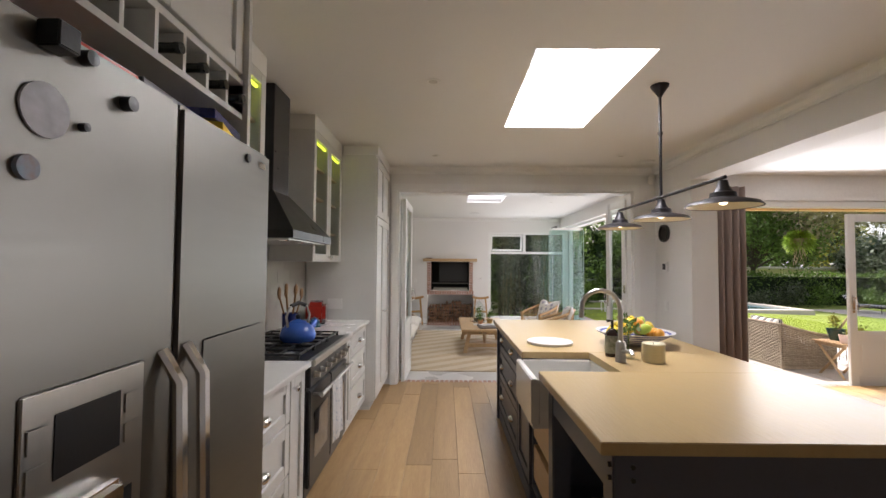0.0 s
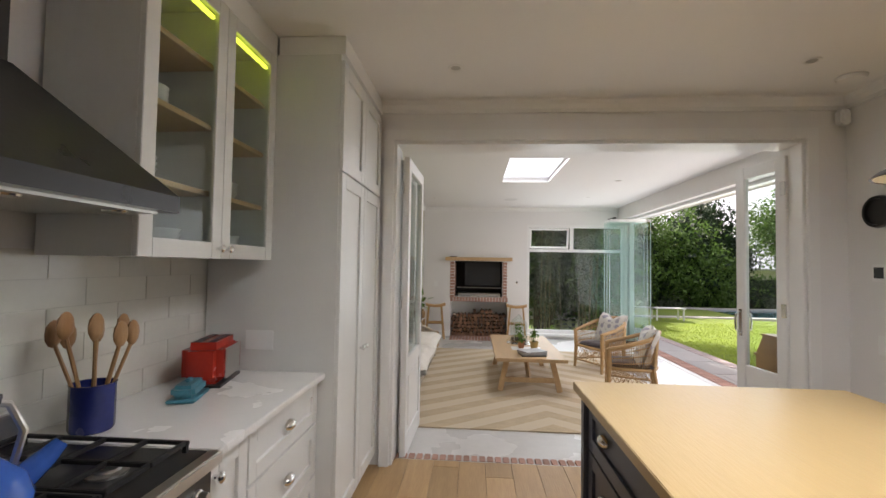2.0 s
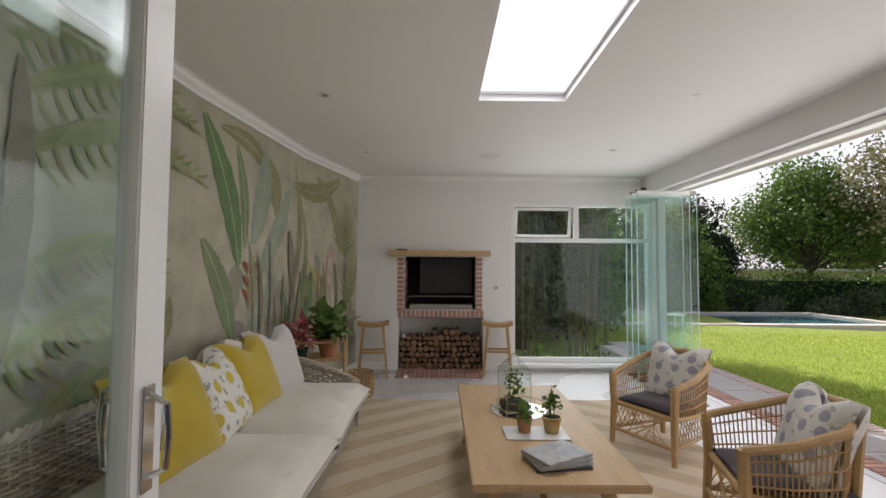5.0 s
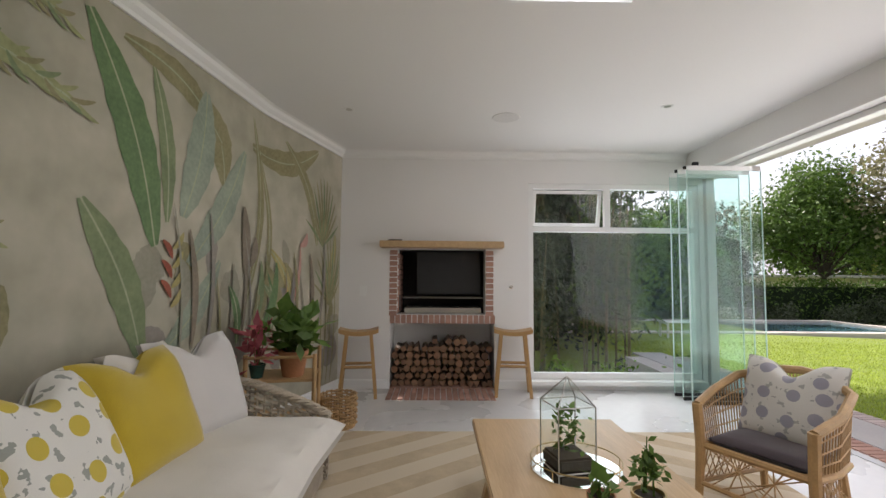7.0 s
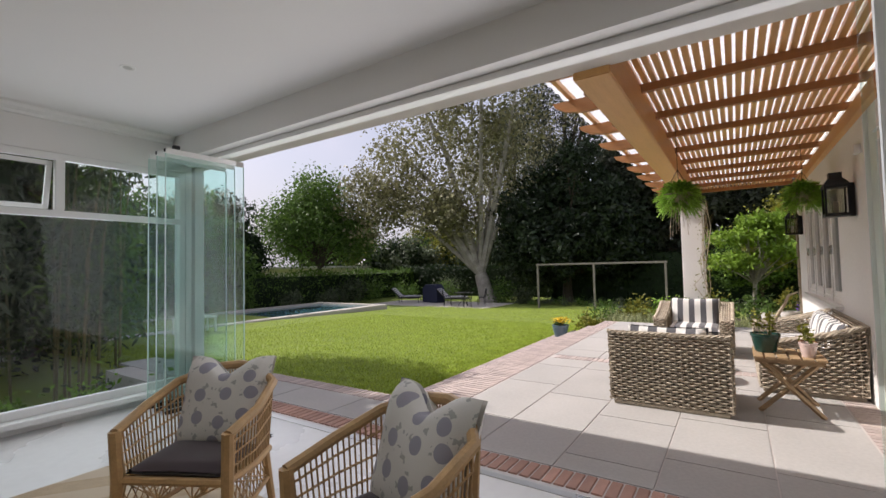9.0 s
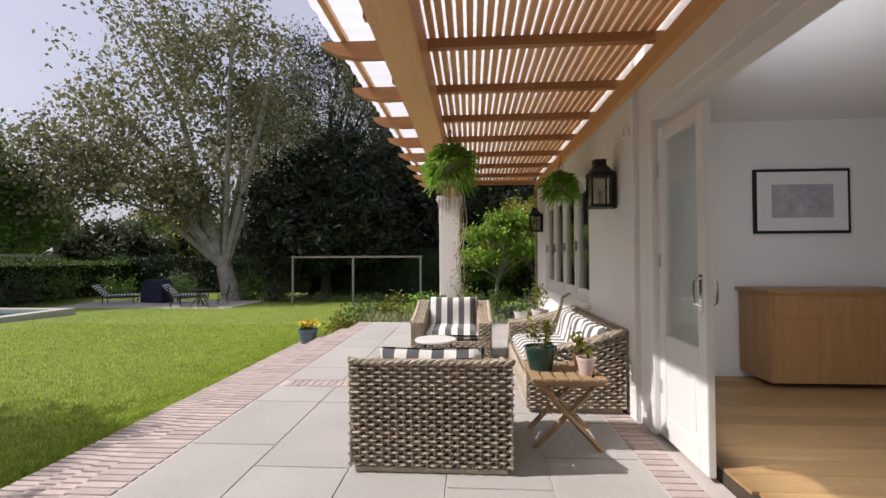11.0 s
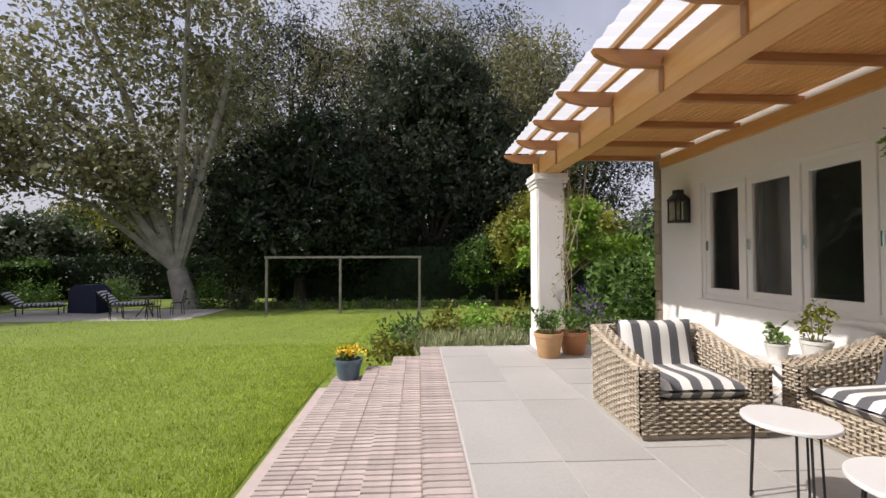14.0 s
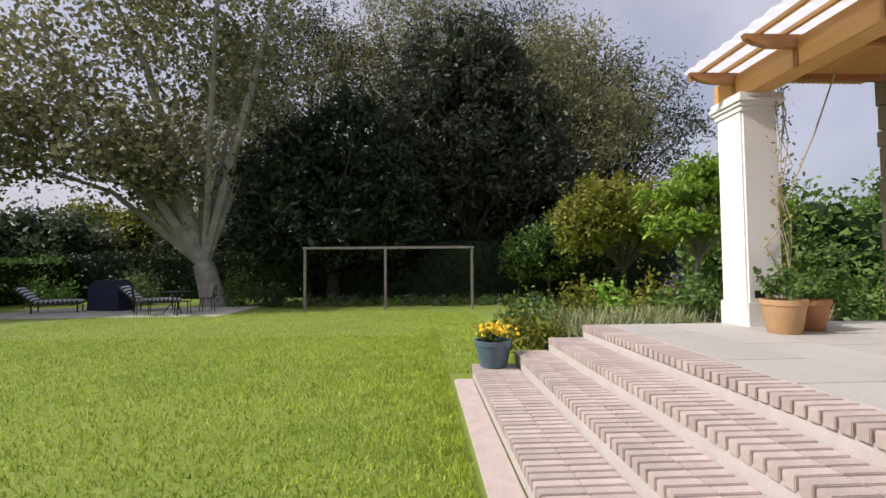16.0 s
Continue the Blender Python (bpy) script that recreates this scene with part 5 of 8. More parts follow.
for s in range(4):
    z = STEP_Z[s]
    st = tagged(empty("step_%d" % (s + 1)), "terrace step of pale clay bricks with a pinkish riser", "step", "", "structure")
    y0, y1 = YS[s], YS[s + 1]
    part("riser_block", bx(4.9, 12.14, y0 - 0.02, y1 - 0.012, -1.0, z - 0.055), M_MORTAR, st)
    rows_ = 2 if s else 1
    if s == 0:
        ys_ = [9.565]
        bw = 0.275
    else:
        bw = (y1 - y0) / 2 - 0.006
        ys_ = [y0 + (y1 - y0) * 0.25 + 0.004, y0 + (y1 - y0) * 0.75]
    bmesh_ = brick_mesh("brick", 0.060, bw, 0.065, M_BRICKP)
    pieces(st, bmesh_, "brick", [(4.95 + 0.0752 * i, yy, z + 0.002 * rnd.random()) for i in range(96) for yy in ys_])
    for yy in ys_[:1]:
        part("mortar", bx(4.92, 12.13, y0, y1 - 0.02, z - 0.06, z - 0.012), M_MORTAR, st)
solid("lawn_edging", bx(4.9, 12.0, 10.94, 11.14, -1.0, -0.61, 0.01), M_BRICKP, "flat brick mowing edge along the lawn", "edging", "structure")

# ================================================================ garden room
# threshold between kitchen and garden room
t = tagged(empty("threshold"), "row of small bricks in the folding-door track", "threshold", "", "structure")
part("sill", bx(0.2, 3.14, 5.99, 6.12, -0.25, -0.024), M_MORTAR, t)
part("track", bx(0.2, 3.14, 5.985, 6.005, -0.05, -0.006, 0.002), M_STEEL, t)
bmx = mesh_of("brick", bx(-0.022, 0.022, -0.05, 0.05, -0.03, 0, 0.003), M_BRICKR)
pieces_th = [(0.235 + 0.0605 * i, 6.06, -0.008) for i in range(48)]
for p in pieces_th:
    ob = new("brick", bmx)
    ob.parent = t
    ob.location = p

# curved mural wall
WALLPTS = [Vector((-0.28, 12.2)), Vector((-0.66, 10.8)), Vector((-0.87, 9.0)), Vector((-0.95, 6.1))]


def on_wall(s, z, off=0.0):
    """Place on the mural wall: s metres from its north corner."""
    for a, b in zip(WALLPTS, WALLPTS[1:]):
        ln = (b - a).length
        if s <= ln or b is WALLPTS[-1]:
            p = a + (b - a) * (s / ln)
            nrm = Vector(((b - a).y, -(b - a).x)).normalized()
            if nrm.x < 0:
                nrm = -nrm
            return Vector((p.x + nrm.x * off, p.y + nrm.y * off, z))
        s -= ln


bm = B()
poly = [tuple(p) for p in WALLPTS] + [(-1.25, 6.1), (-1.15, 9.1), (-0.95, 11.0), (-0.5, 12.45), (-0.28, 12.45)]
prism(bm, poly, "z", -0.3, 2.73)
M_MURAL = mat("mural_wallpaper_ground", (0.36, 0.345, 0.25), 0.75, 0, 0.25, 0.9, 5, 0.03, colour2=(0.52, 0.48, 0.38))
solid("wall_mural", bm, M_MURAL, "wall papered with a beige tropical mural", "wall", "structure")
mural = thing("wall_mural_print", "printed tropical leaves and flowers of the wallpaper", "mural")


def printed(name, colour, colour2, var=0.2):
    return mat(name, colour, 0.75, 0, var, 5, 40, 0.0, colour2=colour2)


INK = {
    "dark": printed("print_deep_green", (0.10, 0.17, 0.07), (0.16, 0.25, 0.11)),
    "mid": printed("print_mid_green", (0.17, 0.22, 0.11), (0.24, 0.29, 0.15)),
    "pale": printed("print_pale_blue_green", (0.25, 0.31, 0.24), (0.34, 0.38, 0.29)),
    "olive": printed("print_olive", (0.23, 0.21, 0.10), (0.32, 0.29, 0.16)),
    "gold": printed("print_ochre", (0.38, 0.32, 0.10), (0.44, 0.38, 0.18)),
    "palm": printed("print_palm_green", (0.27, 0.29, 0.13), (0.36, 0.37, 0.19)),
    "red": printed("print_red", (0.26, 0.06, 0.04), (0.36, 0.11, 0.06)),
    "pink": printed("print_pink", (0.50, 0.26, 0.22), (0.56, 0.34, 0.28)),
    "brown": printed("print_brown", (0.20, 0.165, 0.12), (0.28, 0.23, 0.17)),
    "grey": printed("print_grey_mist", (0.27, 0.26, 0.19), (0.34, 0.32, 0.25), 0.1),
    "vein": printed("print_pale_vein", (0.34, 0.38, 0.24), (0.40, 0.42, 0.28)),
    "smoke": printed("print_purple_grey", (0.24, 0.215, 0.19), (0.31, 0.28, 0.24), 0.1),
}
layer = [0]


def print_leaf(ink, s0, z0, s1, z1, w, bend=0.12, vein=True, name="printed_leaf"):
    layer[0] += 1
    off = 0.0015 + 0.00004 * layer[0]
    a, b = Vector((s0, z0)), Vector((s1, z1))
    d = b - a
    n = Vector((-d.y, d.x)).normalized()
    bm = B()
    pv = None
    K = 14
    for i in range(K + 1):
        f = i / K
        c = a + d * f + n * bend * math.sin(math.pi * f) * d.length
        ww = w * math.sin(math.pi * min(1, f * 0.93 + 0.04)) ** 0.7 * (1 + 0.07 * math.sin(i * 2.4 + s0 * 9))
        q = [bm.verts.new(on_wall(max(0.01, (c + n * ww * k).x), min(2.61, (c + n * ww * k).y), off)) for k in (-1, 0, 1)]
        if pv:
            bm.faces.new((pv[0], q[0], q[1], pv[1]))
            bm.faces.new((pv[1], q[1], q[2], pv[2]))
        pv = q
    ob = part(name, bm, INK[ink], mural)
    if vein:
        bm = B()
        pv = None
        for i in range(K + 1):
            f = i / K
            c = a + d * f + n * bend * math.sin(math.pi * f) * d.length
            q = [bm.verts.new(on_wall(max(0.01, (c + n * 0.006 * k).x), min(2.61, (c + n * 0.006 * k).y), off + 0.00003)) for k in (-1, 1)]
            if pv:
                bm.faces.new((pv[0], q[0], q[1], pv[1]))
            pv = q
        part("printed_vein", bm, INK["vein"], ob)


rnd = random.Random(31)
for k in range(46):  # misty undergrowth
    s, z = rnd.uniform(0.1, 5.2), rnd.uniform(0.1, 1.35)
    print_leaf(("grey", "smoke", "olive", "grey")[k % 4] if z > 0.5 else "smoke", s, z, s + rnd.uniform(-0.2, 0.2), z + rnd.uniform(0.12, 0.4), rnd.uniform(0.05, 0.16), 0.1, False, "printed_bush")
for ink, s0, z0, s1, z1, w in (("olive", 2.0, 1.9, 2.28, 2.46, 0.13), ("olive", 2.05, 2.2, 2.95, 2.52, 0.09), ("olive", 1.63, 2.3, 0.55, 2.55, 0.12),
                               ("olive", 1.71, 0.9, 1.63, 2.55, 0.05), ("olive", 0.53, 1.55, 1.13, 2.5, 0.07), ("gold", 0.35, 1.2, 0.14, 1.7, 0.05),
                               ("gold", 0.94, 0.85, 1.37, 1.5, 0.05), ("olive", 1.5, 0.8, 1.52, 2.3, 0.035)):
    print_leaf(ink, s0, z0, s1, z1, w)
for ink, s0, z0, s1, z1, w in (("dark", 2.66, 1.40, 3.16, 2.55, 0.13), ("mid", 2.57, 1.55, 2.73, 2.45, 0.065), ("pale", 2.43, 1.6, 2.24, 2.5, 0.14),
                               ("pale", 2.36, 1.30, 1.74, 2.22, 0.12), ("mid", 2.72, 0.75, 3.15, 1.60, 0.11), ("pale", 2.57, 0.75, 2.02, 1.33, 0.09)):
    print_leaf(ink, s0, z0, s1, z1, w, 0.06)
for k in range(26):  # fan palms by the corner
    c, a = ((0.42, 1.55), (0.25, 0.9))[k % 2], math.radians(20 + 140 * (k // 2) / 12)
    print_leaf("olive" if k % 3 else "mid", c[0], c[1], max(0.03, c[0] + 0.36 * math.cos(a)), c[1] + 0.75 * math.sin(a), 0.016, 0.03, False)
for k in range(9):
    print_leaf("olive", 0.2 + 0.09 * (k % 4), 0.05, 0.12 + 0.1 * (k % 4), 0.9 + 0.1 * (k % 3), 0.012, 0.03, False)
for f in range(6):  # arching palm fronds
    z0, ln = (2.38, 2.12, 1.86, 1.30, 0.98, 0.62)[f], (1.0, 1.25, 1.35, 0.95, 0.85, 0.9)[f]
    s1, z1 = 4.55 - ln, z0 + (0.16, 0.30, 0.18, 0.10, 0.10, 0.05)[f]
    print_leaf("palm", 4.6, z0, s1, z1, 0.075, -0.14, True, "printed_frond")
    for k in range(34):  # leaflets below and above the rib
        u = k / 33
        cs, cz = 4.6 + (s1 - 4.6) * u, z0 + (z1 - z0) * u + 0.14 * ln * math.sin(math.pi * u)
        dn = -1 if k % 2 else 0.55
        print_leaf(("palm", "mid", "olive")[k % 3], cs, cz, cs - 0.10 - 0.04 * rnd.random(), cz + dn * (0.15 + 0.05 * rnd.random()) * (1.1 - 0.75 * u), 0.013, 0.08, False, "printed_frond")
# brown stem of the palm
print_leaf("brown", 4.62, 0.9, 4.56, 2.3, 0.07, 0.03, False, "printed_stem")
for k in range(7):  # red hanging flower
    print_leaf("red" if k % 2 else "gold", 2.52, 1.03 + 0.06 * k, 2.52 + (0.09 if k % 2 else -0.09), 1.14 + 0.06 * k, 0.022, 0.1, False, "printed_flower")
# plain pink shapes stand in for the mural's flamingo
print_leaf("pink", 1.02, 0.88, 0.86, 1.55, 0.024, 0.1, False, "printed_stalk")
print_leaf("pink", 0.86, 1.52, 0.74, 1.66, 0.04, 0.2, False, "printed_stalk")
# plain brown shapes stand in for the mural's monkey
print_leaf("brown", 1.70, 1.25, 1.74, 1.78, 0.06, 0.05, False, "printed_stem")
print_leaf("brown", 1.62, 1.30, 1.55, 1.55, 0.05, 0.1, False, "printed_stem")
for k in range(16):  # seed heads and stalks among the big leaves
    s0 = 0.35 + 0.14 * k
    print_leaf(("olive", "smoke", "brown", "grey")[k % 4], s0, 0.55 + 0.1 * (k % 3), s0 + rnd.uniform(-0.12, 0.12), 1.2 + 0.5 * rnd.random(), 0.012 + 0.01 * (k % 3), 0.06, False)
for k in range(9):
    s0 = 1.15 + 0.16 * (k % 5)
    print_leaf(("mid", "dark", "olive")[k % 3], s0, 0.7, s0 + 0.25 * math.cos(k * 1.3), 1.15 + 0.2 * (k % 2), 0.05, 0.12, k % 2 == 0)

# cornices and skirtings
def moulding(name, label, pts, z, material, up=True, size=0.085):
    """A stepped cornice or skirting along a line of (x, y), proud to its right side."""
    bm = B()
    prof = [(0.0, 0.0), (0.018, 0.0), (0.022, 0.025), (0.05, 0.05), (0.062, 0.075), (0.085, 0.085), (0.0, 0.085)] if up else [(0, 0), (0.016, 0), (0.016, 0.085), (0.010, 0.1), (0, 0.105)]
    k = size / 0.085 if up else 1.0
    rings = []
    for i, p in enumerate(pts):
        p = Vector(p)
        dirs = []
        if i:
            dirs.append((p - Vector(pts[i - 1])).normalized())
        if i + 1 < len(pts):
            dirs.append((Vector(pts[i + 1]) - p).normalized())
        n = sum((Vector((d.y, -d.x)) for d in dirs), Vector((0, 0)))
        n = n / len(dirs)
        n = n / max(0.3, n.length_squared)
        rings.append([bm.verts.new((p.x + n.x * o * k, p.y + n.y * o * k, z + h * k)) for o, h in prof])
    m = len(prof)
    for a, b in zip(rings, rings[1:]):
        for j in range(m):
            bm.faces.new((a[j], a[(j + 1) % m], b[(j + 1) % m], b[j]))
    bm.faces.new(rings[0])
    bm.faces.new(rings[-1][::-1])
    return solid(name, bm, material, label, "moulding", "structure")


moulding("trim_cornice_lounge", "white stepped plaster cornice along the mural", [(-0.949, 6.12), (-0.868, 9.0), (-0.658, 10.8), (-0.278, 12.197), (3.85, 12.197)], 2.642, M_TRIM)
moulding("baseboard_lounge", "white skirting along the mural wall", [(-0.949, 6.12), (-0.868, 9.0), (-0.658, 10.8), (-0.278, 12.197), (0.31, 12.197)], LOUNGE, M_TRIM, False)
moulding("baseboard_lounge_north", "white skirting below the garden window", [(1.56, 12.197), (4.0, 12.197)], LOUNGE, M_TRIM, False)
moulding("trim_cornice_kitchen", "white cornice over the folding doors", [(0.12, 5.857), (3.398, 5.857), (3.398, -2.9)], 2.592, M_TRIM)

# garden window
t = tagged(empty("window_1"), "large white framed window with top-hung vents", "window", "", "structure")
bm = B()
for a in ((1.95, 2.01, 0.05, 2.36), (3.94, 4.0, 0.05, 2.36), (2.87, 2.94, 1.84, 2.30)):
    box(bm, a[0], a[1], 12.21, 12.28, a[2], a[3], 0.005)
for z in ((0.05, 0.12), (1.78, 1.84), (2.30, 2.36)):
    box(bm, 1.95, 4.0, 12.212, 12.278, z[0], z[1], 0.005)
part("window_frame", bm, M_TRIM, t)
part("window_sill", bx(1.93, 4.0, 12.08, 12.3, 0.0, 0.048, 0.006), M_TRIM, t)
part("pane", bx(2.01, 3.94, 12.24, 12.246, 0.12, 1.78), M_GLASS, t).visible_shadow = False
part("pane", bx(2.94, 3.94, 12.24, 12.246, 1.84, 2.30), M_GLASS, t).visible_shadow = False
bm = B()
box(bm, 0, 0.84, -0.02, 0.02, -0.44, -0.40, 0.004)
box(bm, 0, 0.84, -0.02, 0.02, -0.04, 0.0, 0.004)
box(bm, 0, 0.04, -0.02, 0.02, -0.44, 0.0, 0.004)
box(bm, 0.80, 0.84, -0.02, 0.02, -0.44, 0.0, 0.004)
v = part("vent_sash", bm, M_TRIM, t, "open top-hung vent")
v.matrix_local = pose(2.02, 12.27, 2.29, 14, 0, 0)
p = part("pane", bx(0.04, 0.80, -0.003, 0.003, -0.40, -0.04), M_GLASS, v)
p.visible_shadow = False

# folded glass wall, stacked at the north end
t = thing("folding_glass_wall", "frameless glass panels folded into a stack", "glass door")
for k in range(3):
    y = 11.55 + 0.17 * k
    p = part("glass_panel", bx(3.50, 4.28, y, y + 0.010, -0.03, 2.40, 0.002), M_GLASSG, t, "greenish clear glass panel")
    p.visible_shadow = False
    for xe in (3.494, 4.282):
        part("edge_strip", bx(xe, xe + 0.006, y - 0.001, y + 0.011, -0.02, 2.38), M_GEDGE, p, "pale green glass edge")
    part("top_rail", bx(3.50, 4.28, y - 0.008, y + 0.018, 2.38, 2.43, 0.003), M_TRIM, t)
    part("roller", bx(3.56, 3.62, y - 0.012, y + 0.022, 2.43, 2.468, 0.004), M_BLACKM, t)
    part("bottom_rail", bx(3.50, 4.28, y - 0.008, y + 0.018, -0.055, -0.02, 0.003), M_BLACKM, t)
p = part("glass_panel", bx(3.995, 4.005, 6.62, 6.66, -0.03, 2.40, 0.002), M_GLASSG, t, "edge of the last greenish glass panel")
p.visible_shadow = False
part("floor_track", bx(3.985, 4.05, 6.15, 12.15, LOUNGE - 0.01, LOUNGE + 0.004, 0.002), M_STEEL, t)
part("ceiling_track", bx(3.97, 4.07, 6.15, 12.15, 2.425, 2.468, 0.003), M_TRIM, t)

# fireplace
t = tagged(empty("fireplace"), "built-in brick barbecue fireplace with a log niche", "fireplace", "", "structure")
M_SOOT = mat("sooty_black_brick", (0.018, 0.015, 0.013), 0.9, 0, 0.3, 6, 50, 0.3)
bm = B()
box(bm, 0.40, 1.44, 12.86, 12.9, 0.79, 1.56)
box(bm, 0.36, 0.40, 12.46, 12.9, 0.79, 1.56)
box(bm, 1.44, 1.48, 12.46, 12.9, 0.79, 1.56)
box(bm, 0.40, 1.44, 12.46, 12.9, 1.56, 1.6)
box(bm, 0.40, 1.44, 12.452, 12.9, 0.72, 0.79)
part("firebox", bm, M_SOOT, t)
bm = B()
box(bm, 0.3, 1.57, 12.70, 12.74, -0.1, 0.69)
box(bm, 0.28, 0.32, 12.45, 12.74, -0.1, 0.69)
box(bm, 1.55, 1.59, 12.45, 12.74, -0.1, 0.69)
part("niche", bm, M_WALL, t)
part("niche_floor", bx(0.325, 1.545, 12.2, 12.7, -0.1, LOUNGE + 0.01), M_BRICKR, t)
bme = mesh_of("brick", bx(-0.045, 0.045, -0.006, 0.05, -0.027, 0.027, 0.003), M_BRICKR)
bmv = mesh_of("brick", bx(-0.027, 0.027, -0.006, 0.05, -0.05, 0.05, 0.003), M_BRICKR)
bmi = mesh_of("brick", bx(-0.003, 0.02, -0.1, 0.1, -0.027, 0.027, 0.003), M_BRICKR)
bmf = mesh_of("brick", bx(-0.027, 0.027, -0.11, 0.11, -0.03, 0.006, 0.003), M_BRICKR)


def lay(me, parent, places):
    for p in places:
        ob = new("brick", me)
        ob.parent = parent
        ob.location = p


lay(bme, t, [(x, 12.2, 0.80 + 0.065 * i) for i in range(12) for x in (0.352, 1.488)])
lay(bmv, t, [(0.345 + 0.0655 * i, 12.2, 0.735) for i in range(19)])
lay(bmi, t, [(0.396, 12.32 + 0.21 * j + 0.1 * (i % 2), 0.83 + 0.065 * i) for i in range(11) for j in range(3)])
lay(bmf, t, [(0.36 + 0.0655 * i, 11.82 + 0.225 * j, LOUNGE + 0.006) for i in range(18) for j in range(2)])
t = thing("mantel_shelf", "chunky pale oak mantel shelf over the fire", "mantel")
part("beam", bx(0.21, 1.63, 11.98, 12.198, 1.565, 1.64, 0.006), M_OAKX, t)
solid("remote_control", bx(0.30, 0.46, 12.05, 12.10, 1.641, 1.66, 0.005), M_BLACK, "black remote control on the mantel", "remote")
t = thing("barbecue_grill", "black steel grill hood with a steel ash tray", "grill")
part("hood", bx(0.62, 1.40, 12.40, 12.6, 1.02, 1.54, 0.01), M_BLACKM, t)
part("ash_tray", bx(0.48, 1.40, 12.3, 12.7, 0.795, 0.86, 0.006), M_STEEL, t)
for k in range(9):
    part("grid_bar", cyl(B(), (0.46, 12.28 + 0.04 * k, 0.98), (1.42, 12.28 + 0.04 * k, 0.98), 0.006, n=6), M_STEEL, t)
part("handle_rod", cyl(B(), (0.43, 12.24, 0.84), (0.43, 12.24, 1.02), 0.008, n=6), M_BLACKM, t)
# firewood
M_LOGB = mat("log_bark", (0.13, 0.085, 0.055), 0.9, 0, 0.35, 8, 50, 0.5, per=0.3)
M_LOGE = mat("sawn_log_end", (0.21, 0.115, 0.065), 0.85, 0, 0.25, 10, 60, 0.2, per=0.3)
t = thing("firewood_stack", "stack of split brown logs in the niche", "firewood")
rnd = random.Random(12)
x, row = 0.385, 0
for row in range(7):
    x = 0.375 + 0.03 * (row % 2)
    while x < 1.50:
        r = rnd.uniform(0.034, 0.052)
        if row == 6 and rnd.random() < 0.45:
            x += 2 * r
            continue
        z = LOUNGE + 0.05 + row * 0.079 + rnd.uniform(-0.006, 0.006)
        n = rnd.choice((3, 4, 5, 6, 8))
        bm = B()
        cyl(bm, (x, 12.26 + rnd.uniform(-0.03, 0.03), z), (x, 12.62, z), r, r * 0.95, n)
        bmesh.ops.rotate(bm, verts=bm.verts, cent=(x, 12.4, z), matrix=Matrix.Rotation(rnd.uniform(0, 6), 3, "Y"))
        ob = part("log", bm, M_LOGB, t)
        ob.data.materials.append(M_LOGE)
        for f in ob.data.polygons:
            if abs(f.normal.y) > 0.8:
                f.material_index = 1
        x += 2 * r * 0.93


M_STOOL = wood("honey_oak", (0.47, 0.29, 0.12), (0.37, 0.21, 0.08), 0.45, "z")


def stool(x, y, rz):
    t = thing("wooden_stool", "oak stool with a curved saddle seat", "stool", (x, y, LOUNGE), rz, "stools beside the fireplace")
    bm = B()
    pv = None
    for i in range(13):
        u = -1 + i / 6
        zz = 0.70 + 0.035 * u * u
        q = [bm.verts.new((u * 0.21, yy, zz + o)) for yy, o in ((-0.12, -0.045), (0.12, -0.045), (0.12, 0), (-0.12, 0))]
        if pv:
            for k in range(4):
                bm.faces.new((pv[k], pv[(k + 1) % 4], q[(k + 1) % 4], q[k]))
        else:
            bm.faces.new(q)
        pv = q
    bm.faces.new(pv[::-1])
    part("seat", bm, M_STOOL, t)
    for a in (-1, 1):
        for b in (-1, 1):
            part("leg", sweep(B(), [(a * 0.19, b * 0.14, 0), (a * 0.13, b * 0.085, 0.67)], 0.024, 4), M_STOOL, t)
        part("stretcher", sweep(B(), [(a * 0.165, -0.12, 0.24), (a * 0.165, 0.12, 0.24)], 0.016, 4), M_STOOL, t)
    part("stretcher", sweep(B(), [(-0.17, 0.11, 0.33), (0.17, 0.11, 0.33)], 0.016, 4), M_STOOL, t)
    part("stretcher", sweep(B(), [(-0.17, -0.11, 0.33), (0.17, -0.11, 0.33)], 0.016, 4), M_STOOL, t)


stool(0.02, 11.86, 8)
stool(1.72, 11.95, -6)


def plate(name, label, loc, rz, w=0.08, h=0.12, rocker=True):
    t = thing(name, label, "switch", loc, rz)
    part("plate", bx(-w / 2, w / 2, 0, 0.009, -h / 2, h / 2, 0.003), M_TRIM, t)
    if rocker:
        part("rocker", bx(-0.014, 0.014, 0.009, 0.015, -0.025, 0.025, 0.002), M_TRIM, t)
    return t


plate("light_switch", "white light switch on the fireplace wall", (0.0, 12.199, 1.06), 180)
t = thing("gas_tap", "small chrome wall tap beside the fireplace", "tap", (1.74, 12.198, 1.12), 180)
part("rose", lathe(B(), [(0, 0), (0.022, 0), (0.022, 0.006), (0, 0.008)], 12), M_CHROME, t).rotation_euler = (radians(-90), 0, 0)
part("knob", cyl(B(), (0, 0, 0), (0, 0.035, 0), 0.01, n=8), M_CHROME, t)

# rug with broad zigzag bands
M_RUG = mat("zigzag_jute_rug", (0.50, 0.395, 0.26), 0.95, 0, 0.15, 9, 160, 0.4, stretch=(1, 1, 1))
N, L = M_RUG.node_tree.nodes, M_RUG.node_tree.links
bs = N["Principled BSDF"]
src = bs.inputs["Base Color"].links[0].from_socket
tc, sp = N.new("ShaderNodeTexCoord"), N.new("ShaderNodeSeparateXYZ")
L.new(tc.outputs["Object"], sp.inputs[0])


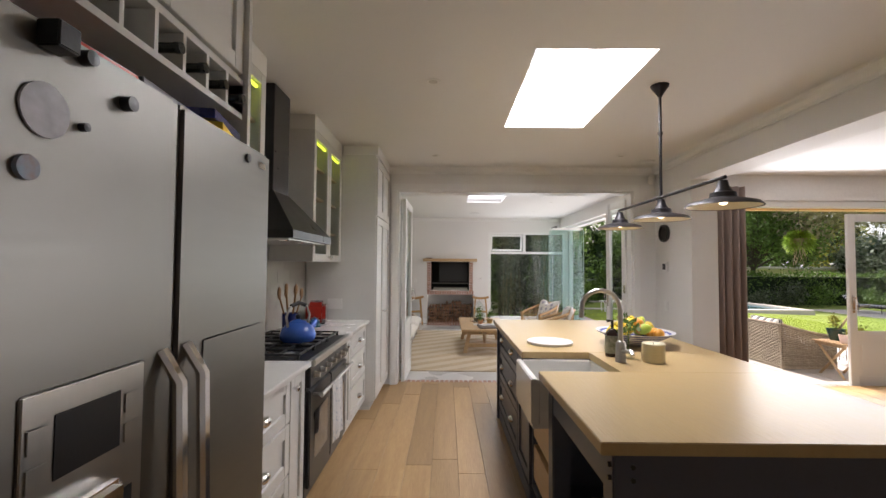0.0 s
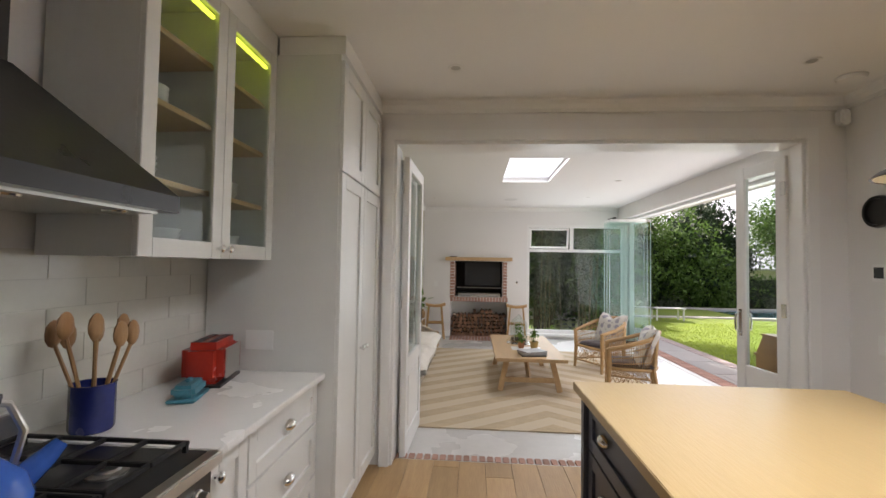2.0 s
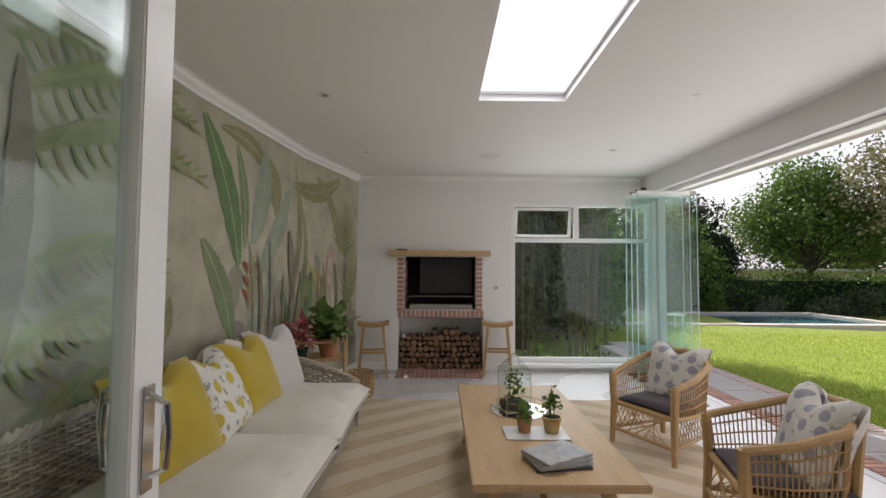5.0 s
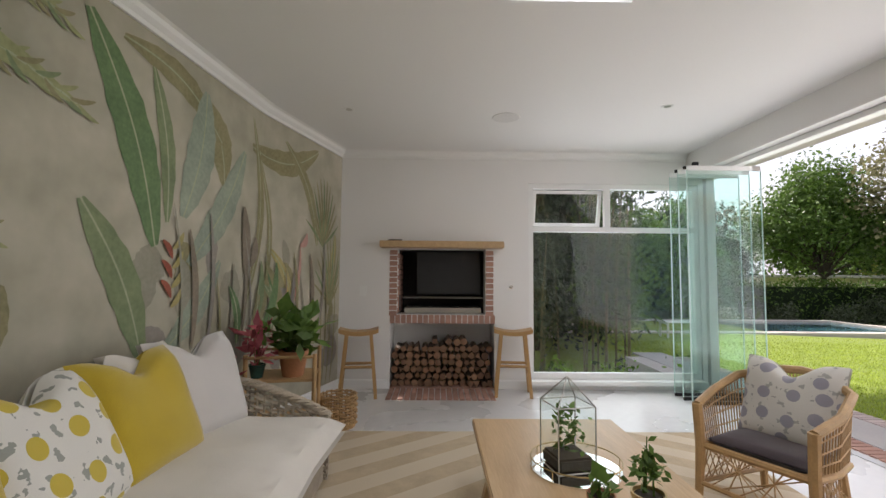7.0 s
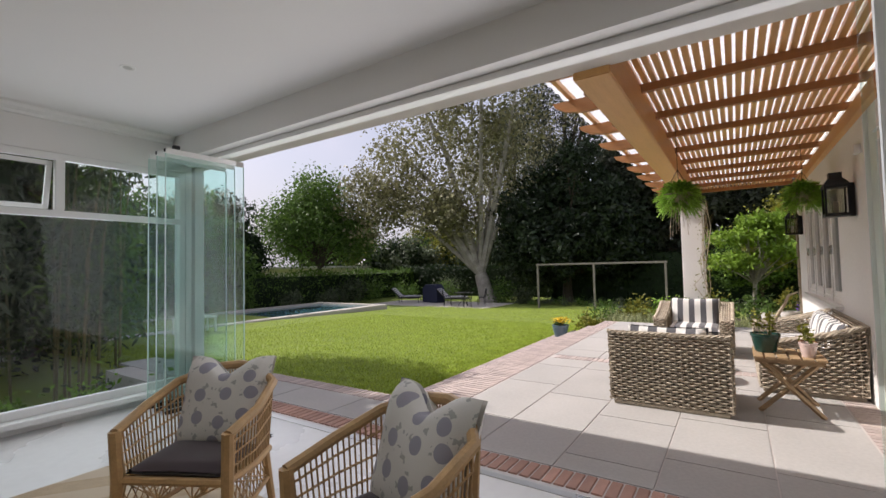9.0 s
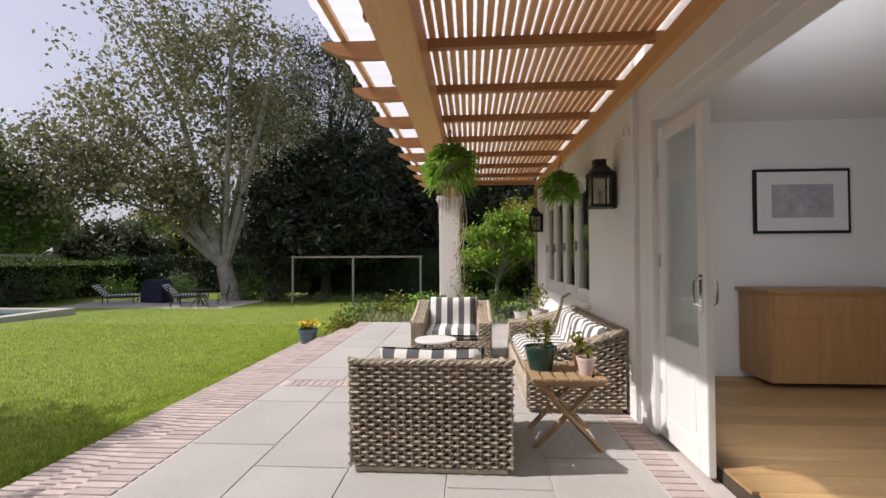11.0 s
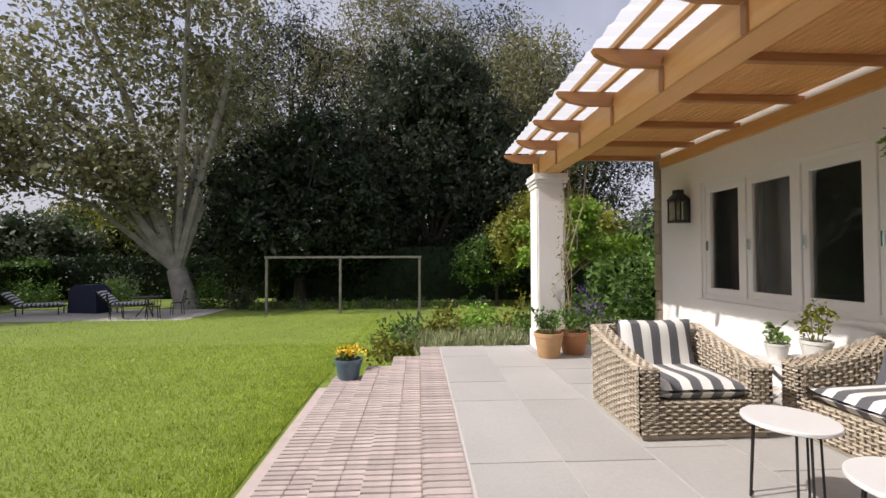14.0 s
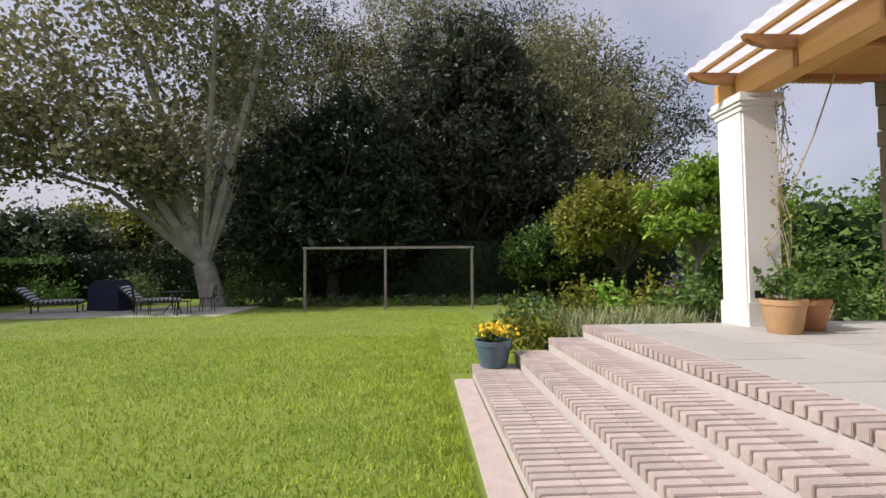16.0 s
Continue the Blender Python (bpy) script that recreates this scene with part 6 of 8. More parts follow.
def math_node(op, a, b=None, c=None):
    n_ = N.new("ShaderNodeMath")
    n_.operation = op
    for i_, v_ in enumerate((a, b, c)):
        if v_ is None:
            continue
        if isinstance(v_, (int, float)):
            n_.inputs[i_].default_value = v_
        else:
            L.new(v_, n_.inputs[i_])
    return n_.outputs[0]


pp = math_node("PINGPONG", math_node("ADD", sp.outputs[0], 8.9), 1.75)
band = math_node("FRACT", math_node("MULTIPLY", math_node("ADD", math_node("MULTIPLY", pp, 0.75), sp.outputs[1]), 1 / 0.40))
sel = math_node("GREATER_THAN", band, 0.5)
mx = N.new("ShaderNodeMix")
mx.data_type = "RGBA"
mx.inputs[7].default_value = (0.60, 0.51, 0.375, 1)
L.new(src, mx.inputs[6])
L.new(sel, mx.inputs[0])
L.new(mx.outputs[2], bs.inputs["Base Color"])
solid("rug", bx(-0.55, 3.08, 6.8, 10.75, LOUNGE, LOUNGE + 0.012, 0.004), M_RUG, "large jute rug with cream and straw zigzag bands", "rug")
RUG = LOUNGE + 0.012

# coffee table and what stands on it
t = thing("wooden_coffee_table", "long oak coffee table on trestle legs", "table", (1.515, 8.83, RUG))
part("tabletop", bx(-0.425, 0.425, -0.9, 0.9, 0.385, 0.425, 0.006), M_OAKX, t)
for a in (-1, 1):
    for b in (-1, 1):
        part("leg", sweep(B(), [(a * 0.36, b * 0.72, 0), (a * 0.27, b * 0.66, 0.39)], 0.045, 4), M_OAKX, t)
    part("rail", bx(-0.3, 0.3, a * 0.69 - 0.02, a * 0.69 + 0.02, 0.1, 0.16, 0.004), M_OAKX, t)
    part("brace", sweep(B(), [(0, a * 0.66, 0.14), (0, a * 0.15, 0.38)], 0.03, 4), M_OAKX, t)
TOP = RUG + 0.425
M_MIRROR = mat("mirror_tray", (0.85, 0.86, 0.86), 0.03, 1.0, 0.005, 2, 20, 0.0)
M_BRASS = mat("aged_brass", (0.45, 0.33, 0.14), 0.35, 1.0, 0.1, 6, 60, 0.05)
t = thing("mirror_tray", "round mirrored tray with a thin brass rail", "tray", (1.50, 9.02, TOP))
part("mirror", lathe(B(), [(0, 0), (0.2, 0), (0.2, 0.008), (0, 0.009)], 32), M_MIRROR, t)
part("rail", sweep(B(), [(0.2 * math.cos(k * 0.2618), 0.2 * math.sin(k * 0.2618), 0.05) for k in range(24)], 0.003, 6, True), M_BRASS, t)
for k in range(8):
    part("rail_post", cyl(B(), (0.2 * math.cos(k * 0.785), 0.2 * math.sin(k * 0.785), 0.0), (0.2 * math.cos(k * 0.785), 0.2 * math.sin(k * 0.785), 0.05), 0.002, n=5), M_BRASS, t)
t = thing("glass_terrarium", "house-shaped glass terrarium with small plants", "terrarium", (1.47, 9.04, TOP + 0.009), 12)
bm = B()
e = [(-0.09, -0.09), (0.09, -0.09), (0.09, 0.09), (-0.09, 0.09)]
for i in range(4):
    a, b = e[i], e[(i + 1) % 4]
    for z in (0.0, 0.28):
        sweep(bm, [(*a, z), (*b, z)], 0.003, 4)
    sweep(bm, [(*a, 0), (*a, 0.28)], 0.003, 4)
    sweep(bm, [(*a, 0.28), (0, 0, 0.40)], 0.003, 4)
part("frame", bm, M_STEEL, t)
bm = B()
for i in range(4):
    a, b = e[i], e[(i + 1) % 4]
    bm.faces.new([bm.verts.new(p) for p in ((*a, 0), (*b, 0), (*b, 0.28), (*a, 0.28))])
    bm.faces.new([bm.verts.new(p) for p in ((*a, 0.28), (*b, 0.28), (0, 0, 0.40))])
part("panes", bm, M_GLASS, t)
part("soil", bx(-0.085, 0.085, -0.085, 0.085, 0.002, 0.06, 0.01), M_EARTH, t)
rng = np.random.default_rng(33)
c = new("plant", leaf_mesh("plant", np.column_stack([rng.normal(0, .035, 130), rng.normal(0, .035, 130), 0.07 + rng.random(130) * 0.2]), 0.035, M_LEAF, 33, 0.5, 0.4))
c.parent = t
pot_plant("ochre_pot", "small ochre glazed pot with an upright succulent", (1.63, 8.60, TOP), 0.06, 0.10, M_BRASS, M_LEAF, (0.03, 0.2), 110, 0.035, 41)
pot_plant("striped_pot", "small banded pot with broad leaves", (1.46, 8.60, TOP), 0.05, 0.095, M_TERRA, M_LEAF, (0.05, 0.05), 24, 0.055, 42, "foliage", 0.7)
solid("tray", bx(1.33, 1.72, 8.47, 8.70, TOP - 0.0, TOP + 0.006, 0.003), M_MARB, "patterned black and white small tray", "tray")
M_PAGES = mat("magazine_paper", (0.60, 0.58, 0.55), 0.4, 0, 0.2, 14, 60, 0.02, colour2=(0.25, 0.27, 0.30))
M_BOOKD = mat("dark_book_cover", (0.05, 0.05, 0.06), 0.4, 0, 0.2, 8, 60, 0.02)
for k in range(4):
    ob = solid("magazine", bx(-0.15, 0.15, -0.11, 0.11, 0, 0.014, 0.002), M_BOOKD if k == 0 else M_PAGES, "glossy magazine in a pile on the coffee table", "magazine", "", "pile of magazines")
    ob.matrix_world = pose(1.55, 8.18, TOP + 0.0145 * k, 0, 0, 8 + 7 * k)

# rattan armchairs
M_CANEY = mat("golden_rattan", (0.46, 0.29, 0.13), 0.5, 0, 0.2, 12, 90, 0.15, per=0.12)
M_PLUM = mat("dark_plum_fabric", (0.045, 0.03, 0.035), 0.9, 0, 0.15, 8, 180, 0.2, sheen=0.3)


def floral(name, ground, bloom, stem, freq=9.0):
    """Printed linen: round blooms with sprigs."""
    m = mat(name, ground, 0.9, 0, 0.04, 6, 220, 0.15, sheen=0.2)
    N_, L_ = m.node_tree.nodes, m.node_tree.links
    bs_ = N_["Principled BSDF"]
    src_ = bs_.inputs["Base Color"].links[0].from_socket
    tc_ = N_.new("ShaderNodeTexCoord")
    vo = N_.new("ShaderNodeTexVoronoi")
    vo.voronoi_dimensions = "2D"
    vo.inputs["Scale"].default_value = freq
    vo.inputs["Randomness"].default_value = 0.45
    L_.new(tc_.outputs["Object"], vo.inputs["Vector"])
    lt = N_.new("ShaderNodeMath")
    lt.operation = "LESS_THAN"
    lt.inputs[1].default_value = 0.27
    L_.new(vo.outputs["Distance"], lt.inputs[0])
    ns = N_.new("ShaderNodeTexNoise")
    ns.inputs["Scale"].default_value = freq * 3.2
    L_.new(tc_.outputs["Object"], ns.inputs["Vector"])
    gt = N_.new("ShaderNodeMath")
    gt.operation = "GREATER_THAN"
    gt.inputs[1].default_value = 0.62
    L_.new(ns.outputs[0], gt.inputs[0])
    m1_, m2_ = N_.new("ShaderNodeMix"), N_.new("ShaderNodeMix")
    m1_.data_type = m2_.data_type = "RGBA"
    m1_.inputs[7].default_value = (*stem, 1)
    m2_.inputs[7].default_value = (*bloom, 1)
    L_.new(src_, m1_.inputs[6])
    L_.new(gt.outputs[0], m1_.inputs[0])
    L_.new(m1_.outputs[2], m2_.inputs[6])
    L_.new(lt.outputs[0], m2_.inputs[0])
    L_.new(m2_.outputs[2], bs_.inputs["Base Color"])
    return m


M_FLG = floral("grey_floral_linen", (0.62, 0.60, 0.55), (0.30, 0.29, 0.33), (0.36, 0.36, 0.33), 8.0)
M_FLY = floral("yellow_floral_linen", (0.68, 0.66, 0.60), (0.52, 0.40, 0.05), (0.30, 0.31, 0.27), 7.0)
M_YEL = mat("mustard_velvet", (0.46, 0.33, 0.012), 0.85, 0, 0.12, 5, 200, 0.15, sheen=0.5)
M_GREYF = mat("pale_grey_linen", (0.56, 0.53, 0.50), 0.9, 0, 0.06, 5, 220, 0.2, sheen=0.2)
M_CREAMF = mat("cream_linen", (0.66, 0.62, 0.55), 0.9, 0, 0.06, 4, 220, 0.2, sheen=0.2)


def scatter_cushion(name, label, m, material, size=0.52, thick=0.17, seed=1):
    bm = cushion(size, size, thick, seed, 0.75)
    # a karate-chop dent in the upper edge
    for v in bm.verts:
        f = max(0, v.co.y / (size / 2)) ** 2
        v.co.y -= 0.11 * f * math.exp(-(v.co.x / (size * 0.17)) ** 2) * size / 0.52
        v.co.z -= 0.02 * f
    ob = solid(name, bm, material, label, "cushion", "", "", True)
    ob.matrix_world = m
    return ob


def rattan_chair(x, y, rz, label):
    t = thing("rattan_armchair", label, "armchair", (x, y, LOUNGE), rz, "rattan armchairs")
    arc = [(0.28, -0.30, 0.60), (0.05, -0.33, 0.66), (-0.18, -0.30, 0.74), (-0.31, -0.14, 0.80), (-0.34, 0, 0.81), (-0.31, 0.14, 0.80), (-0.18, 0.30, 0.74), (0.05, 0.33, 0.66), (0.28, 0.30, 0.60)]
    part("top_rail", sweep(B(), arc, 0.026, 8), M_CANEY, t, "", True)
    low = [(px_ * 0.92, py_ * 0.92, 0.36) for px_, py_, _ in arc]
    part("seat_rail", sweep(B(), low, 0.02, 8), M_CANEY, t, "", True)
    part("front_rail", sweep(B(), [low[0], low[-1]], 0.022, 8), M_CANEY, t)
    for k, (a, b) in enumerate(((0.27, -0.29), (0.27, 0.29))):
        part("leg", sweep(B(), [(a + 0.02, b * 1.03, 0.0), (a, b, 0.36), (a + 0.01, b * 1.03, 0.61)], [0.022, 0.03, 0.03], 8), M_CANEY, t, "", True)
    for b in (-0.2, 0.2):
        part("leg", sweep(B(), [(-0.31, b * 1.1, 0), (-0.25, b, 0.36), (-0.29, b, 0.76)], [0.022, 0.028, 0.024], 8), M_CANEY, t, "", True)
    for sg in (-1, 1):
        part("side_stretcher", sweep(B(), [(0.28, sg * 0.30, 0.14), (-0.30, sg * 0.21, 0.14)], 0.015, 6), M_CANEY, t)
    part("front_stretcher", sweep(B(), [(0.285, -0.3, 0.14), (0.285, 0.3, 0.14)], 0.015, 6), M_CANEY, t)
    def lerp_rail(rail, u):
        f = u * (len(rail) - 1)
        i = min(int(f), len(rail) - 2)
        return Vector(rail[i]).lerp(Vector(rail[i + 1]), f - i)
    bm = B()
    for k in range(70):
        u = k / 69
        a, b = lerp_rail(low, u), lerp_rail(arc, u)
        sweep(bm, [a, b], 0.0045, 4)
    for v in (0.25, 0.5, 0.75):
        sweep(bm, [lerp_rail(low, k / 24).lerp(lerp_rail(arc, k / 24), v) * 1.0 for k in range(25)], 0.006, 4)
    tagged(part("cane_back", bm, M_CANEY, t), "", "", "", "stuff")
    bm = B()
    for sg in (-1, 1):
        for k in range(12):
            u = k / 11
            p0 = Vector((0.28, sg * 0.30, 0.14)).lerp(Vector((-0.30, sg * 0.21, 0.14)), u)
            p1 = Vector((0.27, sg * 0.28, 0.35)).lerp(Vector((-0.26, sg * 0.2, 0.35)), (u + 0.18) % 1)
            p2 = Vector((0.27, sg * 0.28, 0.35)).lerp(Vector((-0.26, sg * 0.2, 0.35)), (u - 0.18) % 1)
            sweep(bm, [p0, p1], 0.004, 4)
            sweep(bm, [p0, p2], 0.004, 4)
    for k in range(12):
        sweep(bm, [(0.285, -0.28 + 0.05 * k, 0.14), (0.262, -0.25 + 0.05 * ((k * 5) % 11), 0.35)], 0.004, 4)
    tagged(part("cane_apron", bm, M_CANEY, t), "", "", "", "stuff")
    bm = B()
    prism(bm, [(px_ * 0.9, py_ * 0.9) for px_, py_, _ in low], "z", 0.335, 0.36)
    part("seat", bm, M_CANEY, t)
    part("seat_cushion", cushion(0.52, 0.52, 0.08, 4), M_PLUM, t, "dark plum seat pad", True).matrix_local = pose(0.0, 0, 0.36)
    scatter_cushion("scatter_cushion", "grey floral linen cushion with pointed corners", pose(x, y, LOUNGE, 0, 0, rz) @ pose(-0.18, 0.0, 0.585, 0, 0, 90) @ pose(0, 0, 0, 72, 0, 0) @ pose(0, 0, -0.08), M_FLG, 0.50, 0.18, int(x * 10))
    t.scale = (0.94, 0.94, 0.94)
    return t


rattan_chair(2.76, 9.47, 208, "golden rattan armchair with a plum seat pad beyond the table")
rattan_chair(2.75, 8.22, 165, "golden rattan armchair with woven cane back beside the table")

# wicker daybed under the mural
t = thing("wicker_daybed", "low wicker sofa with tufted cream seat under the mural", "sofa", (-0.22, 8.55, RUG), 0)
bm = B()
weave(bm, lambda u, v: ((-0.52 - 0.06 * v, -1.2 + 2.4 * u, 0.05 + 0.68 * v), (1, 0, 0)), 2.4, 0.68)
part("back_panel", bm, M_WICK, t, "", True)
bm = B()
braid(bm, [(-0.58, -1.2, 0.74), (-0.58, 1.2, 0.74)], 0.03)
part("rim", bm, M_WICK, t, "", True)
for sg in (-1, 1):
    bm = B()
    weave(bm, lambda u, v: ((-0.52 + 0.95 * u, sg * (1.2 + 0.05 * v), 0.05 + (0.62 - 0.25 * u * u) * v), (0, sg, 0)), 0.95, 0.5)
    braid(bm, [(-0.52 + 0.95 * k / 6, sg * 1.25, 0.67 - 0.25 * (k / 6) ** 2) for k in range(7)])
    part("arm", bm, M_WICK, t, "", True)
part("deck", bx(-0.5, 0.42, -1.17, 1.17, 0.05, 0.24, 0.02), M_WICK, t)
for yy in (-0.59, 0.59):
    bm = cushion(1.04, 1.22, 0.25, 5, 0.5)
    for v in bm.verts:
        d = min(math.hypot(v.co.x - a, v.co.y - b) for a in (-0.25, 0.1, 0.36) for b in (-0.35, 0, 0.35))
        v.co.z -= 0.035 * math.exp(-(d / 0.06) ** 2) * (1 if v.co.z > 0.1 else 0)
    part("seat_cushion", bm, M_CREAMF, t, "tufted cream seat cushion", True).matrix_local = pose(0.02, yy, 0.235)
SEAT = RUG + 0.46
for nm, lb, y, m, s, sd, lean_, turn in (
    ("scatter_cushion", "mustard yellow velvet cushion on the sofa", 8.02, M_YEL, 0.56, 1, 66, -8),
    ("scatter_cushion", "white cushion printed with yellow flowers", 8.48, M_FLY, 0.55, 2, 62, 6),
    ("scatter_cushion", "mustard yellow velvet cushion with a dented top", 8.96, M_YEL, 0.55, 3, 66, -4),
    ("scatter_cushion", "pale grey linen cushion at the sofa end", 9.42, M_GREYF, 0.56, 4, 70, -14),
    ("scatter_cushion", "pale linen cushion behind the yellow one", 9.2, M_CREAMF, 0.5, 5, 76, 4)):
    ob = scatter_cushion(nm, lb, pose(-0.42 if sd != 5 else -0.56, y, SEAT + 0.22, 0, 0, 90 + turn) @ pose(0, 0, 0, lean_, 0, 0) @ pose(0, 0, -0.08), m, s, 0.19, sd)

# rattan side table with plants by the corner
t = thing("rattan_side_table", "golden rattan side table with two shelves", "table", (-0.30, 10.45, LOUNGE), 10)
for a in (-1, 1):
    for b in (-1, 1):
        part("leg", cyl(B(), (a * 0.24, b * 0.2, 0), (a * 0.24, b * 0.2, 0.72), 0.016, n=8), M_CANEY, t)
for z in (0.2, 0.52):
    part("shelf", bx(-0.24, 0.24, -0.2, 0.2, z, z + 0.02, 0.004), M_CANEY, t)
for b in (-1, 1):
    part("rail", cyl(B(), (-0.24, b * 0.2, 0.70), (0.24, b * 0.2, 0.70), 0.012, n=8), M_CANEY, t)
pot_plant("peace_lily", "terracotta pot with broad glossy green leaves", (-0.22, 10.4, LOUNGE + 0.54), 0.11, 0.19, M_TERRA, M_LEAF, (0.22, 0.26), 170, 0.13, 51, "foliage", 0.55)
M_BROM = leafy("pink_bromeliad", (0.50, 0.08, 0.12), (0.62, 0.20, 0.22))
pot_plant("bromeliad", "pink bromeliad flower in a small pot", (-0.46, 10.32, LOUNGE + 0.54), 0.06, 0.1, M_GREENGL, M_BROM, (0.08, 0.24), 90, 0.11, 52, "flower", 0.3)
t = thing("wicker_basket", "round wicker basket on the floor", "basket", (0.02, 10.9, LOUNGE))
bm = B()
weave(bm, lambda u, v: ((0.15 * math.cos(6.283 * u), 0.15 * math.sin(6.283 * u), 0.02 + 0.26 * v), (math.cos(6.283 * u), math.sin(6.283 * u), 0)), 0.94, 0.26)
part("side", bm, M_CANEY, t, "", True)
part("base", lathe(B(), [(0, 0), (0.15, 0), (0.15, 0.02), (0, 0.02)], 16), M_CANEY, t)

# ceiling fittings
M_BULB = glow("warm_lamp_glass", (1.0, 0.80, 0.52), 2.0)
M_GRILLE = mat("white_speaker_grille", (0.70, 0.70, 0.69), 0.7, 0, 0.04, 20, 400, 0.2)


def downlight(x, y, z):
    t = thing("downlight", "small round recessed ceiling spotlight", "downlight", (x, y, z), 0, "recessed spotlights")
    part("ring", lathe(B(), [(0.028, 0.0), (0.045, -0.004), (0.05, -0.002), (0.05, 0.0), (0.028, 0.004)], 20), M_TRIM, t)
    part("reflector", lathe(B(), [(0, -0.002), (0.03, -0.002), (0.03, -0.001), (0, -0.001)], 16), M_STEEL, t)


for x, y in ((0.02, 9.2), (2.9, 9.16), (0.06, 10.88), (2.86, 10.71), (0.17, 7.42), (2.93, 7.41)):
    downlight(x, y, CEIL_L)
for x, y in ((0.73, 3.31), (0.69, 5.29), (2.75, 5.27), (0.7, 1.3)):
    downlight(x, y, CEIL_K)
for x, y in ((1.5, 11.03), (1.55, 7.02)):
    t = thing("ceiling_speaker", "round white ceiling speaker grille", "speaker", (x, y, CEIL_L), 0, "ceiling speakers")
    part("grille", lathe(B(), [(0, -0.006), (0.125, -0.005), (0.13, 0.0), (0, 0.0)], 32), M_GRILLE, t)
t = thing("smoke_detector", "flat round white smoke detector", "detector", (3.15, 5.5, CEIL_K))
part("disc", lathe(B(), [(0, -0.025), (0.07, -0.022), (0.08, -0.008), (0.08, 0), (0, 0)], 24), M_TRIM, t)
t = thing("alarm_sensor", "white motion alarm sensor in the corner", "sensor", (3.34, 5.83, 2.47))
part("body", bx(-0.035, 0.035, -0.06, 0.015, 0, 0.11, 0.015), M_TRIM, t)

# folding door leaves of the kitchen opening, swung into the garden room
bm = B()
box(bm, 0.14, 0.215, 5.832, 5.858, -0.02, 2.42, 0.004)
box(bm, 3.125, 3.20, 5.832, 5.858, -0.02, 2.42, 0.004)
box(bm, 0.14, 3.20, 5.830, 5.857, 2.385, 2.465, 0.004)
box(bm, 0.2, 0.235, 5.86, 6.1, -0.02, 2.40, 0.004)
box(bm, 3.105, 3.14, 5.86, 6.1, -0.02, 2.40, 0.004)
box(bm, 0.2, 3.14, 5.862, 6.098, 2.365, 2.402, 0.004)
solid("door_frame_kitchen", bm, M_TRIM, "white moulded frame round the folding doors", "door frame", "structure")
hg = ((0.02, 0.25), (0.02, 1.15), (0.02, 2.05))
glazed_leaf("door_3", "white glazed folding door leaf standing open", 0.78, 2.34, 0.66, M_TRIM, (0.285, 6.02, -0.03), 88.5, 0.73, "door", hg)
glazed_leaf("door_4", "second white glazed leaf folded behind the first", 0.78, 2.34, 0.66, M_TRIM, (0.225, 6.11, -0.03), 89.5, 0.73, "door", hg)
glazed_leaf("door_5", "white glazed door leaf opened into the garden room", 0.52, 2.34, 0.62, M_TRIM, (3.105, 6.0, -0.03), 96, 0.47, "door", hg)
glazed_leaf("door_2", "white glazed side door at the end of the folding glass", 0.50, 2.44, 0.66, M_TRIM, (4.01, 6.105, -0.06), 90, 0.45, "door", ((0.02, 0.3), (0.02, 1.9)))
# bureau
M_BUREAU = wood("honey_pine", (0.40, 0.23, 0.10), (0.28, 0.15, 0.06), 0.4, "z")
t = thing("writing_bureau", "honey pine slant-front writing bureau", "bureau", (3.40, 6.32, LOUNGE))
bm = B()
prism(bm, [(-0.2, 0.06), (0.19, 0.06), (0.19, 0.90), (0.10, 1.07), (-0.2, 1.07)], "x", -0.22, 0.22)
t.scale = (1, 1, 0.93)
part("body", bm, M_BUREAU, t)
part("top", bx(-0.23, 0.23, -0.205, 0.115, 1.07, 1.088, 0.005), M_BUREAU, t)
part("ledge", bx(-0.23, 0.23, 0.15, 0.215, 0.885, 0.905, 0.005), M_BUREAU, t)
fl = part("slant_front", bx(-0.20, 0.20, -0.085, 0.085, 0, 0.014, 0.004), M_BUREAU, t)
fl.matrix_local = pose(0, 0.148, 0.988, -62, 0, 0)
part("lock_plate", bx(-0.03, 0.03, -0.025, 0.025, 0.014, 0.018, 0.004), M_BLACKM, fl, "dark metal lock plate")
for x in (-0.18, 0.18):
    for y in (-0.17, 0.16):
        part("foot", bx(x - 0.03, x + 0.03, y - 0.03, y + 0.03, 0, 0.06, 0.006), M_BUREAU, t)
for k in range(3):
    d = part("drawer", bx(-0.20, 0.20, 0.19, 0.203, 0.1 + 0.26 * k, 0.34 + 0.26 * k, 0.004), M_BUREAU, t)
    for x in (-0.12, 0.12):
        part("knob", cyl(B(), (x, 0.203, 0.22 + 0.26 * k), (x, 0.23, 0.22 + 0.26 * k), 0.014, n=10), M_BLACKM, d)

# ================================================================ kitchen
t = tagged(empty("floor_boards"), "wide pale oak floorboards running to the folding doors", "floor", "", "structure")
rnd = random.Random(77)
x = -0.60
while x < 7.95:
    w = 0.19
    y = -2.98 + rnd.uniform(-1.6, 0)
    while y < 5.98:
        y2 = y + rnd.choice((1.5, 1.8, 2.2))
        a, b = max(y, -2.98), min(y2, 5.985)
        if b - a > 0.05:
            part("board", bx(x, x + w - 0.002, a, b - 0.002, -0.022, 0.0, 0.0015), M_OAK, t)
        y = y2
    x += w


def knob(parent, x, y, z, nx=1):
    k = part("knob", lathe(B(), [(0, 0), (0.008, 0), (0.007, 0.012), (0.016, 0.022), (0.017, 0.03), (0.01, 0.036), (0, 0.037)], 12), M_CHROME, parent, "", True)
    k.matrix_local = pose(x, y, z, 0, 90 * nx, 0)


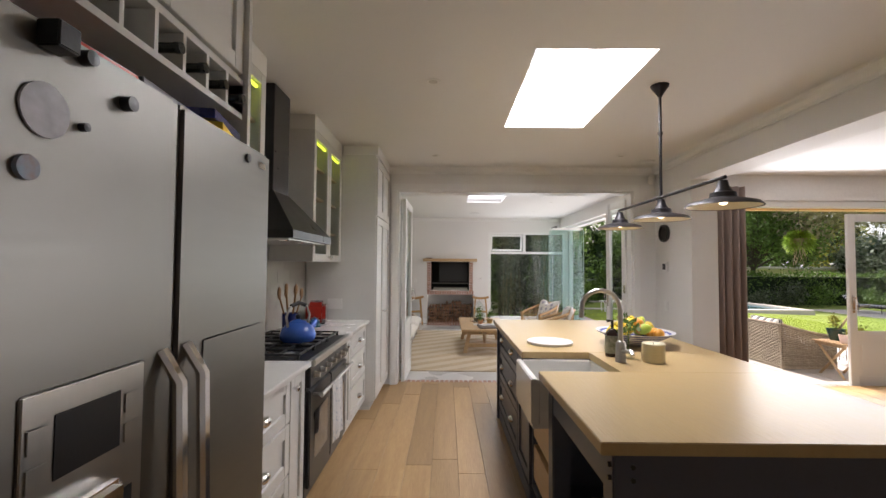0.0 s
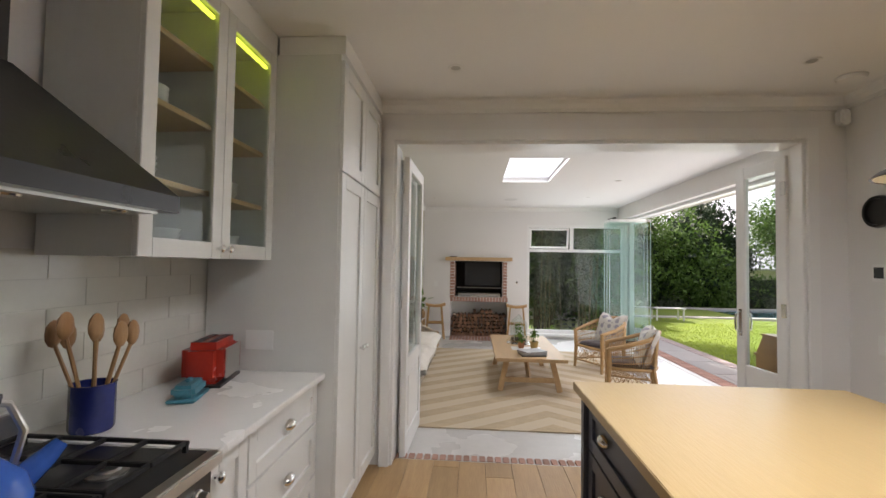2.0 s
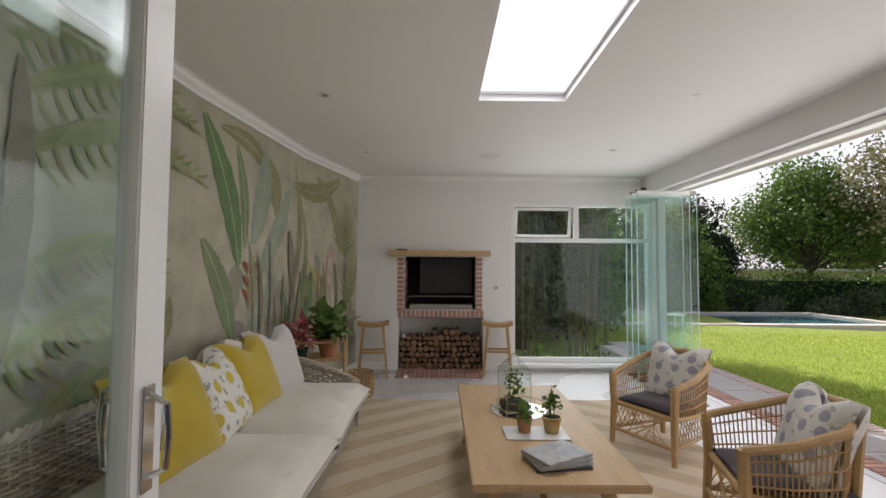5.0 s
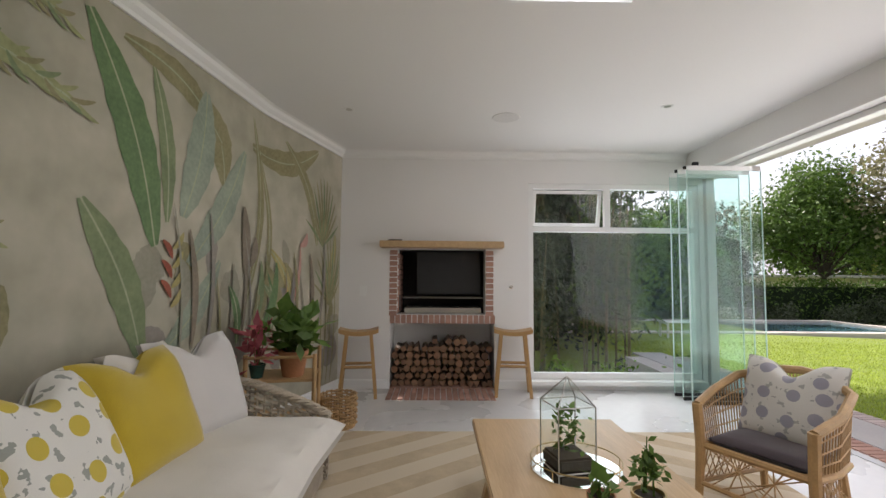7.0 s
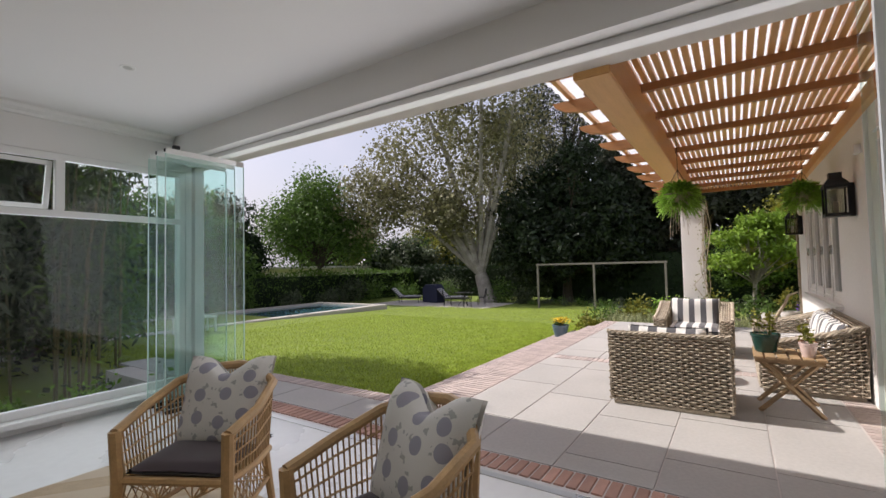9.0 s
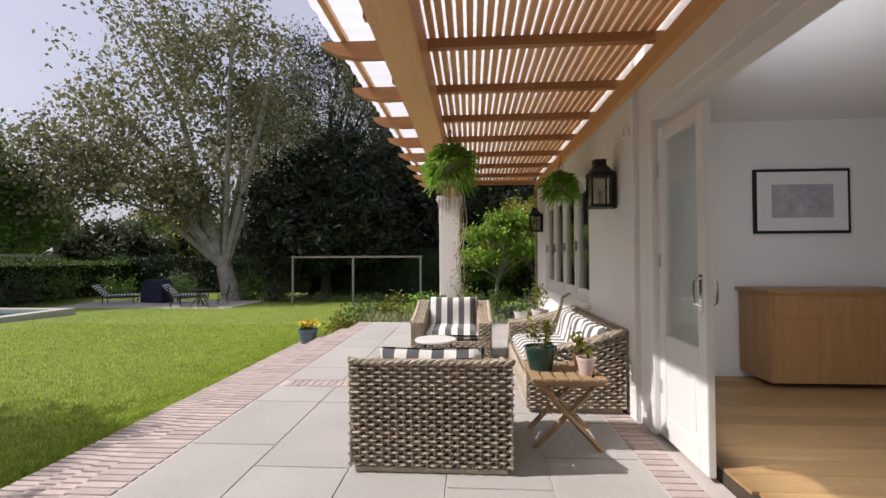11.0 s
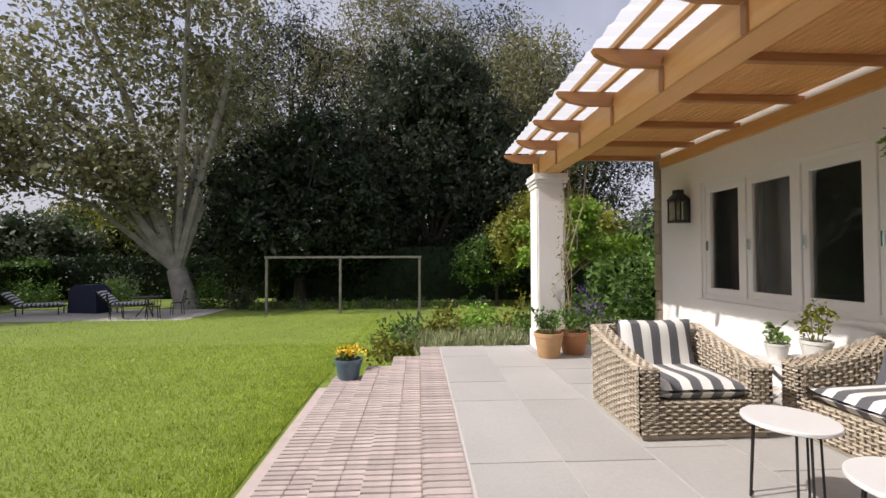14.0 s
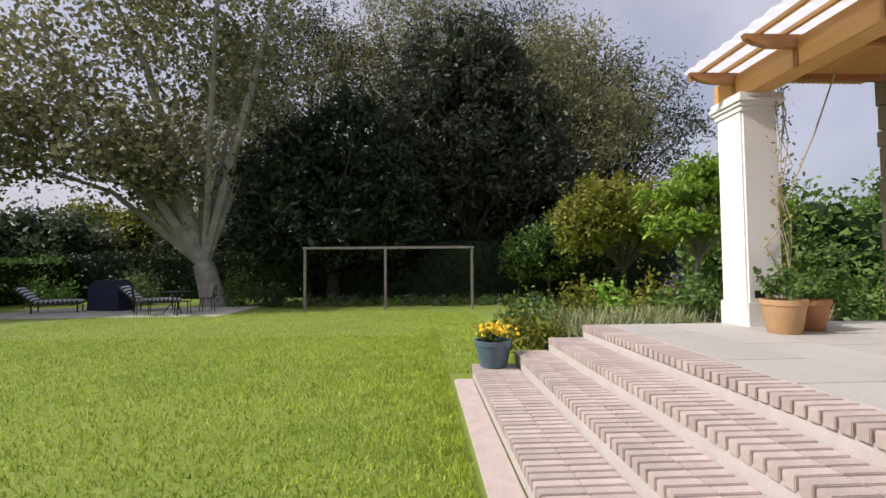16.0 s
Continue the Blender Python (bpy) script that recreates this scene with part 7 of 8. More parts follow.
def cup(parent, x, y, z, nx=1):
    bm = B()
    lathe(bm, [(0.0, 0.0), (0.045, 0.0), (0.045, 0.008), (0.036, 0.02), (0.02, 0.027), (0, 0.03)], 16)
    k = part("cup_handle", bm, M_CHROME, parent, "chrome cup handle", True)
    k.matrix_local = pose(x, y, z, 0, 90 * nx, 0) @ Matrix.Diagonal((0.55, 1, 1, 1))


def shaker(bm, x, y0, y1, z0, z1, nx=1, rail=0.06, th=0.02):
    """A framed door or drawer front whose face looks along nx * x."""
    a, b = (x, x + th * nx)
    lo, hi = min(a, b), max(a, b)
    box(bm, lo, hi, y0, y0 + rail, z0, z1, 0.002)
    box(bm, lo, hi, y1 - rail, y1, z0, z1, 0.002)
    box(bm, lo, hi, y0 + rail, y1 - rail, z0, z0 + rail, 0.002)
    box(bm, lo, hi, y0 + rail, y1 - rail, z1 - rail, z1, 0.002)
    m = (lo + hi) / 2 - 0.003 * nx
    box(bm, min(x, m), max(x, m), y0 + rail, y1 - rail, z0 + rail, z1 - rail)


def base_unit(y0, y1, label, fronts):
    t = thing("base_cabinet", label, "cabinet", (0, 0, 0), 0, "kitchen base cabinets")
    part("carcass", bx(-0.6, 0.0, y0, y1, 0.1, 0.868), M_CAB, t)
    part("plinth", bx(-0.6, -0.05, y0, y1, 0.0, 0.1), M_CAB, t)
    for kind_, a, b, c, d in fronts:
        bm = B()
        shaker(bm, 0.0, a, b, c, d)
        f = part(kind_, bm, M_CAB, t)
        (cup if kind_ == "drawer" else knob)(f, 0.02, (a + b) / 2 if kind_ == "drawer" else a + 0.03, (c + d) / 2 if kind_ == "drawer" else d - 0.06)
    return t


base_unit(2.06, 2.965, "pale grey painted base cabinet with three drawers", [("drawer", 2.07, 2.72, 0.64, 0.86), ("drawer", 2.07, 2.72, 0.38, 0.63), ("drawer", 2.07, 2.72, 0.11, 0.37), ("door", 2.73, 2.96, 0.11, 0.86)])
base_unit(3.925, 4.88, "pale grey painted base cabinet beside the pantry", [("door", 3.93, 4.17, 0.11, 0.86), ("drawer", 4.18, 4.87, 0.66, 0.86), ("drawer", 4.18, 4.87, 0.40, 0.65), ("drawer", 4.18, 4.87, 0.11, 0.39)])
M_QUARTZ = mat("white_quartz", (0.72, 0.71, 0.68), 0.25, 0, 0.03, 4, 120, 0.0)
solid("worktop", bx(-0.618, 0.055, 2.06, 2.965, 0.869, 0.9, 0.003), M_QUARTZ, "white quartz worktop beside the fridge", "worktop")
solid("worktop", bx(-0.618, 0.055, 3.925, 4.88, 0.869, 0.9, 0.003), M_QUARTZ, "white quartz worktop beside the pantry", "worktop")
# wall tiles
t = tagged(empty("wall_tiles"), "cream brick-bond wall tiles behind the range", "tiles", "", "structure")
M_TILE = mat("cream_glazed_tile", (0.68, 0.67, 0.60), 0.18, 0, 0.03, 3, 40, 0.03, per=0.03)
M_GROUT = mat("cream_grout", (0.55, 0.54, 0.48), 0.8, 0, 0.05, 10, 80, 0.05)
part("grout", bx(-0.62, -0.6135, 2.062, 4.88, 0.902, 1.498), M_GROUT, t)
me = mesh_of("tile", bx(0, 0.008, 0.001, 0.299, 0.001, 0.099, 0.001), M_TILE)
for r in range(6):
    for c_ in range(10):
        ob = new("tile", me)
        ob.parent = t
        ob.location = (-0.619, 2.06 + 0.3 * c_ - 0.15 * (r % 2), 0.90 + 0.1 * r)
# pantry
t = thing("pantry_cupboard", "tall pale grey pantry cupboard with panelled doors", "cupboard")
part("carcass", bx(-0.6, 0.1, 4.885, 5.83, 0.08, 2.58), M_CAB, t)
part("plinth", bx(-0.6, 0.06, 4.89, 5.83, 0.0, 0.08), M_CAB, t)
for a, b in ((4.89, 5.355), (5.36, 5.825)):
    for c_, d in ((0.1, 1.95), (1.96, 2.55)):
        bm = B()
        shaker(bm, 0.1, a, b, c_, d, 1, 0.075)
        f = part("door", bm, M_CAB, t)
        if c_ < 1:
            knob(f, 0.12, b - 0.035 if a < 5 else a + 0.035, 0.95)
moulding("trim_cornice_pantry", "white cornice over the pantry cupboard", [(-0.24, 4.884), (0.122, 4.884), (0.122, 5.84)][::-1], 2.58, M_TRIM, True, 0.098)


def wall_unit(y0, y1, label):
    t = thing("wall_cabinet", label, "cabinet", (0, 0, 0), 0, "glazed wall cabinets")
    z0, z1 = 1.48, 2.56
    bm = B()
    box(bm, -0.6, -0.27, y0, y0 + 0.02, z0, z1)
    box(bm, -0.6, -0.27, y1 - 0.02, y1, z0, z1)
    box(bm, -0.6, -0.27, y0 + 0.02, y1 - 0.02, z0, z0 + 0.02)
    box(bm, -0.6, -0.27, y0 + 0.02, y1 - 0.02, z1 - 0.02, z1)
    box(bm, -0.605, -0.59, y0 + 0.02, y1 - 0.02, z0, z1)
    box(bm, -0.6, -0.27, (y0 + y1) / 2 - 0.01, (y0 + y1) / 2 + 0.01, z0, z1)
    part("carcass", bm, M_CAB, t)
    for z in (1.74, 2.02, 2.28):
        part("shelf", bx(-0.59, -0.30, y0 + 0.02, y1 - 0.02, z, z + 0.022, 0.002), M_OAKX, t, "pale oak shelf")
    m = (y0 + y1) / 2
    for a, b in ((y0, m - 0.001), (m + 0.001, y1)):
        bm = B()
        r = 0.065
        box(bm, -0.27, -0.25, a, a + r, z0, z1, 0.002)
        box(bm, -0.27, -0.25, b - r, b, z0, z1, 0.002)
        box(bm, -0.27, -0.25, a + r, b - r, z0, z0 + r, 0.002)
        box(bm, -0.27, -0.25, a + r, b - r, z1 - r, z1, 0.002)
        d = part("door", bm, M_CAB, t)
        part("pane", bx(-0.264, -0.26, a + r, b - r, z0 + r, z1 - r), M_GLASS, d)
        knob(d, -0.25, b - 0.03 if a < m - 0.1 else a + 0.03, z0 + 0.04)
        part("light_strip", bx(-0.285, -0.271, a + r, b - r, z1 - 0.086, z1 - 0.072), M_STRIP, t, "yellow-green light strip")
    moulding("trim_cornice_cabinet", "white cornice over the wall cabinet", ([(-0.61, y0 - 0.001), (-0.249, y0 - 0.001), (-0.249, y1)] if y0 > 3 else [(-0.249, y0), (-0.249, y1 + 0.001), (-0.61, y1 + 0.001)])[::-1], 2.56, M_TRIM, True, 0.118)
    return t


M_STRIP = glow("yellow_light_strip", (0.75, 0.85, 0.05), 1.6)
wall_unit(2.06, 2.98, "pale grey glazed wall cabinet with glassware")
wall_unit(3.95, 4.88, "pale grey glazed wall cabinet with white crockery")
M_CHINA = mat("white_china", (0.74, 0.73, 0.71), 0.25, 0, 0.03, 4, 40, 0.0)
for k, (y, z) in enumerate(((4.1, 1.502), (4.3, 1.502), (4.55, 1.502), (4.75, 1.502), (4.15, 1.762), (4.55, 1.762), (4.72, 1.762), (4.2, 2.042), (4.6, 2.042))):
    t = thing("bowl_stack", "stack of white china bowls on a cabinet shelf", "bowls", (-0.44, y, z), 0, "china in the cabinet")
    for j in range(3):
        part("bowl", lathe(B(), [(0, 0.0), (0.03, 0), (0.065, 0.03), (0.075, 0.05), (0.07, 0.05), (0.03, 0.012), (0, 0.01)], 16, (0, 0, 0.022 * j)), M_CHINA, t, "", True)
for k in range(8):
    t = thing("drinking_glass", "clear stemmed glass on a cabinet shelf", "glass", (-0.42 - 0.08 * (k % 2), 2.2 + 0.1 * k, (1.502, 1.762, 2.042)[k % 3]), 0, "glasses in the cabinet")
    part("bowl", lathe(B(), [(0, 0), (0.03, 0), (0.004, 0.01), (0.004, 0.07), (0.035, 0.11), (0.03, 0.17), (0.028, 0.17), (0.033, 0.11), (0, 0.08)], 14), M_GLASS, t, "", True)

# cooker hood
t = thing("cooker_hood", "black canopy cooker hood with a square flue", "cooker hood")
bm = B()
lo = [(-0.6, 3.06), (-0.10, 3.06), (-0.10, 3.93), (-0.6, 3.93)]
up = [(-0.6, 3.32), (-0.33, 3.32), (-0.33, 3.62), (-0.6, 3.62)]
a = [bm.verts.new((*p, 1.615)) for p in lo]
b = [bm.verts.new((*p, 1.665)) for p in lo]
c_ = [bm.verts.new((*p, 1.95)) for p in up]
for q, w in ((a, b), (b, c_)):
    for i in range(4):
        bm.faces.new((q[i], q[(i + 1) % 4], w[(i + 1) % 4], w[i]))
bm.faces.new(a[::-1])
bm.faces.new(c_)
part("canopy", bm, M_BLACK, t)
part("flue", bx(-0.6, -0.335, 3.325, 3.615, 1.94, 2.675, 0.003), M_BLACK, t)
part("filter", bx(-0.55, -0.14, 3.1, 3.89, 1.607, 1.616, 0.002), M_STEEL, t)
for y in (3.2, 3.5, 3.8):
    part("hood_lamp", lathe(B(), [(0, 1.602), (0.03, 1.602), (0.033, 1.608), (0, 1.609)], 16, (-0.2, y, 0)), M_CHROME, t)

# range cooker
t = thing("range_cooker", "wide black range cooker with steel rim", "cooker")
part("body", bx(-0.6, 0.02, 2.975, 3.915, 0.1, 0.87, 0.004), M_BLACK, t)
part("hob", bx(-0.61, 0.03, 2.972, 3.918, 0.87, 0.9, 0.004), M_BLACK, t)
part("steel_rim", bx(0.03, 0.075, 2.972, 3.918, 0.865, 0.905, 0.006), M_STEEL, t)
part("control_panel", bx(0.02, 0.045, 2.98, 3.91, 0.74, 0.86, 0.004), M_BLACK, t)
part("splashback", bx(-0.612, -0.585, 2.975, 3.915, 0.90, 0.99, 0.004), M_STEEL, t)
for k in range(7):
    kb = part("control_knob", lathe(B(), [(0, 0), (0.022, 0), (0.022, 0.008), (0.017, 0.012), (0.015, 0.034), (0, 0.035)], 14), M_STEEL, t, "steel control knob", True)
    kb.matrix_local = pose(0.045, 3.06 + 0.13 * k, 0.80, 0, 90, 0)
for y0, y1 in ((2.99, 3.44), (3.45, 3.90)):
    d = part("oven_door", bx(0.02, 0.045, y0, y1, 0.16, 0.72, 0.006), M_BLACK, t)
    part("oven_window", bx(0.045, 0.048, y0 + 0.08, y1 - 0.08, 0.3, 0.58, 0.001), M_PANE, d)
hd = B()
cyl(hd, (0.10, 3.02, 0.69), (0.10, 3.87, 0.69), 0.013, n=12)
for y in (3.05, 3.84):
    cyl(hd, (0.045, y, 0.69), (0.10, y, 0.69), 0.008, n=8)
part("oven_handle", hd, M_STEEL, t, "", True)
for j, y in enumerate((3.13, 3.44, 3.75)):
    bm = B()
    for a in (-0.145, 0.145):
        box(bm, -0.55, -0.02, y + a - 0.006, y + a + 0.006, 0.922, 0.934, 0.002)
    for x_ in (-0.55, -0.42, -0.28, -0.15, -0.03):
        box(bm, x_ - 0.006, x_ + 0.006, y - 0.145, y + 0.145, 0.921, 0.935, 0.002)
    box(bm, -0.55, -0.02, y - 0.006, y + 0.006, 0.9215, 0.9345, 0.002)
    for a in (-0.145, 0.145):
        for x_ in (-0.545, -0.03):
            box(bm, x_ - 0.006, x_ + 0.006, y + a - 0.006, y + a + 0.006, 0.9, 0.924)
    part("pan_support", bm, M_BLACKM, t)
    for x_ in (-0.41, -0.15):
        part("burner", lathe(B(), [(0, 0.9), (0.05, 0.9), (0.052, 0.908), (0.036, 0.911), (0.034, 0.918), (0, 0.919)], 20, (x_, y, 0)), M_STEEL, t, "", True)
M_TOWEL = floral("blue_printed_tea_towel", (0.66, 0.66, 0.66), (0.22, 0.25, 0.38), (0.40, 0.44, 0.50), 14.0)
bm = B()
pv = None
for i in range(13):
    u = i / 12
    q = [bm.verts.new((xx + 0.008 * math.sin(u * 9 + xx * 30), 3.20 + 0.24 * u, z)) for xx, z in ((0.118, 0.70), (0.122, 0.60), (0.124, 0.45), (0.126, 0.34))]
    if pv:
        for k in range(3):
            bm.faces.new((pv[k], q[k], q[k + 1], pv[k + 1]))
    pv = q
ob = solid("tea_towel", bm, M_TOWEL, "white tea towel with blue print on the oven rail", "tea towel")
ob.modifiers.new("thick", "SOLIDIFY").thickness = 0.005

# things on the worktop
M_BLUE = mat("blue_enamel", (0.025, 0.09, 0.36), 0.22, 0, 0.15, 5, 60, 0.02)
t = thing("kettle", "blue enamel stovetop kettle with an arched handle", "kettle", (-0.18, 3.42, 0.935), 60)
part("body", lathe(B(), [(0, 0), (0.10, 0), (0.118, 0.02), (0.12, 0.05), (0.105, 0.09), (0.07, 0.12), (0.06, 0.125), (0, 0.13)], 28), M_BLUE, t, "", True)
part("lid", lathe(B(), [(0.058, 0.125), (0.05, 0.135), (0.02, 0.145), (0.012, 0.15), (0, 0.15)], 24), M_BLUE, t, "", True)
part("lid_knob", lathe(B(), [(0, 0.148), (0.01, 0.148), (0.018, 0.165), (0.014, 0.178), (0, 0.18)], 14), M_BLACK, t, "", True)
part("handle", sweep(B(), [(-0.085, 0, 0.10), (-0.10, 0, 0.17), (-0.075, 0, 0.23), (0, 0, 0.255), (0.075, 0, 0.23), (0.10, 0, 0.17), (0.085, 0, 0.10)], 0.008, 8), M_STEEL, t, "", True)
part("grip", sweep(B(), [(-0.06, 0, 0.24), (0, 0, 0.258), (0.06, 0, 0.24)], 0.014, 8), M_BLACK, t, "black grip", True)
part("spout", sweep(B(), [(0.09, 0, 0.06), (0.14, 0, 0.10), (0.165, 0, 0.125)], [0.03, 0.022, 0.015], 10), M_BLUE, t, "", True)
t = thing("utensil_crock", "dark blue crock full of wooden spoons", "utensil jar", (-0.45, 4.03, 0.901))
M_BLUED = mat("cobalt_glaze", (0.02, 0.03, 0.16), 0.25, 0, 0.15, 5, 60, 0.02)
part("crock", lathe(B(), [(0, 0), (0.06, 0), (0.065, 0.01), (0.065, 0.15), (0.068, 0.155), (0.06, 0.155), (0.057, 0.02), (0, 0.02)], 24), M_BLUED, t, "", True)
rnd = random.Random(4)
for k in range(8):
    a = k * 0.8
    tip = Vector((0.09 * math.cos(a), 0.12 * math.sin(a), 0.28 + 0.06 * rnd.random()))
    bm = B()
    sweep(bm, [(0.02 * math.cos(a), 0.02 * math.sin(a), 0.04), tip], 0.006, 6)
    m = Matrix.Translation(tip + Vector((0, 0, 0.025))) @ Matrix.Diagonal((0.012, 0.03, 0.045, 1))
    bmesh.ops.create_icosphere(bm, subdivisions=2, radius=1.0, matrix=m)
    part("wooden_spoon", bm, M_BUREAU, t, "", True)
M_RED = mat("red_enamel", (0.42, 0.035, 0.02), 0.25, 0, 0.1, 5, 60, 0.02)
t = thing("toaster", "red enamel toaster with steel sides", "toaster", (-0.42, 4.66, 0.901), 12)
bm = bx(-0.09, 0.09, -0.15, 0.15, 0.01, 0.2, 0.035)
part("body", bm, M_RED, t, "", True)
part("side_panel", bx(0.088, 0.094, -0.1, 0.1, 0.03, 0.17, 0.004), M_STEEL, t)
for x_ in (-0.03, 0.03):
    part("slot", bx(x_ - 0.012, x_ + 0.012, -0.11, 0.11, 0.199, 0.203), M_BLACK, t)
part("foot", bx(-0.085, 0.085, -0.14, 0.14, 0.0, 0.012), M_BLACK, t)
M_TEAL = mat("teal_stoneware", (0.06, 0.22, 0.28), 0.3, 0, 0.12, 6, 60, 0.02)
t = thing("butter_dish", "teal stoneware butter dish with a lid", "butter dish", (-0.36, 4.40, 0.901), 15)
part("dish", bx(-0.055, 0.055, -0.095, 0.095, 0, 0.014, 0.005), M_TEAL, t)
part("lid", bx(-0.045, 0.045, -0.08, 0.08, 0.014, 0.065, 0.015), M_TEAL, t, "", True)
part("lid_grip", bx(-0.012, 0.012, -0.02, 0.02, 0.064, 0.08, 0.005), M_TEAL, t)
plate("socket_plate", "double white socket beside the toaster", (-0.30, 4.884, 1.06), 180, 0.15, 0.1, False)
M_BOTTLE = mat("dark_green_glass", (0.012, 0.014, 0.01), 0.08, 0, 0.1, 4, 40, 0.0)
M_LABEL = mat("paper_label", (0.50, 0.48, 0.40), 0.7, 0, 0.3, 30, 120, 0.0, colour2=(0.10, 0.12, 0.06))
for k, (y, x_, cap) in enumerate(((2.70, -0.42, M_LEAFY), (2.88, -0.50, M_BLACK))):
    t = thing("oil_bottle", "dark oil bottle on a small board", "bottle", (x_, y, 0.916), 0, "oil bottles")
    part("body", lathe(B(), [(0, 0), (0.036, 0), (0.038, 0.01), (0.038, 0.17), (0.03, 0.2), (0.015, 0.225), (0.014, 0.27), (0, 0.27)], 20), M_BOTTLE, t, "", True)
    part("label", lathe(B(), [(0.0385, 0.05), (0.039, 0.052), (0.039, 0.14), (0.0385, 0.142)], 20), M_LABEL, t)
    part("cap", lathe(B(), [(0, 0.262), (0.017, 0.262), (0.017, 0.29), (0, 0.292)], 14), cap, t)
t = thing("storage_jar", "round decorated tin with a blue and white lid", "jar", (-0.37, 2.84, 0.916))
part("body", lathe(B(), [(0, 0), (0.05, 0), (0.054, 0.01), (0.054, 0.1), (0, 0.1)], 20), M_FLY, t, "", True)
part("lid", lathe(B(), [(0, 0.1), (0.056, 0.1), (0.056, 0.125), (0, 0.13)], 20), M_BLUED, t, "", True)
solid("serving_board", bx(-0.58, -0.30, 2.60, 2.95, 0.901, 0.915, 0.005), M_OAKX, "small pale wooden serving board", "board")

# refrigerator with the wine rack above it
M_FRIDGE = mat("brushed_steel_door", (0.22, 0.213, 0.195), 0.42, 1.0, 0.03, 1.5, 60, 0.03, stretch=(1, 1, 30))
t = thing("refrigerator", "large side-by-side brushed steel refrigerator", "refrigerator")
part("body", bx(-0.6, 0.11, 0.96, 2.03, 0.02, 1.83, 0.004), M_FRIDGE, t)
dl = part("door", bx(0.112, 0.17, 0.96, 1.478, 0.06, 1.85, 0.012), M_FRIDGE, t)
dr = part("door", bx(0.112, 0.17, 1.484, 2.03, 0.06, 1.85, 0.012), M_FRIDGE, t)
part("home_bar_door", bx(0.168, 0.174, 1.60, 1.97, 0.83, 1.25, 0.003), M_FRIDGE, dr)
for d, y in ((dl, 1.435), (dr, 1.53)):
    part("handle", sweep(B(), [(0.17, y, 0.45), (0.215, y, 0.52), (0.225, y, 0.85), (0.215, y, 1.18), (0.17, y, 1.25)], 0.016, 8), M_CHROME, d, "", True)
part("dispenser", bx(0.168, 0.176, 1.09, 1.37, 0.70, 1.245, 0.004), M_STEEL, dl)
part("display", bx(0.176, 0.178, 1.15, 1.30, 1.09, 1.20, 0.001), M_BLACK, dl, "black dispenser display")
part("recess", bx(0.174, 0.177, 1.12, 1.34, 0.71, 1.00, 0.001), M_BLACKM, dl)
part("lever", bx(0.176, 0.21, 1.17, 1.28, 0.98, 1.04, 0.01), M_CHROME, dl)
for j in range(4):
    part("button", bx(0.176, 0.179, (1.10, 1.10, 1.31, 1.31)[j], (1.14, 1.14, 1.35, 1.35)[j], (1.09, 1.15)[j % 2], (1.13, 1.19)[j % 2], 0.002), M_STEEL, dl)
part("badge", bx(0.17, 0.173, 1.93, 1.98, 1.79, 1.81, 0.001), M_CHROME, dr)
M_PHOTO = mat("grey_photo_print", (0.38, 0.38, 0.42), 0.4, 0, 0.25, 9, 40, 0.0)
M_PRINT2 = mat("colour_print", (0.40, 0.25, 0.22), 0.4, 0, 0.4, 16, 50, 0.0, colour2=(0.20, 0.32, 0.45))
for nm, lb, y, z, r, h, m in (("photo_magnet", "round grey photo magnet on the fridge", 1.115, 1.70, 0.045, 0.004, M_PHOTO), ("picture_magnet", "small round coloured magnet", 1.085, 1.60, 0.02, 0.008, M_PRINT2),
                              ("magnet", "small black round magnet", 1.29, 1.775, 0.015, 0.02, M_BLACK), ("magnet", "small black knob magnet", 1.186, 1.82, 0.014, 0.02, M_BLACK),
                              ("magnet", "tiny dark oval magnet", 1.188, 1.695, 0.008, 0.012, M_BLACK), ("magnet", "flat dark round magnet", 1.84, 1.80, 0.014, 0.008, M_BLACK)):
    ob = solid(nm, lathe(B(), [(0, 0), (r, 0), (r, h), (0, h + 0.001)], 24), m, lb, "magnet")
    ob.matrix_world = pose(0.1705, y, z, 0, 90, 0)
ob = solid("cube_magnet", bx(-0.022, 0.022, -0.022, 0.022, 0, 0.04, 0.003), M_BLACKM, "dark cube magnet on the fridge door", "magnet")
ob.matrix_world = pose(0.1705, 1.115, 1.82, 0, 90, 0)
t = thing("wine_rack", "pale grey pigeonhole wine rack over the fridge", "wine rack")
bm = B()
box(bm, -0.6, 0.06, 1.04, 2.05, 1.99, 2.01)
box(bm, -0.6, 0.06, 1.04, 2.05, 2.12, 2.14)
for k in range(9):
    box(bm, -0.6, 0.06, 1.04 + 0.124 * k, 1.055 + 0.124 * k, 2.01, 2.12)
box(bm, -0.6, -0.58, 1.04, 2.05, 1.99, 2.14)
part("rack", bm, M_CAB, t)
part("side_panel", bx(-0.6, 0.08, 2.032, 2.055, 0.0, 2.6), M_CAB, t)
part("top_cupboard", bx(-0.6, 0.04, 1.0, 2.03, 2.15, 2.6), M_CAB, t)
for a, b in ((1.04, 1.53), (1.535, 2.03)):
    bm = B()
    shaker(bm, 0.04, a, b, 2.16, 2.59)
    part("door", bm, M_CAB, t)
for k in (2, 4, 5, 6, 7):
    w = thing("wine_bottle", "dark wine bottle lying in the rack", "bottle", (0.07, 1.11 + 0.124 * k, 2.05), 0, "bottles in the wine rack")
    p = part("body", lathe(B(), [(0, -0.4), (0.038, -0.4), (0.038, -0.2), (0.015, -0.12), (0.014, 0.0), (0.016, 0.002), (0.016, 0.02), (0, 0.021)], 16), M_BOTTLE, w, "", True)
    p.matrix_local = pose(0, 0, 0, 0, 90, 0)
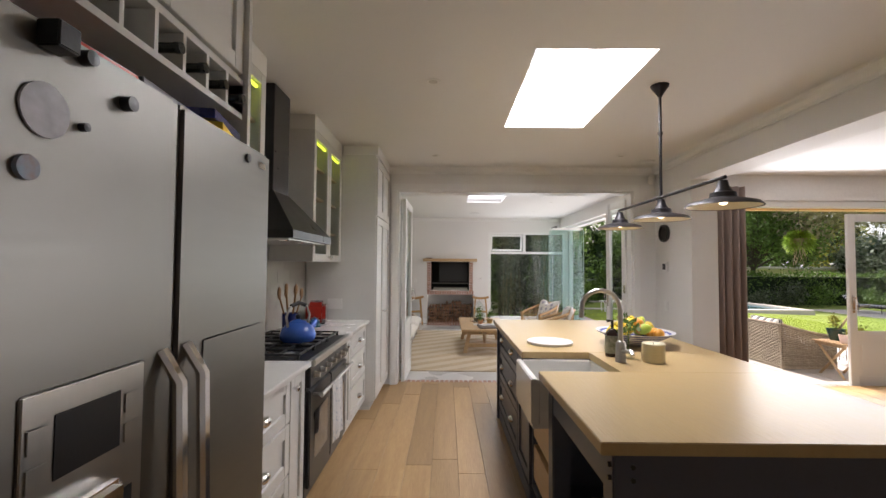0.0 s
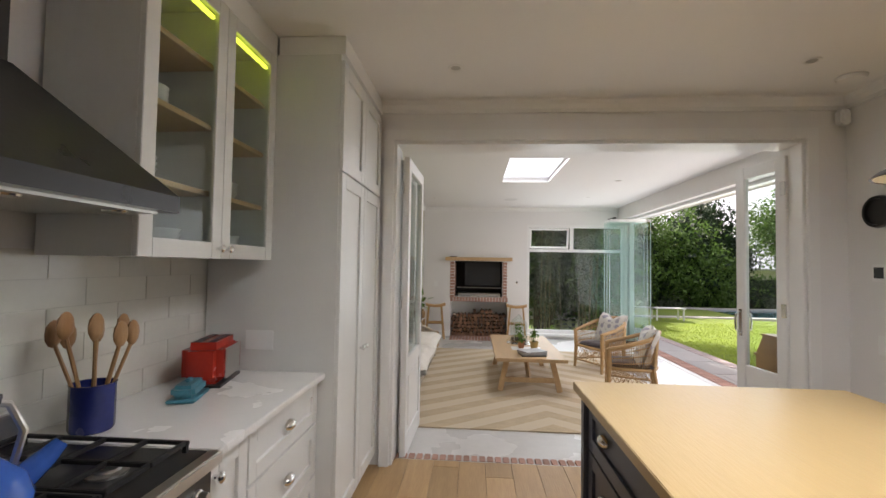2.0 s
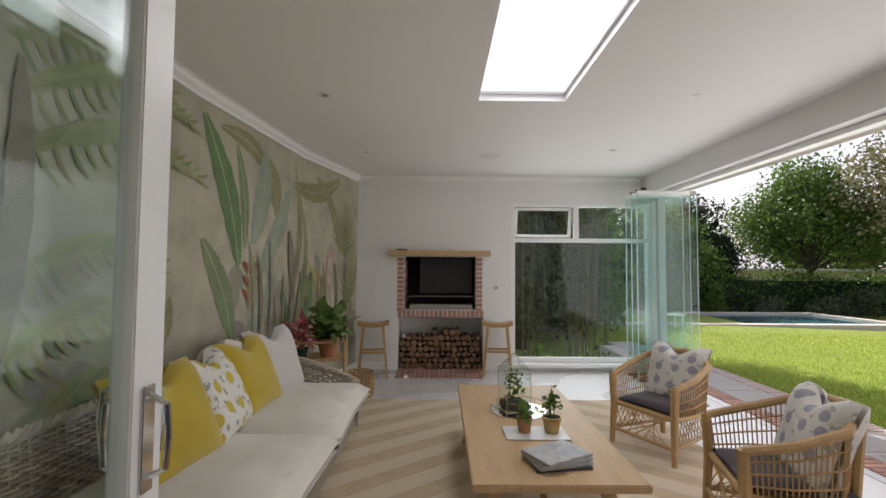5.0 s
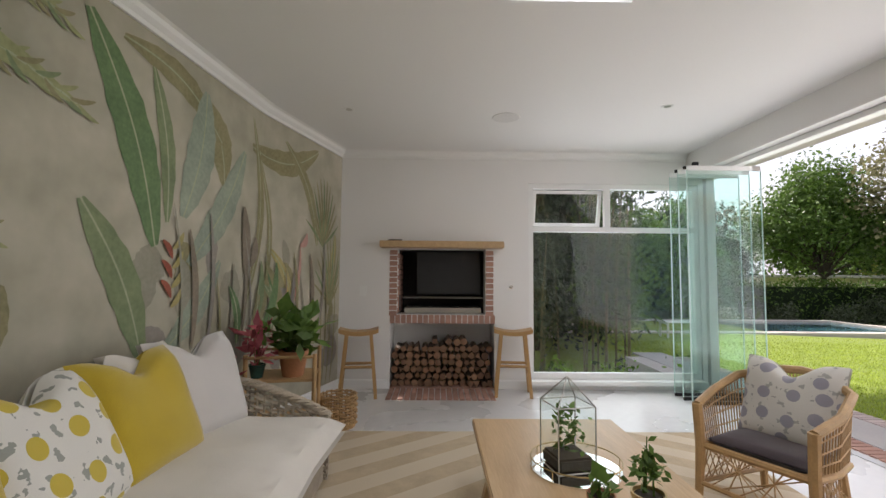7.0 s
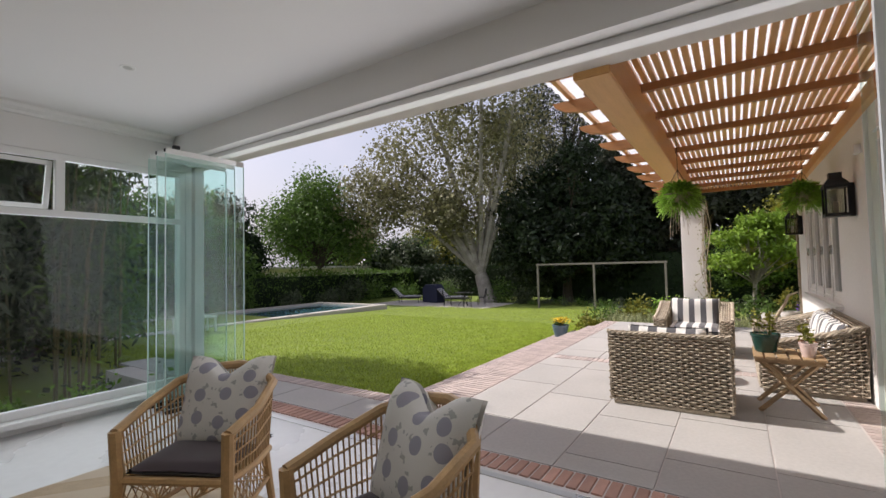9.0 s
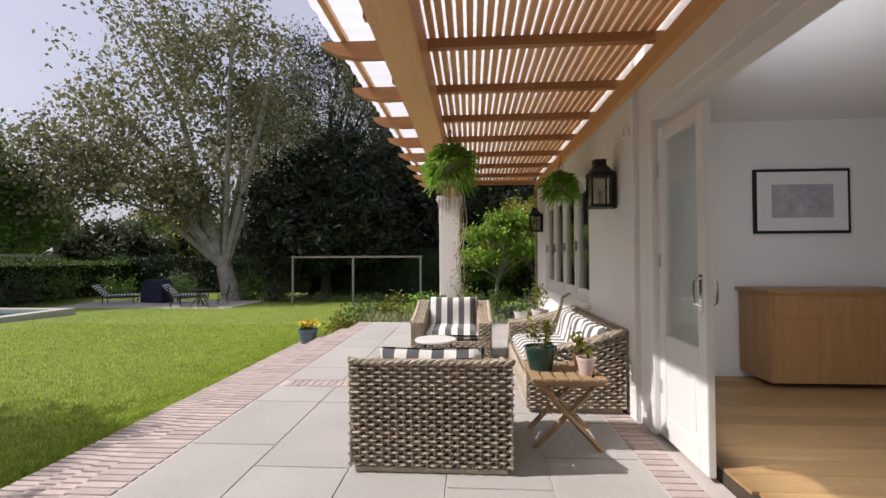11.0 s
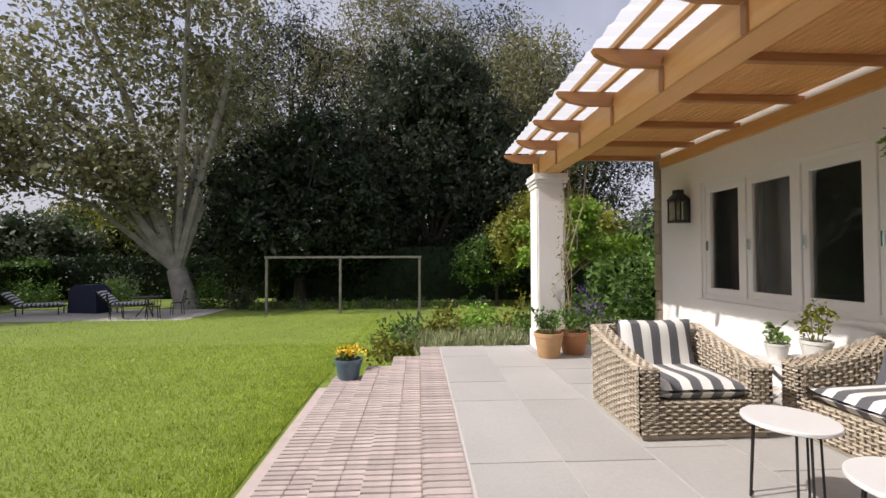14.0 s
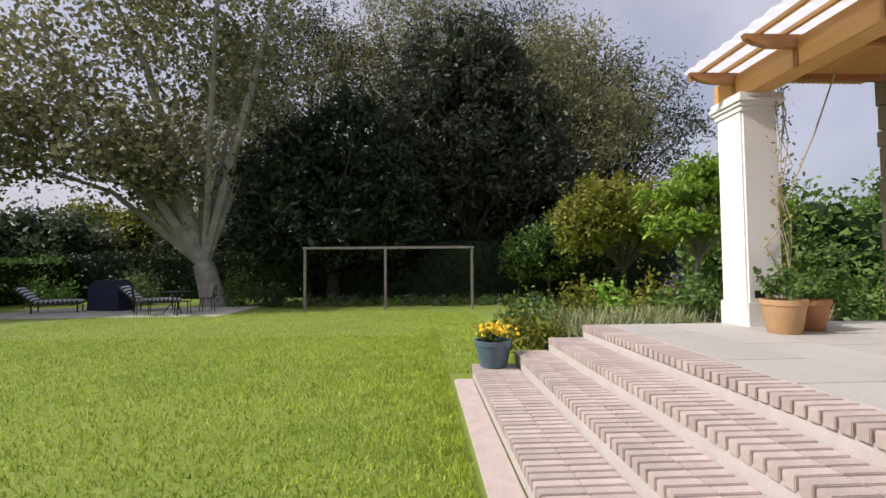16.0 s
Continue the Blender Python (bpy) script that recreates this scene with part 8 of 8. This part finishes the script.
for k, (y, m, lb) in enumerate(((1.3, M_RED, "red paperback lying on the fridge"), (1.52, M_BOOKD, "dark book lying on the fridge"), (1.80, M_BLUED, "blue book lying on the fridge"), (1.82, M_FLOWY, "yellow folder lying on the fridge"))):
    ob = solid("book", bx(-0.1, 0.1, -0.13, 0.13, 0, 0.03, 0.002), m, lb, "book")
    ob.matrix_world = pose(0.02, y, 1.851 + (0.031 if k == 2 else 0), 0, 0, 5 * k)

# island
M_NAVY = mat("dark_slate_blue_paint", (0.075, 0.085, 0.12), 0.4, 0, 0.08, 3, 60, 0.02)
t = thing("kitchen_island", "dark slate blue painted island on a panelled base", "island")
part("carcass", bx(1.36, 2.2, 3.14, 4.70, 0.1, 0.888), M_NAVY, t)
part("plinth", bx(1.34, 2.2, 3.14, 4.72, 0.0, 0.1, 0.005), M_NAVY, t)
for kind_, a, b, c_, d in (("drawer", 3.62, 4.67, 0.66, 0.87), ("drawer", 3.62, 4.67, 0.40, 0.65), ("drawer", 3.62, 4.67, 0.12, 0.39), ("door", 3.16, 3.60, 0.12, 0.87)):
    bm = B()
    shaker(bm, 1.36, a, b, c_, d, -1)
    f = part(kind_, bm, M_NAVY, t)
    if kind_ == "drawer":
        for yy in (a + 0.25, b - 0.25):
            cup(f, 1.34, yy, (c_ + d) / 2 + 0.02, -1)
    else:
        cup(f, 1.34, a + 0.1, d - 0.08, -1)
part("corner_post", bx(1.32, 1.38, 4.67, 4.73, 0.0, 0.888, 0.006), M_NAVY, t)
for x_, y in ((1.34, 1.79), (2.38, 1.79), (1.34, 2.56), (2.38, 2.56)):
    part("leg", bx(x_, x_ + 0.09, y, y + 0.09, 0, 0.888, 0.006), M_NAVY, t)
part("apron", bx(1.345, 2.46, 1.80, 1.83, 0.74, 0.888, 0.004), M_NAVY, t)
for x_ in (1.345, 2.44):
    part("apron", bx(x_, x_ + 0.025, 1.83, 2.64, 0.74, 0.888, 0.004), M_NAVY, t)
part("lower_shelf", bx(1.36, 2.46, 1.82, 3.14, 0.10, 0.13, 0.004), M_NAVY, t)
part("back_panel", bx(2.2, 2.22, 2.6, 4.7, 0.1, 0.888), M_NAVY, t)
for k in range(2):
    d = part("crate_drawer", bx(1.36, 1.40, 2.66, 3.12, 0.18 + 0.25 * k, 0.38 + 0.25 * k, 0.004), M_OAKX, t, "slatted pale wood drawer")
for z in (0.80, 0.84):
    for y in (1.81, 1.86):
        bt = part("bolt", cyl(B(), (1.345, y, z), (1.330, y, z), 0.008, n=8), M_BLACK, t)
        bt2 = part("bolt", cyl(B(), (1.40, 1.80, z), (1.40, 1.785, z), 0.008, n=8), M_BLACK, t)
        break
t = thing("wicker_basket", "brown wicker basket under the island", "basket", (1.72, 2.15, 0.131))
bm = B()
for sx, sy, nx, ny in ((0.25, 0, 1, 0), (-0.25, 0, -1, 0)):
    weave(bm, lambda u, v, sx=sx, nx=nx: ((sx, -0.22 + 0.44 * u, 0.02 + 0.3 * v), (nx, 0, 0)), 0.44, 0.3)
for sy in (0.22, -0.22):
    weave(bm, lambda u, v, sy=sy: ((-0.25 + 0.5 * u, sy, 0.02 + 0.3 * v), (0, 1, 0)), 0.5, 0.3)
part("side", bm, M_WICK, t, "", True)
part("base", bx(-0.24, 0.24, -0.21, 0.21, 0, 0.02), M_WICK, t)
bm = B()
box(bm, 1.29, 2.5, 1.75, 2.64, 0.89, 0.93, 0.003)
box(bm, 1.70, 2.5, 2.64, 3.13, 0.89, 0.93)
box(bm, 1.29, 2.5, 3.13, 4.76, 0.89, 0.93, 0.003)
solid("island_worktop", bm, M_WORKTOP, "thick pale oak worktop of the island", "worktop")
t = thing("butler_sink", "white ceramic butler sink with thick walls", "sink")
M_CER = mat("white_fireclay", (0.76, 0.75, 0.72), 0.15, 0, 0.02, 3, 50, 0.0)
bm = B()
for a in ((1.255, 1.29, 2.645, 3.125), (1.70, 1.735, 2.645, 3.125), (1.29, 1.70, 2.645, 2.675), (1.29, 1.70, 3.095, 3.125)):
    box(bm, *a, 0.66, 0.888, 0.006)
box(bm, 1.26, 1.73, 2.65, 3.12, 0.64, 0.67, 0.006)
part("basin", bm, M_CER, t, "", True)
part("waste", lathe(B(), [(0, 0.671), (0.03, 0.671), (0.035, 0.674), (0, 0.675)], 16, (1.5, 2.88, 0)), M_CHROME, t)
t = thing("kitchen_tap", "brushed steel swan-neck kitchen tap", "tap", (1.79, 2.87, 0.931))
part("body", lathe(B(), [(0, 0), (0.03, 0), (0.028, 0.01), (0.026, 0.1), (0.015, 0.115), (0, 0.12)], 20), M_STEEL, t, "", True)
part("spout", sweep(B(), [(0, 0, 0.1), (0, 0, 0.28)] + [(-0.11 + 0.11 * math.cos(a * 0.3), 0, 0.28 + 0.11 * math.sin(a * 0.3)) for a in range(1, 10)] + [(-0.215, 0, 0.24)], 0.013, 12), M_STEEL, t, "", True)
part("lever", sweep(B(), [(0.0, -0.02, 0.06), (0.02, -0.09, 0.07), (0.02, -0.11, 0.055)], 0.012, 8), M_STEEL, t, "", True)
t = thing("soap_bottle", "brown pump soap bottle with a white label", "bottle", (1.80, 3.02, 0.931))
M_AMBER = mat("dark_brown_plastic", (0.03, 0.015, 0.012), 0.25, 0, 0.1, 5, 40, 0.0)
part("body", lathe(B(), [(0, 0), (0.038, 0), (0.04, 0.01), (0.04, 0.13), (0.02, 0.155), (0.014, 0.16), (0, 0.16)], 20), M_AMBER, t, "", True)
part("label", lathe(B(), [(0.0405, 0.02), (0.041, 0.022), (0.041, 0.12), (0.0405, 0.122)], 20), M_LABEL, t)
part("pump", sweep(B(), [(0, 0, 0.16), (0, 0, 0.205), (-0.03, 0, 0.205)], 0.009, 8), M_BLACK, t)
t = thing("bud_vase", "clear glass bud vase with a green sprig", "vase", (1.87, 2.97, 0.931))
part("glass", lathe(B(), [(0, 0), (0.03, 0), (0.034, 0.04), (0.015, 0.09), (0.014, 0.14), (0.018, 0.15), (0.012, 0.14), (0, 0.01)], 16), M_GLASS, t, "", True)
part("stem", sweep(B(), [(0, 0, 0.02), (0.01, 0.01, 0.2)], 0.003, 5), M_LEAF, t)
rng = np.random.default_rng(55)
c = new("sprig", leaf_mesh("sprig", np.column_stack([rng.normal(.01, .02, 50), rng.normal(.01, .02, 50), 0.15 + rng.random(50) * 0.08]), 0.04, M_LEAF, 55, 0.6))
c.parent = t
M_WAX = mat("cream_wax", (0.66, 0.60, 0.42), 0.5, 0, 0.05, 4, 40, 0.0)
t = thing("pillar_candle", "thick cream pillar candle", "candle", (1.97, 2.87, 0.931))
part("wax", lathe(B(), [(0, 0), (0.058, 0), (0.06, 0.005), (0.06, 0.1), (0.054, 0.105), (0.045, 0.098), (0, 0.096)], 24), M_WAX, t, "", True)
part("wick", cyl(B(), (0, 0, 0.096), (0, 0, 0.106), 0.0015, n=5), M_BLACK, t)
solid("round_board", lathe(B(), [(0, 0.931), (0.148, 0.931), (0.152, 0.936), (0.152, 0.948), (0.148, 0.951), (0, 0.951)], 40, (1.53, 3.43, 0)), M_MARB, "round white stone serving board", "board", "", "", True)
t = thing("fruit_bowl", "wide blue and white bowl full of citrus fruit", "bowl", (2.10, 3.42, 0.931))
M_BLUEW = stripes("blue_ringed_glaze", "Z", 0.017, (0.06, 0.08, 0.30), (0.62, 0.62, 0.64), 0.55)
part("bowl", lathe(B(), [(0, 0), (0.09, 0), (0.1, 0.008), (0.19, 0.055), (0.245, 0.085), (0.25, 0.092), (0.235, 0.09), (0.17, 0.06), (0.08, 0.02), (0, 0.015)], 40), M_BLUEW, t, "", True)
M_LEMON = mat("lemon_peel", (0.68, 0.50, 0.03), 0.4, 0, 0.1, 10, 160, 0.15, per=0.12)
M_ORANGE = mat("orange_peel", (0.62, 0.26, 0.02), 0.4, 0, 0.1, 10, 160, 0.15, per=0.12)
M_LIME = mat("lime_peel", (0.36, 0.45, 0.04), 0.4, 0, 0.1, 10, 160, 0.15, per=0.12)
fruit = {}
for nm, m in (("lemon", M_LEMON), ("orange", M_ORANGE), ("lime", M_LIME)):
    bm = B()
    bmesh.ops.create_icosphere(bm, subdivisions=3, radius=0.035)
    for v in bm.verts:
        if nm != "orange":
            v.co.x *= 1.28 + 0.25 * (abs(v.co.x) / 0.035) ** 6
    fruit[nm] = mesh_of(nm, bm, m, True)
rnd = random.Random(9)
for k in range(34):
    a, r = rnd.uniform(0, 6.28), (0.16 if k < 15 else 0.11 if k < 26 else 0.05) * math.sqrt(rnd.uniform(0.35, 1))
    nm = "lemon" if math.cos(a) < 0.0 or k % 5 == 0 else "orange" if k % 3 else "lime"
    ob = tagged(new(nm, fruit[nm]), "ripe %s in the fruit bowl" % nm, "fruit", "fruit in the bowl")
    ob.matrix_world = pose(2.10 + r * math.cos(a), 3.42 + r * math.sin(a), 0.931 + (0.085 if k < 15 else 0.115 if k < 26 else 0.145), rnd.uniform(0, 60), rnd.uniform(0, 60), rnd.uniform(0, 360))

# pendant
M_DKMET = mat("dark_bronze_enamel", (0.035, 0.032, 0.035), 0.4, 0.5, 0.1, 5, 60, 0.03)
M_INSHADE = mat("cream_shade_inside", (0.72, 0.66, 0.52), 0.5, 0, 0.03, 5, 60, 0.0)
t = thing("pendant_light", "dark metal bar pendant with three wide shades", "pendant light", (2.26, 3.36, 0))
part("ceiling_rose", lathe(B(), [(0, 2.60), (0.012, 2.60), (0.03, 2.63), (0.055, 2.665), (0.06, 2.68), (0, 2.68)], 24), M_DKMET, t, "", True)
part("rod", cyl(B(), (0, 0, 1.88), (0, 0, 2.62), 0.010, n=10), M_DKMET, t)
part("joint", lathe(B(), [(0, 2.34), (0.016, 2.345), (0.016, 2.36), (0, 2.365)], 12), M_DKMET, t)
part("bar", cyl(B(), (0, -0.68, 1.92), (0, 0.72, 1.92), 0.010, n=10), M_DKMET, t)
for y in (0.70, 0.0, -0.66):
    s = part("shade", lathe(B(), [(0.0, 1.905), (0.022, 1.905), (0.03, 1.87), (0.045, 1.845), (0.06, 1.84), (0.065, 1.815), (0.16, 1.79), (0.18, 1.77), (0.178, 1.768), (0.158, 1.786), (0.06, 1.808), (0.0, 1.83)], 32, (0, y, 0)), M_DKMET, t, "", True)
    part("shade_lining", lathe(B(), [(0.0, 1.822), (0.06, 1.803), (0.155, 1.783), (0.172, 1.770), (0.150, 1.783), (0.06, 1.802), (0.0, 1.82)], 32, (0, y, 0)), M_INSHADE, s, "cream enamel inside", True)
    part("bulb", lathe(B(), [(0, 1.775), (0.018, 1.782), (0.024, 1.80), (0.016, 1.82), (0, 1.825)], 14, (0, y, 0)), M_BULB, s, "lit bulb", True)

# on the pier
t = thing("wall_clock", "black-rimmed round wall clock", "clock", (3.4, 5.6, 1.85))
for nm, pr, m in (("rim", [(0.085, 0), (0.1, 0), (0.105, 0.02), (0.1, 0.04), (0.085, 0.04), (0.082, 0.02)], M_BLACK), ("face", [(0, 0.004), (0.086, 0.004), (0.086, 0.012), (0, 0.013)], M_MARB)):
    part(nm, lathe(B(), pr, 28), m, t, "", True).matrix_local = pose(0, 0, 0, 0, -90, 0)
part("minute_pointer", bx(-0.018, -0.015, -0.003, 0.003, 0.0, 0.065), M_BLACK, t)
part("hour_pointer", bx(-0.018, -0.015, -0.045, 0.0, -0.003, 0.003), M_BLACK, t)
t = thing("thermostat", "white square thermostat with a dark display", "thermostat", (3.4, 5.6, 1.46))
part("case", bx(-0.022, 0, -0.06, 0.06, -0.055, 0.055, 0.005), M_TRIM, t)
part("display", bx(-0.0235, -0.02, -0.028, 0.040, -0.035, 0.035), M_BLACK, t, "grey display")
plate("light_switch", "white light switch on the pier", (3.402, 5.6, 1.0), 90)
# dining room beyond
t = thing("framed_picture", "framed grey landscape picture in a pale mount", "picture", (7.99, 4.06, 1.78))
part("frame", bx(-0.03, 0.0, -0.47, 0.47, -0.33, 0.33, 0.004), M_BLACKM, t)
part("mount", bx(-0.034, -0.028, -0.44, 0.44, -0.30, 0.30), M_MARB, t)
part("print", bx(-0.036, -0.03, -0.3, 0.3, -0.17, 0.17), M_PHOTO, t)
t = thing("sideboard", "honey pine sideboard against the dining wall", "sideboard", (7.72, 4.05, 0.0))
part("body", bx(-0.24, 0.24, -0.65, 0.65, 0.06, 0.88, 0.006), M_BUREAU, t)
part("top", bx(-0.26, 0.26, -0.68, 0.68, 0.88, 0.91, 0.005), M_BUREAU, t)
for y in (-0.43, 0, 0.43):
    part("drawer", bx(-0.255, -0.24, y - 0.2, y + 0.2, 0.66, 0.85, 0.004), M_BUREAU, t)
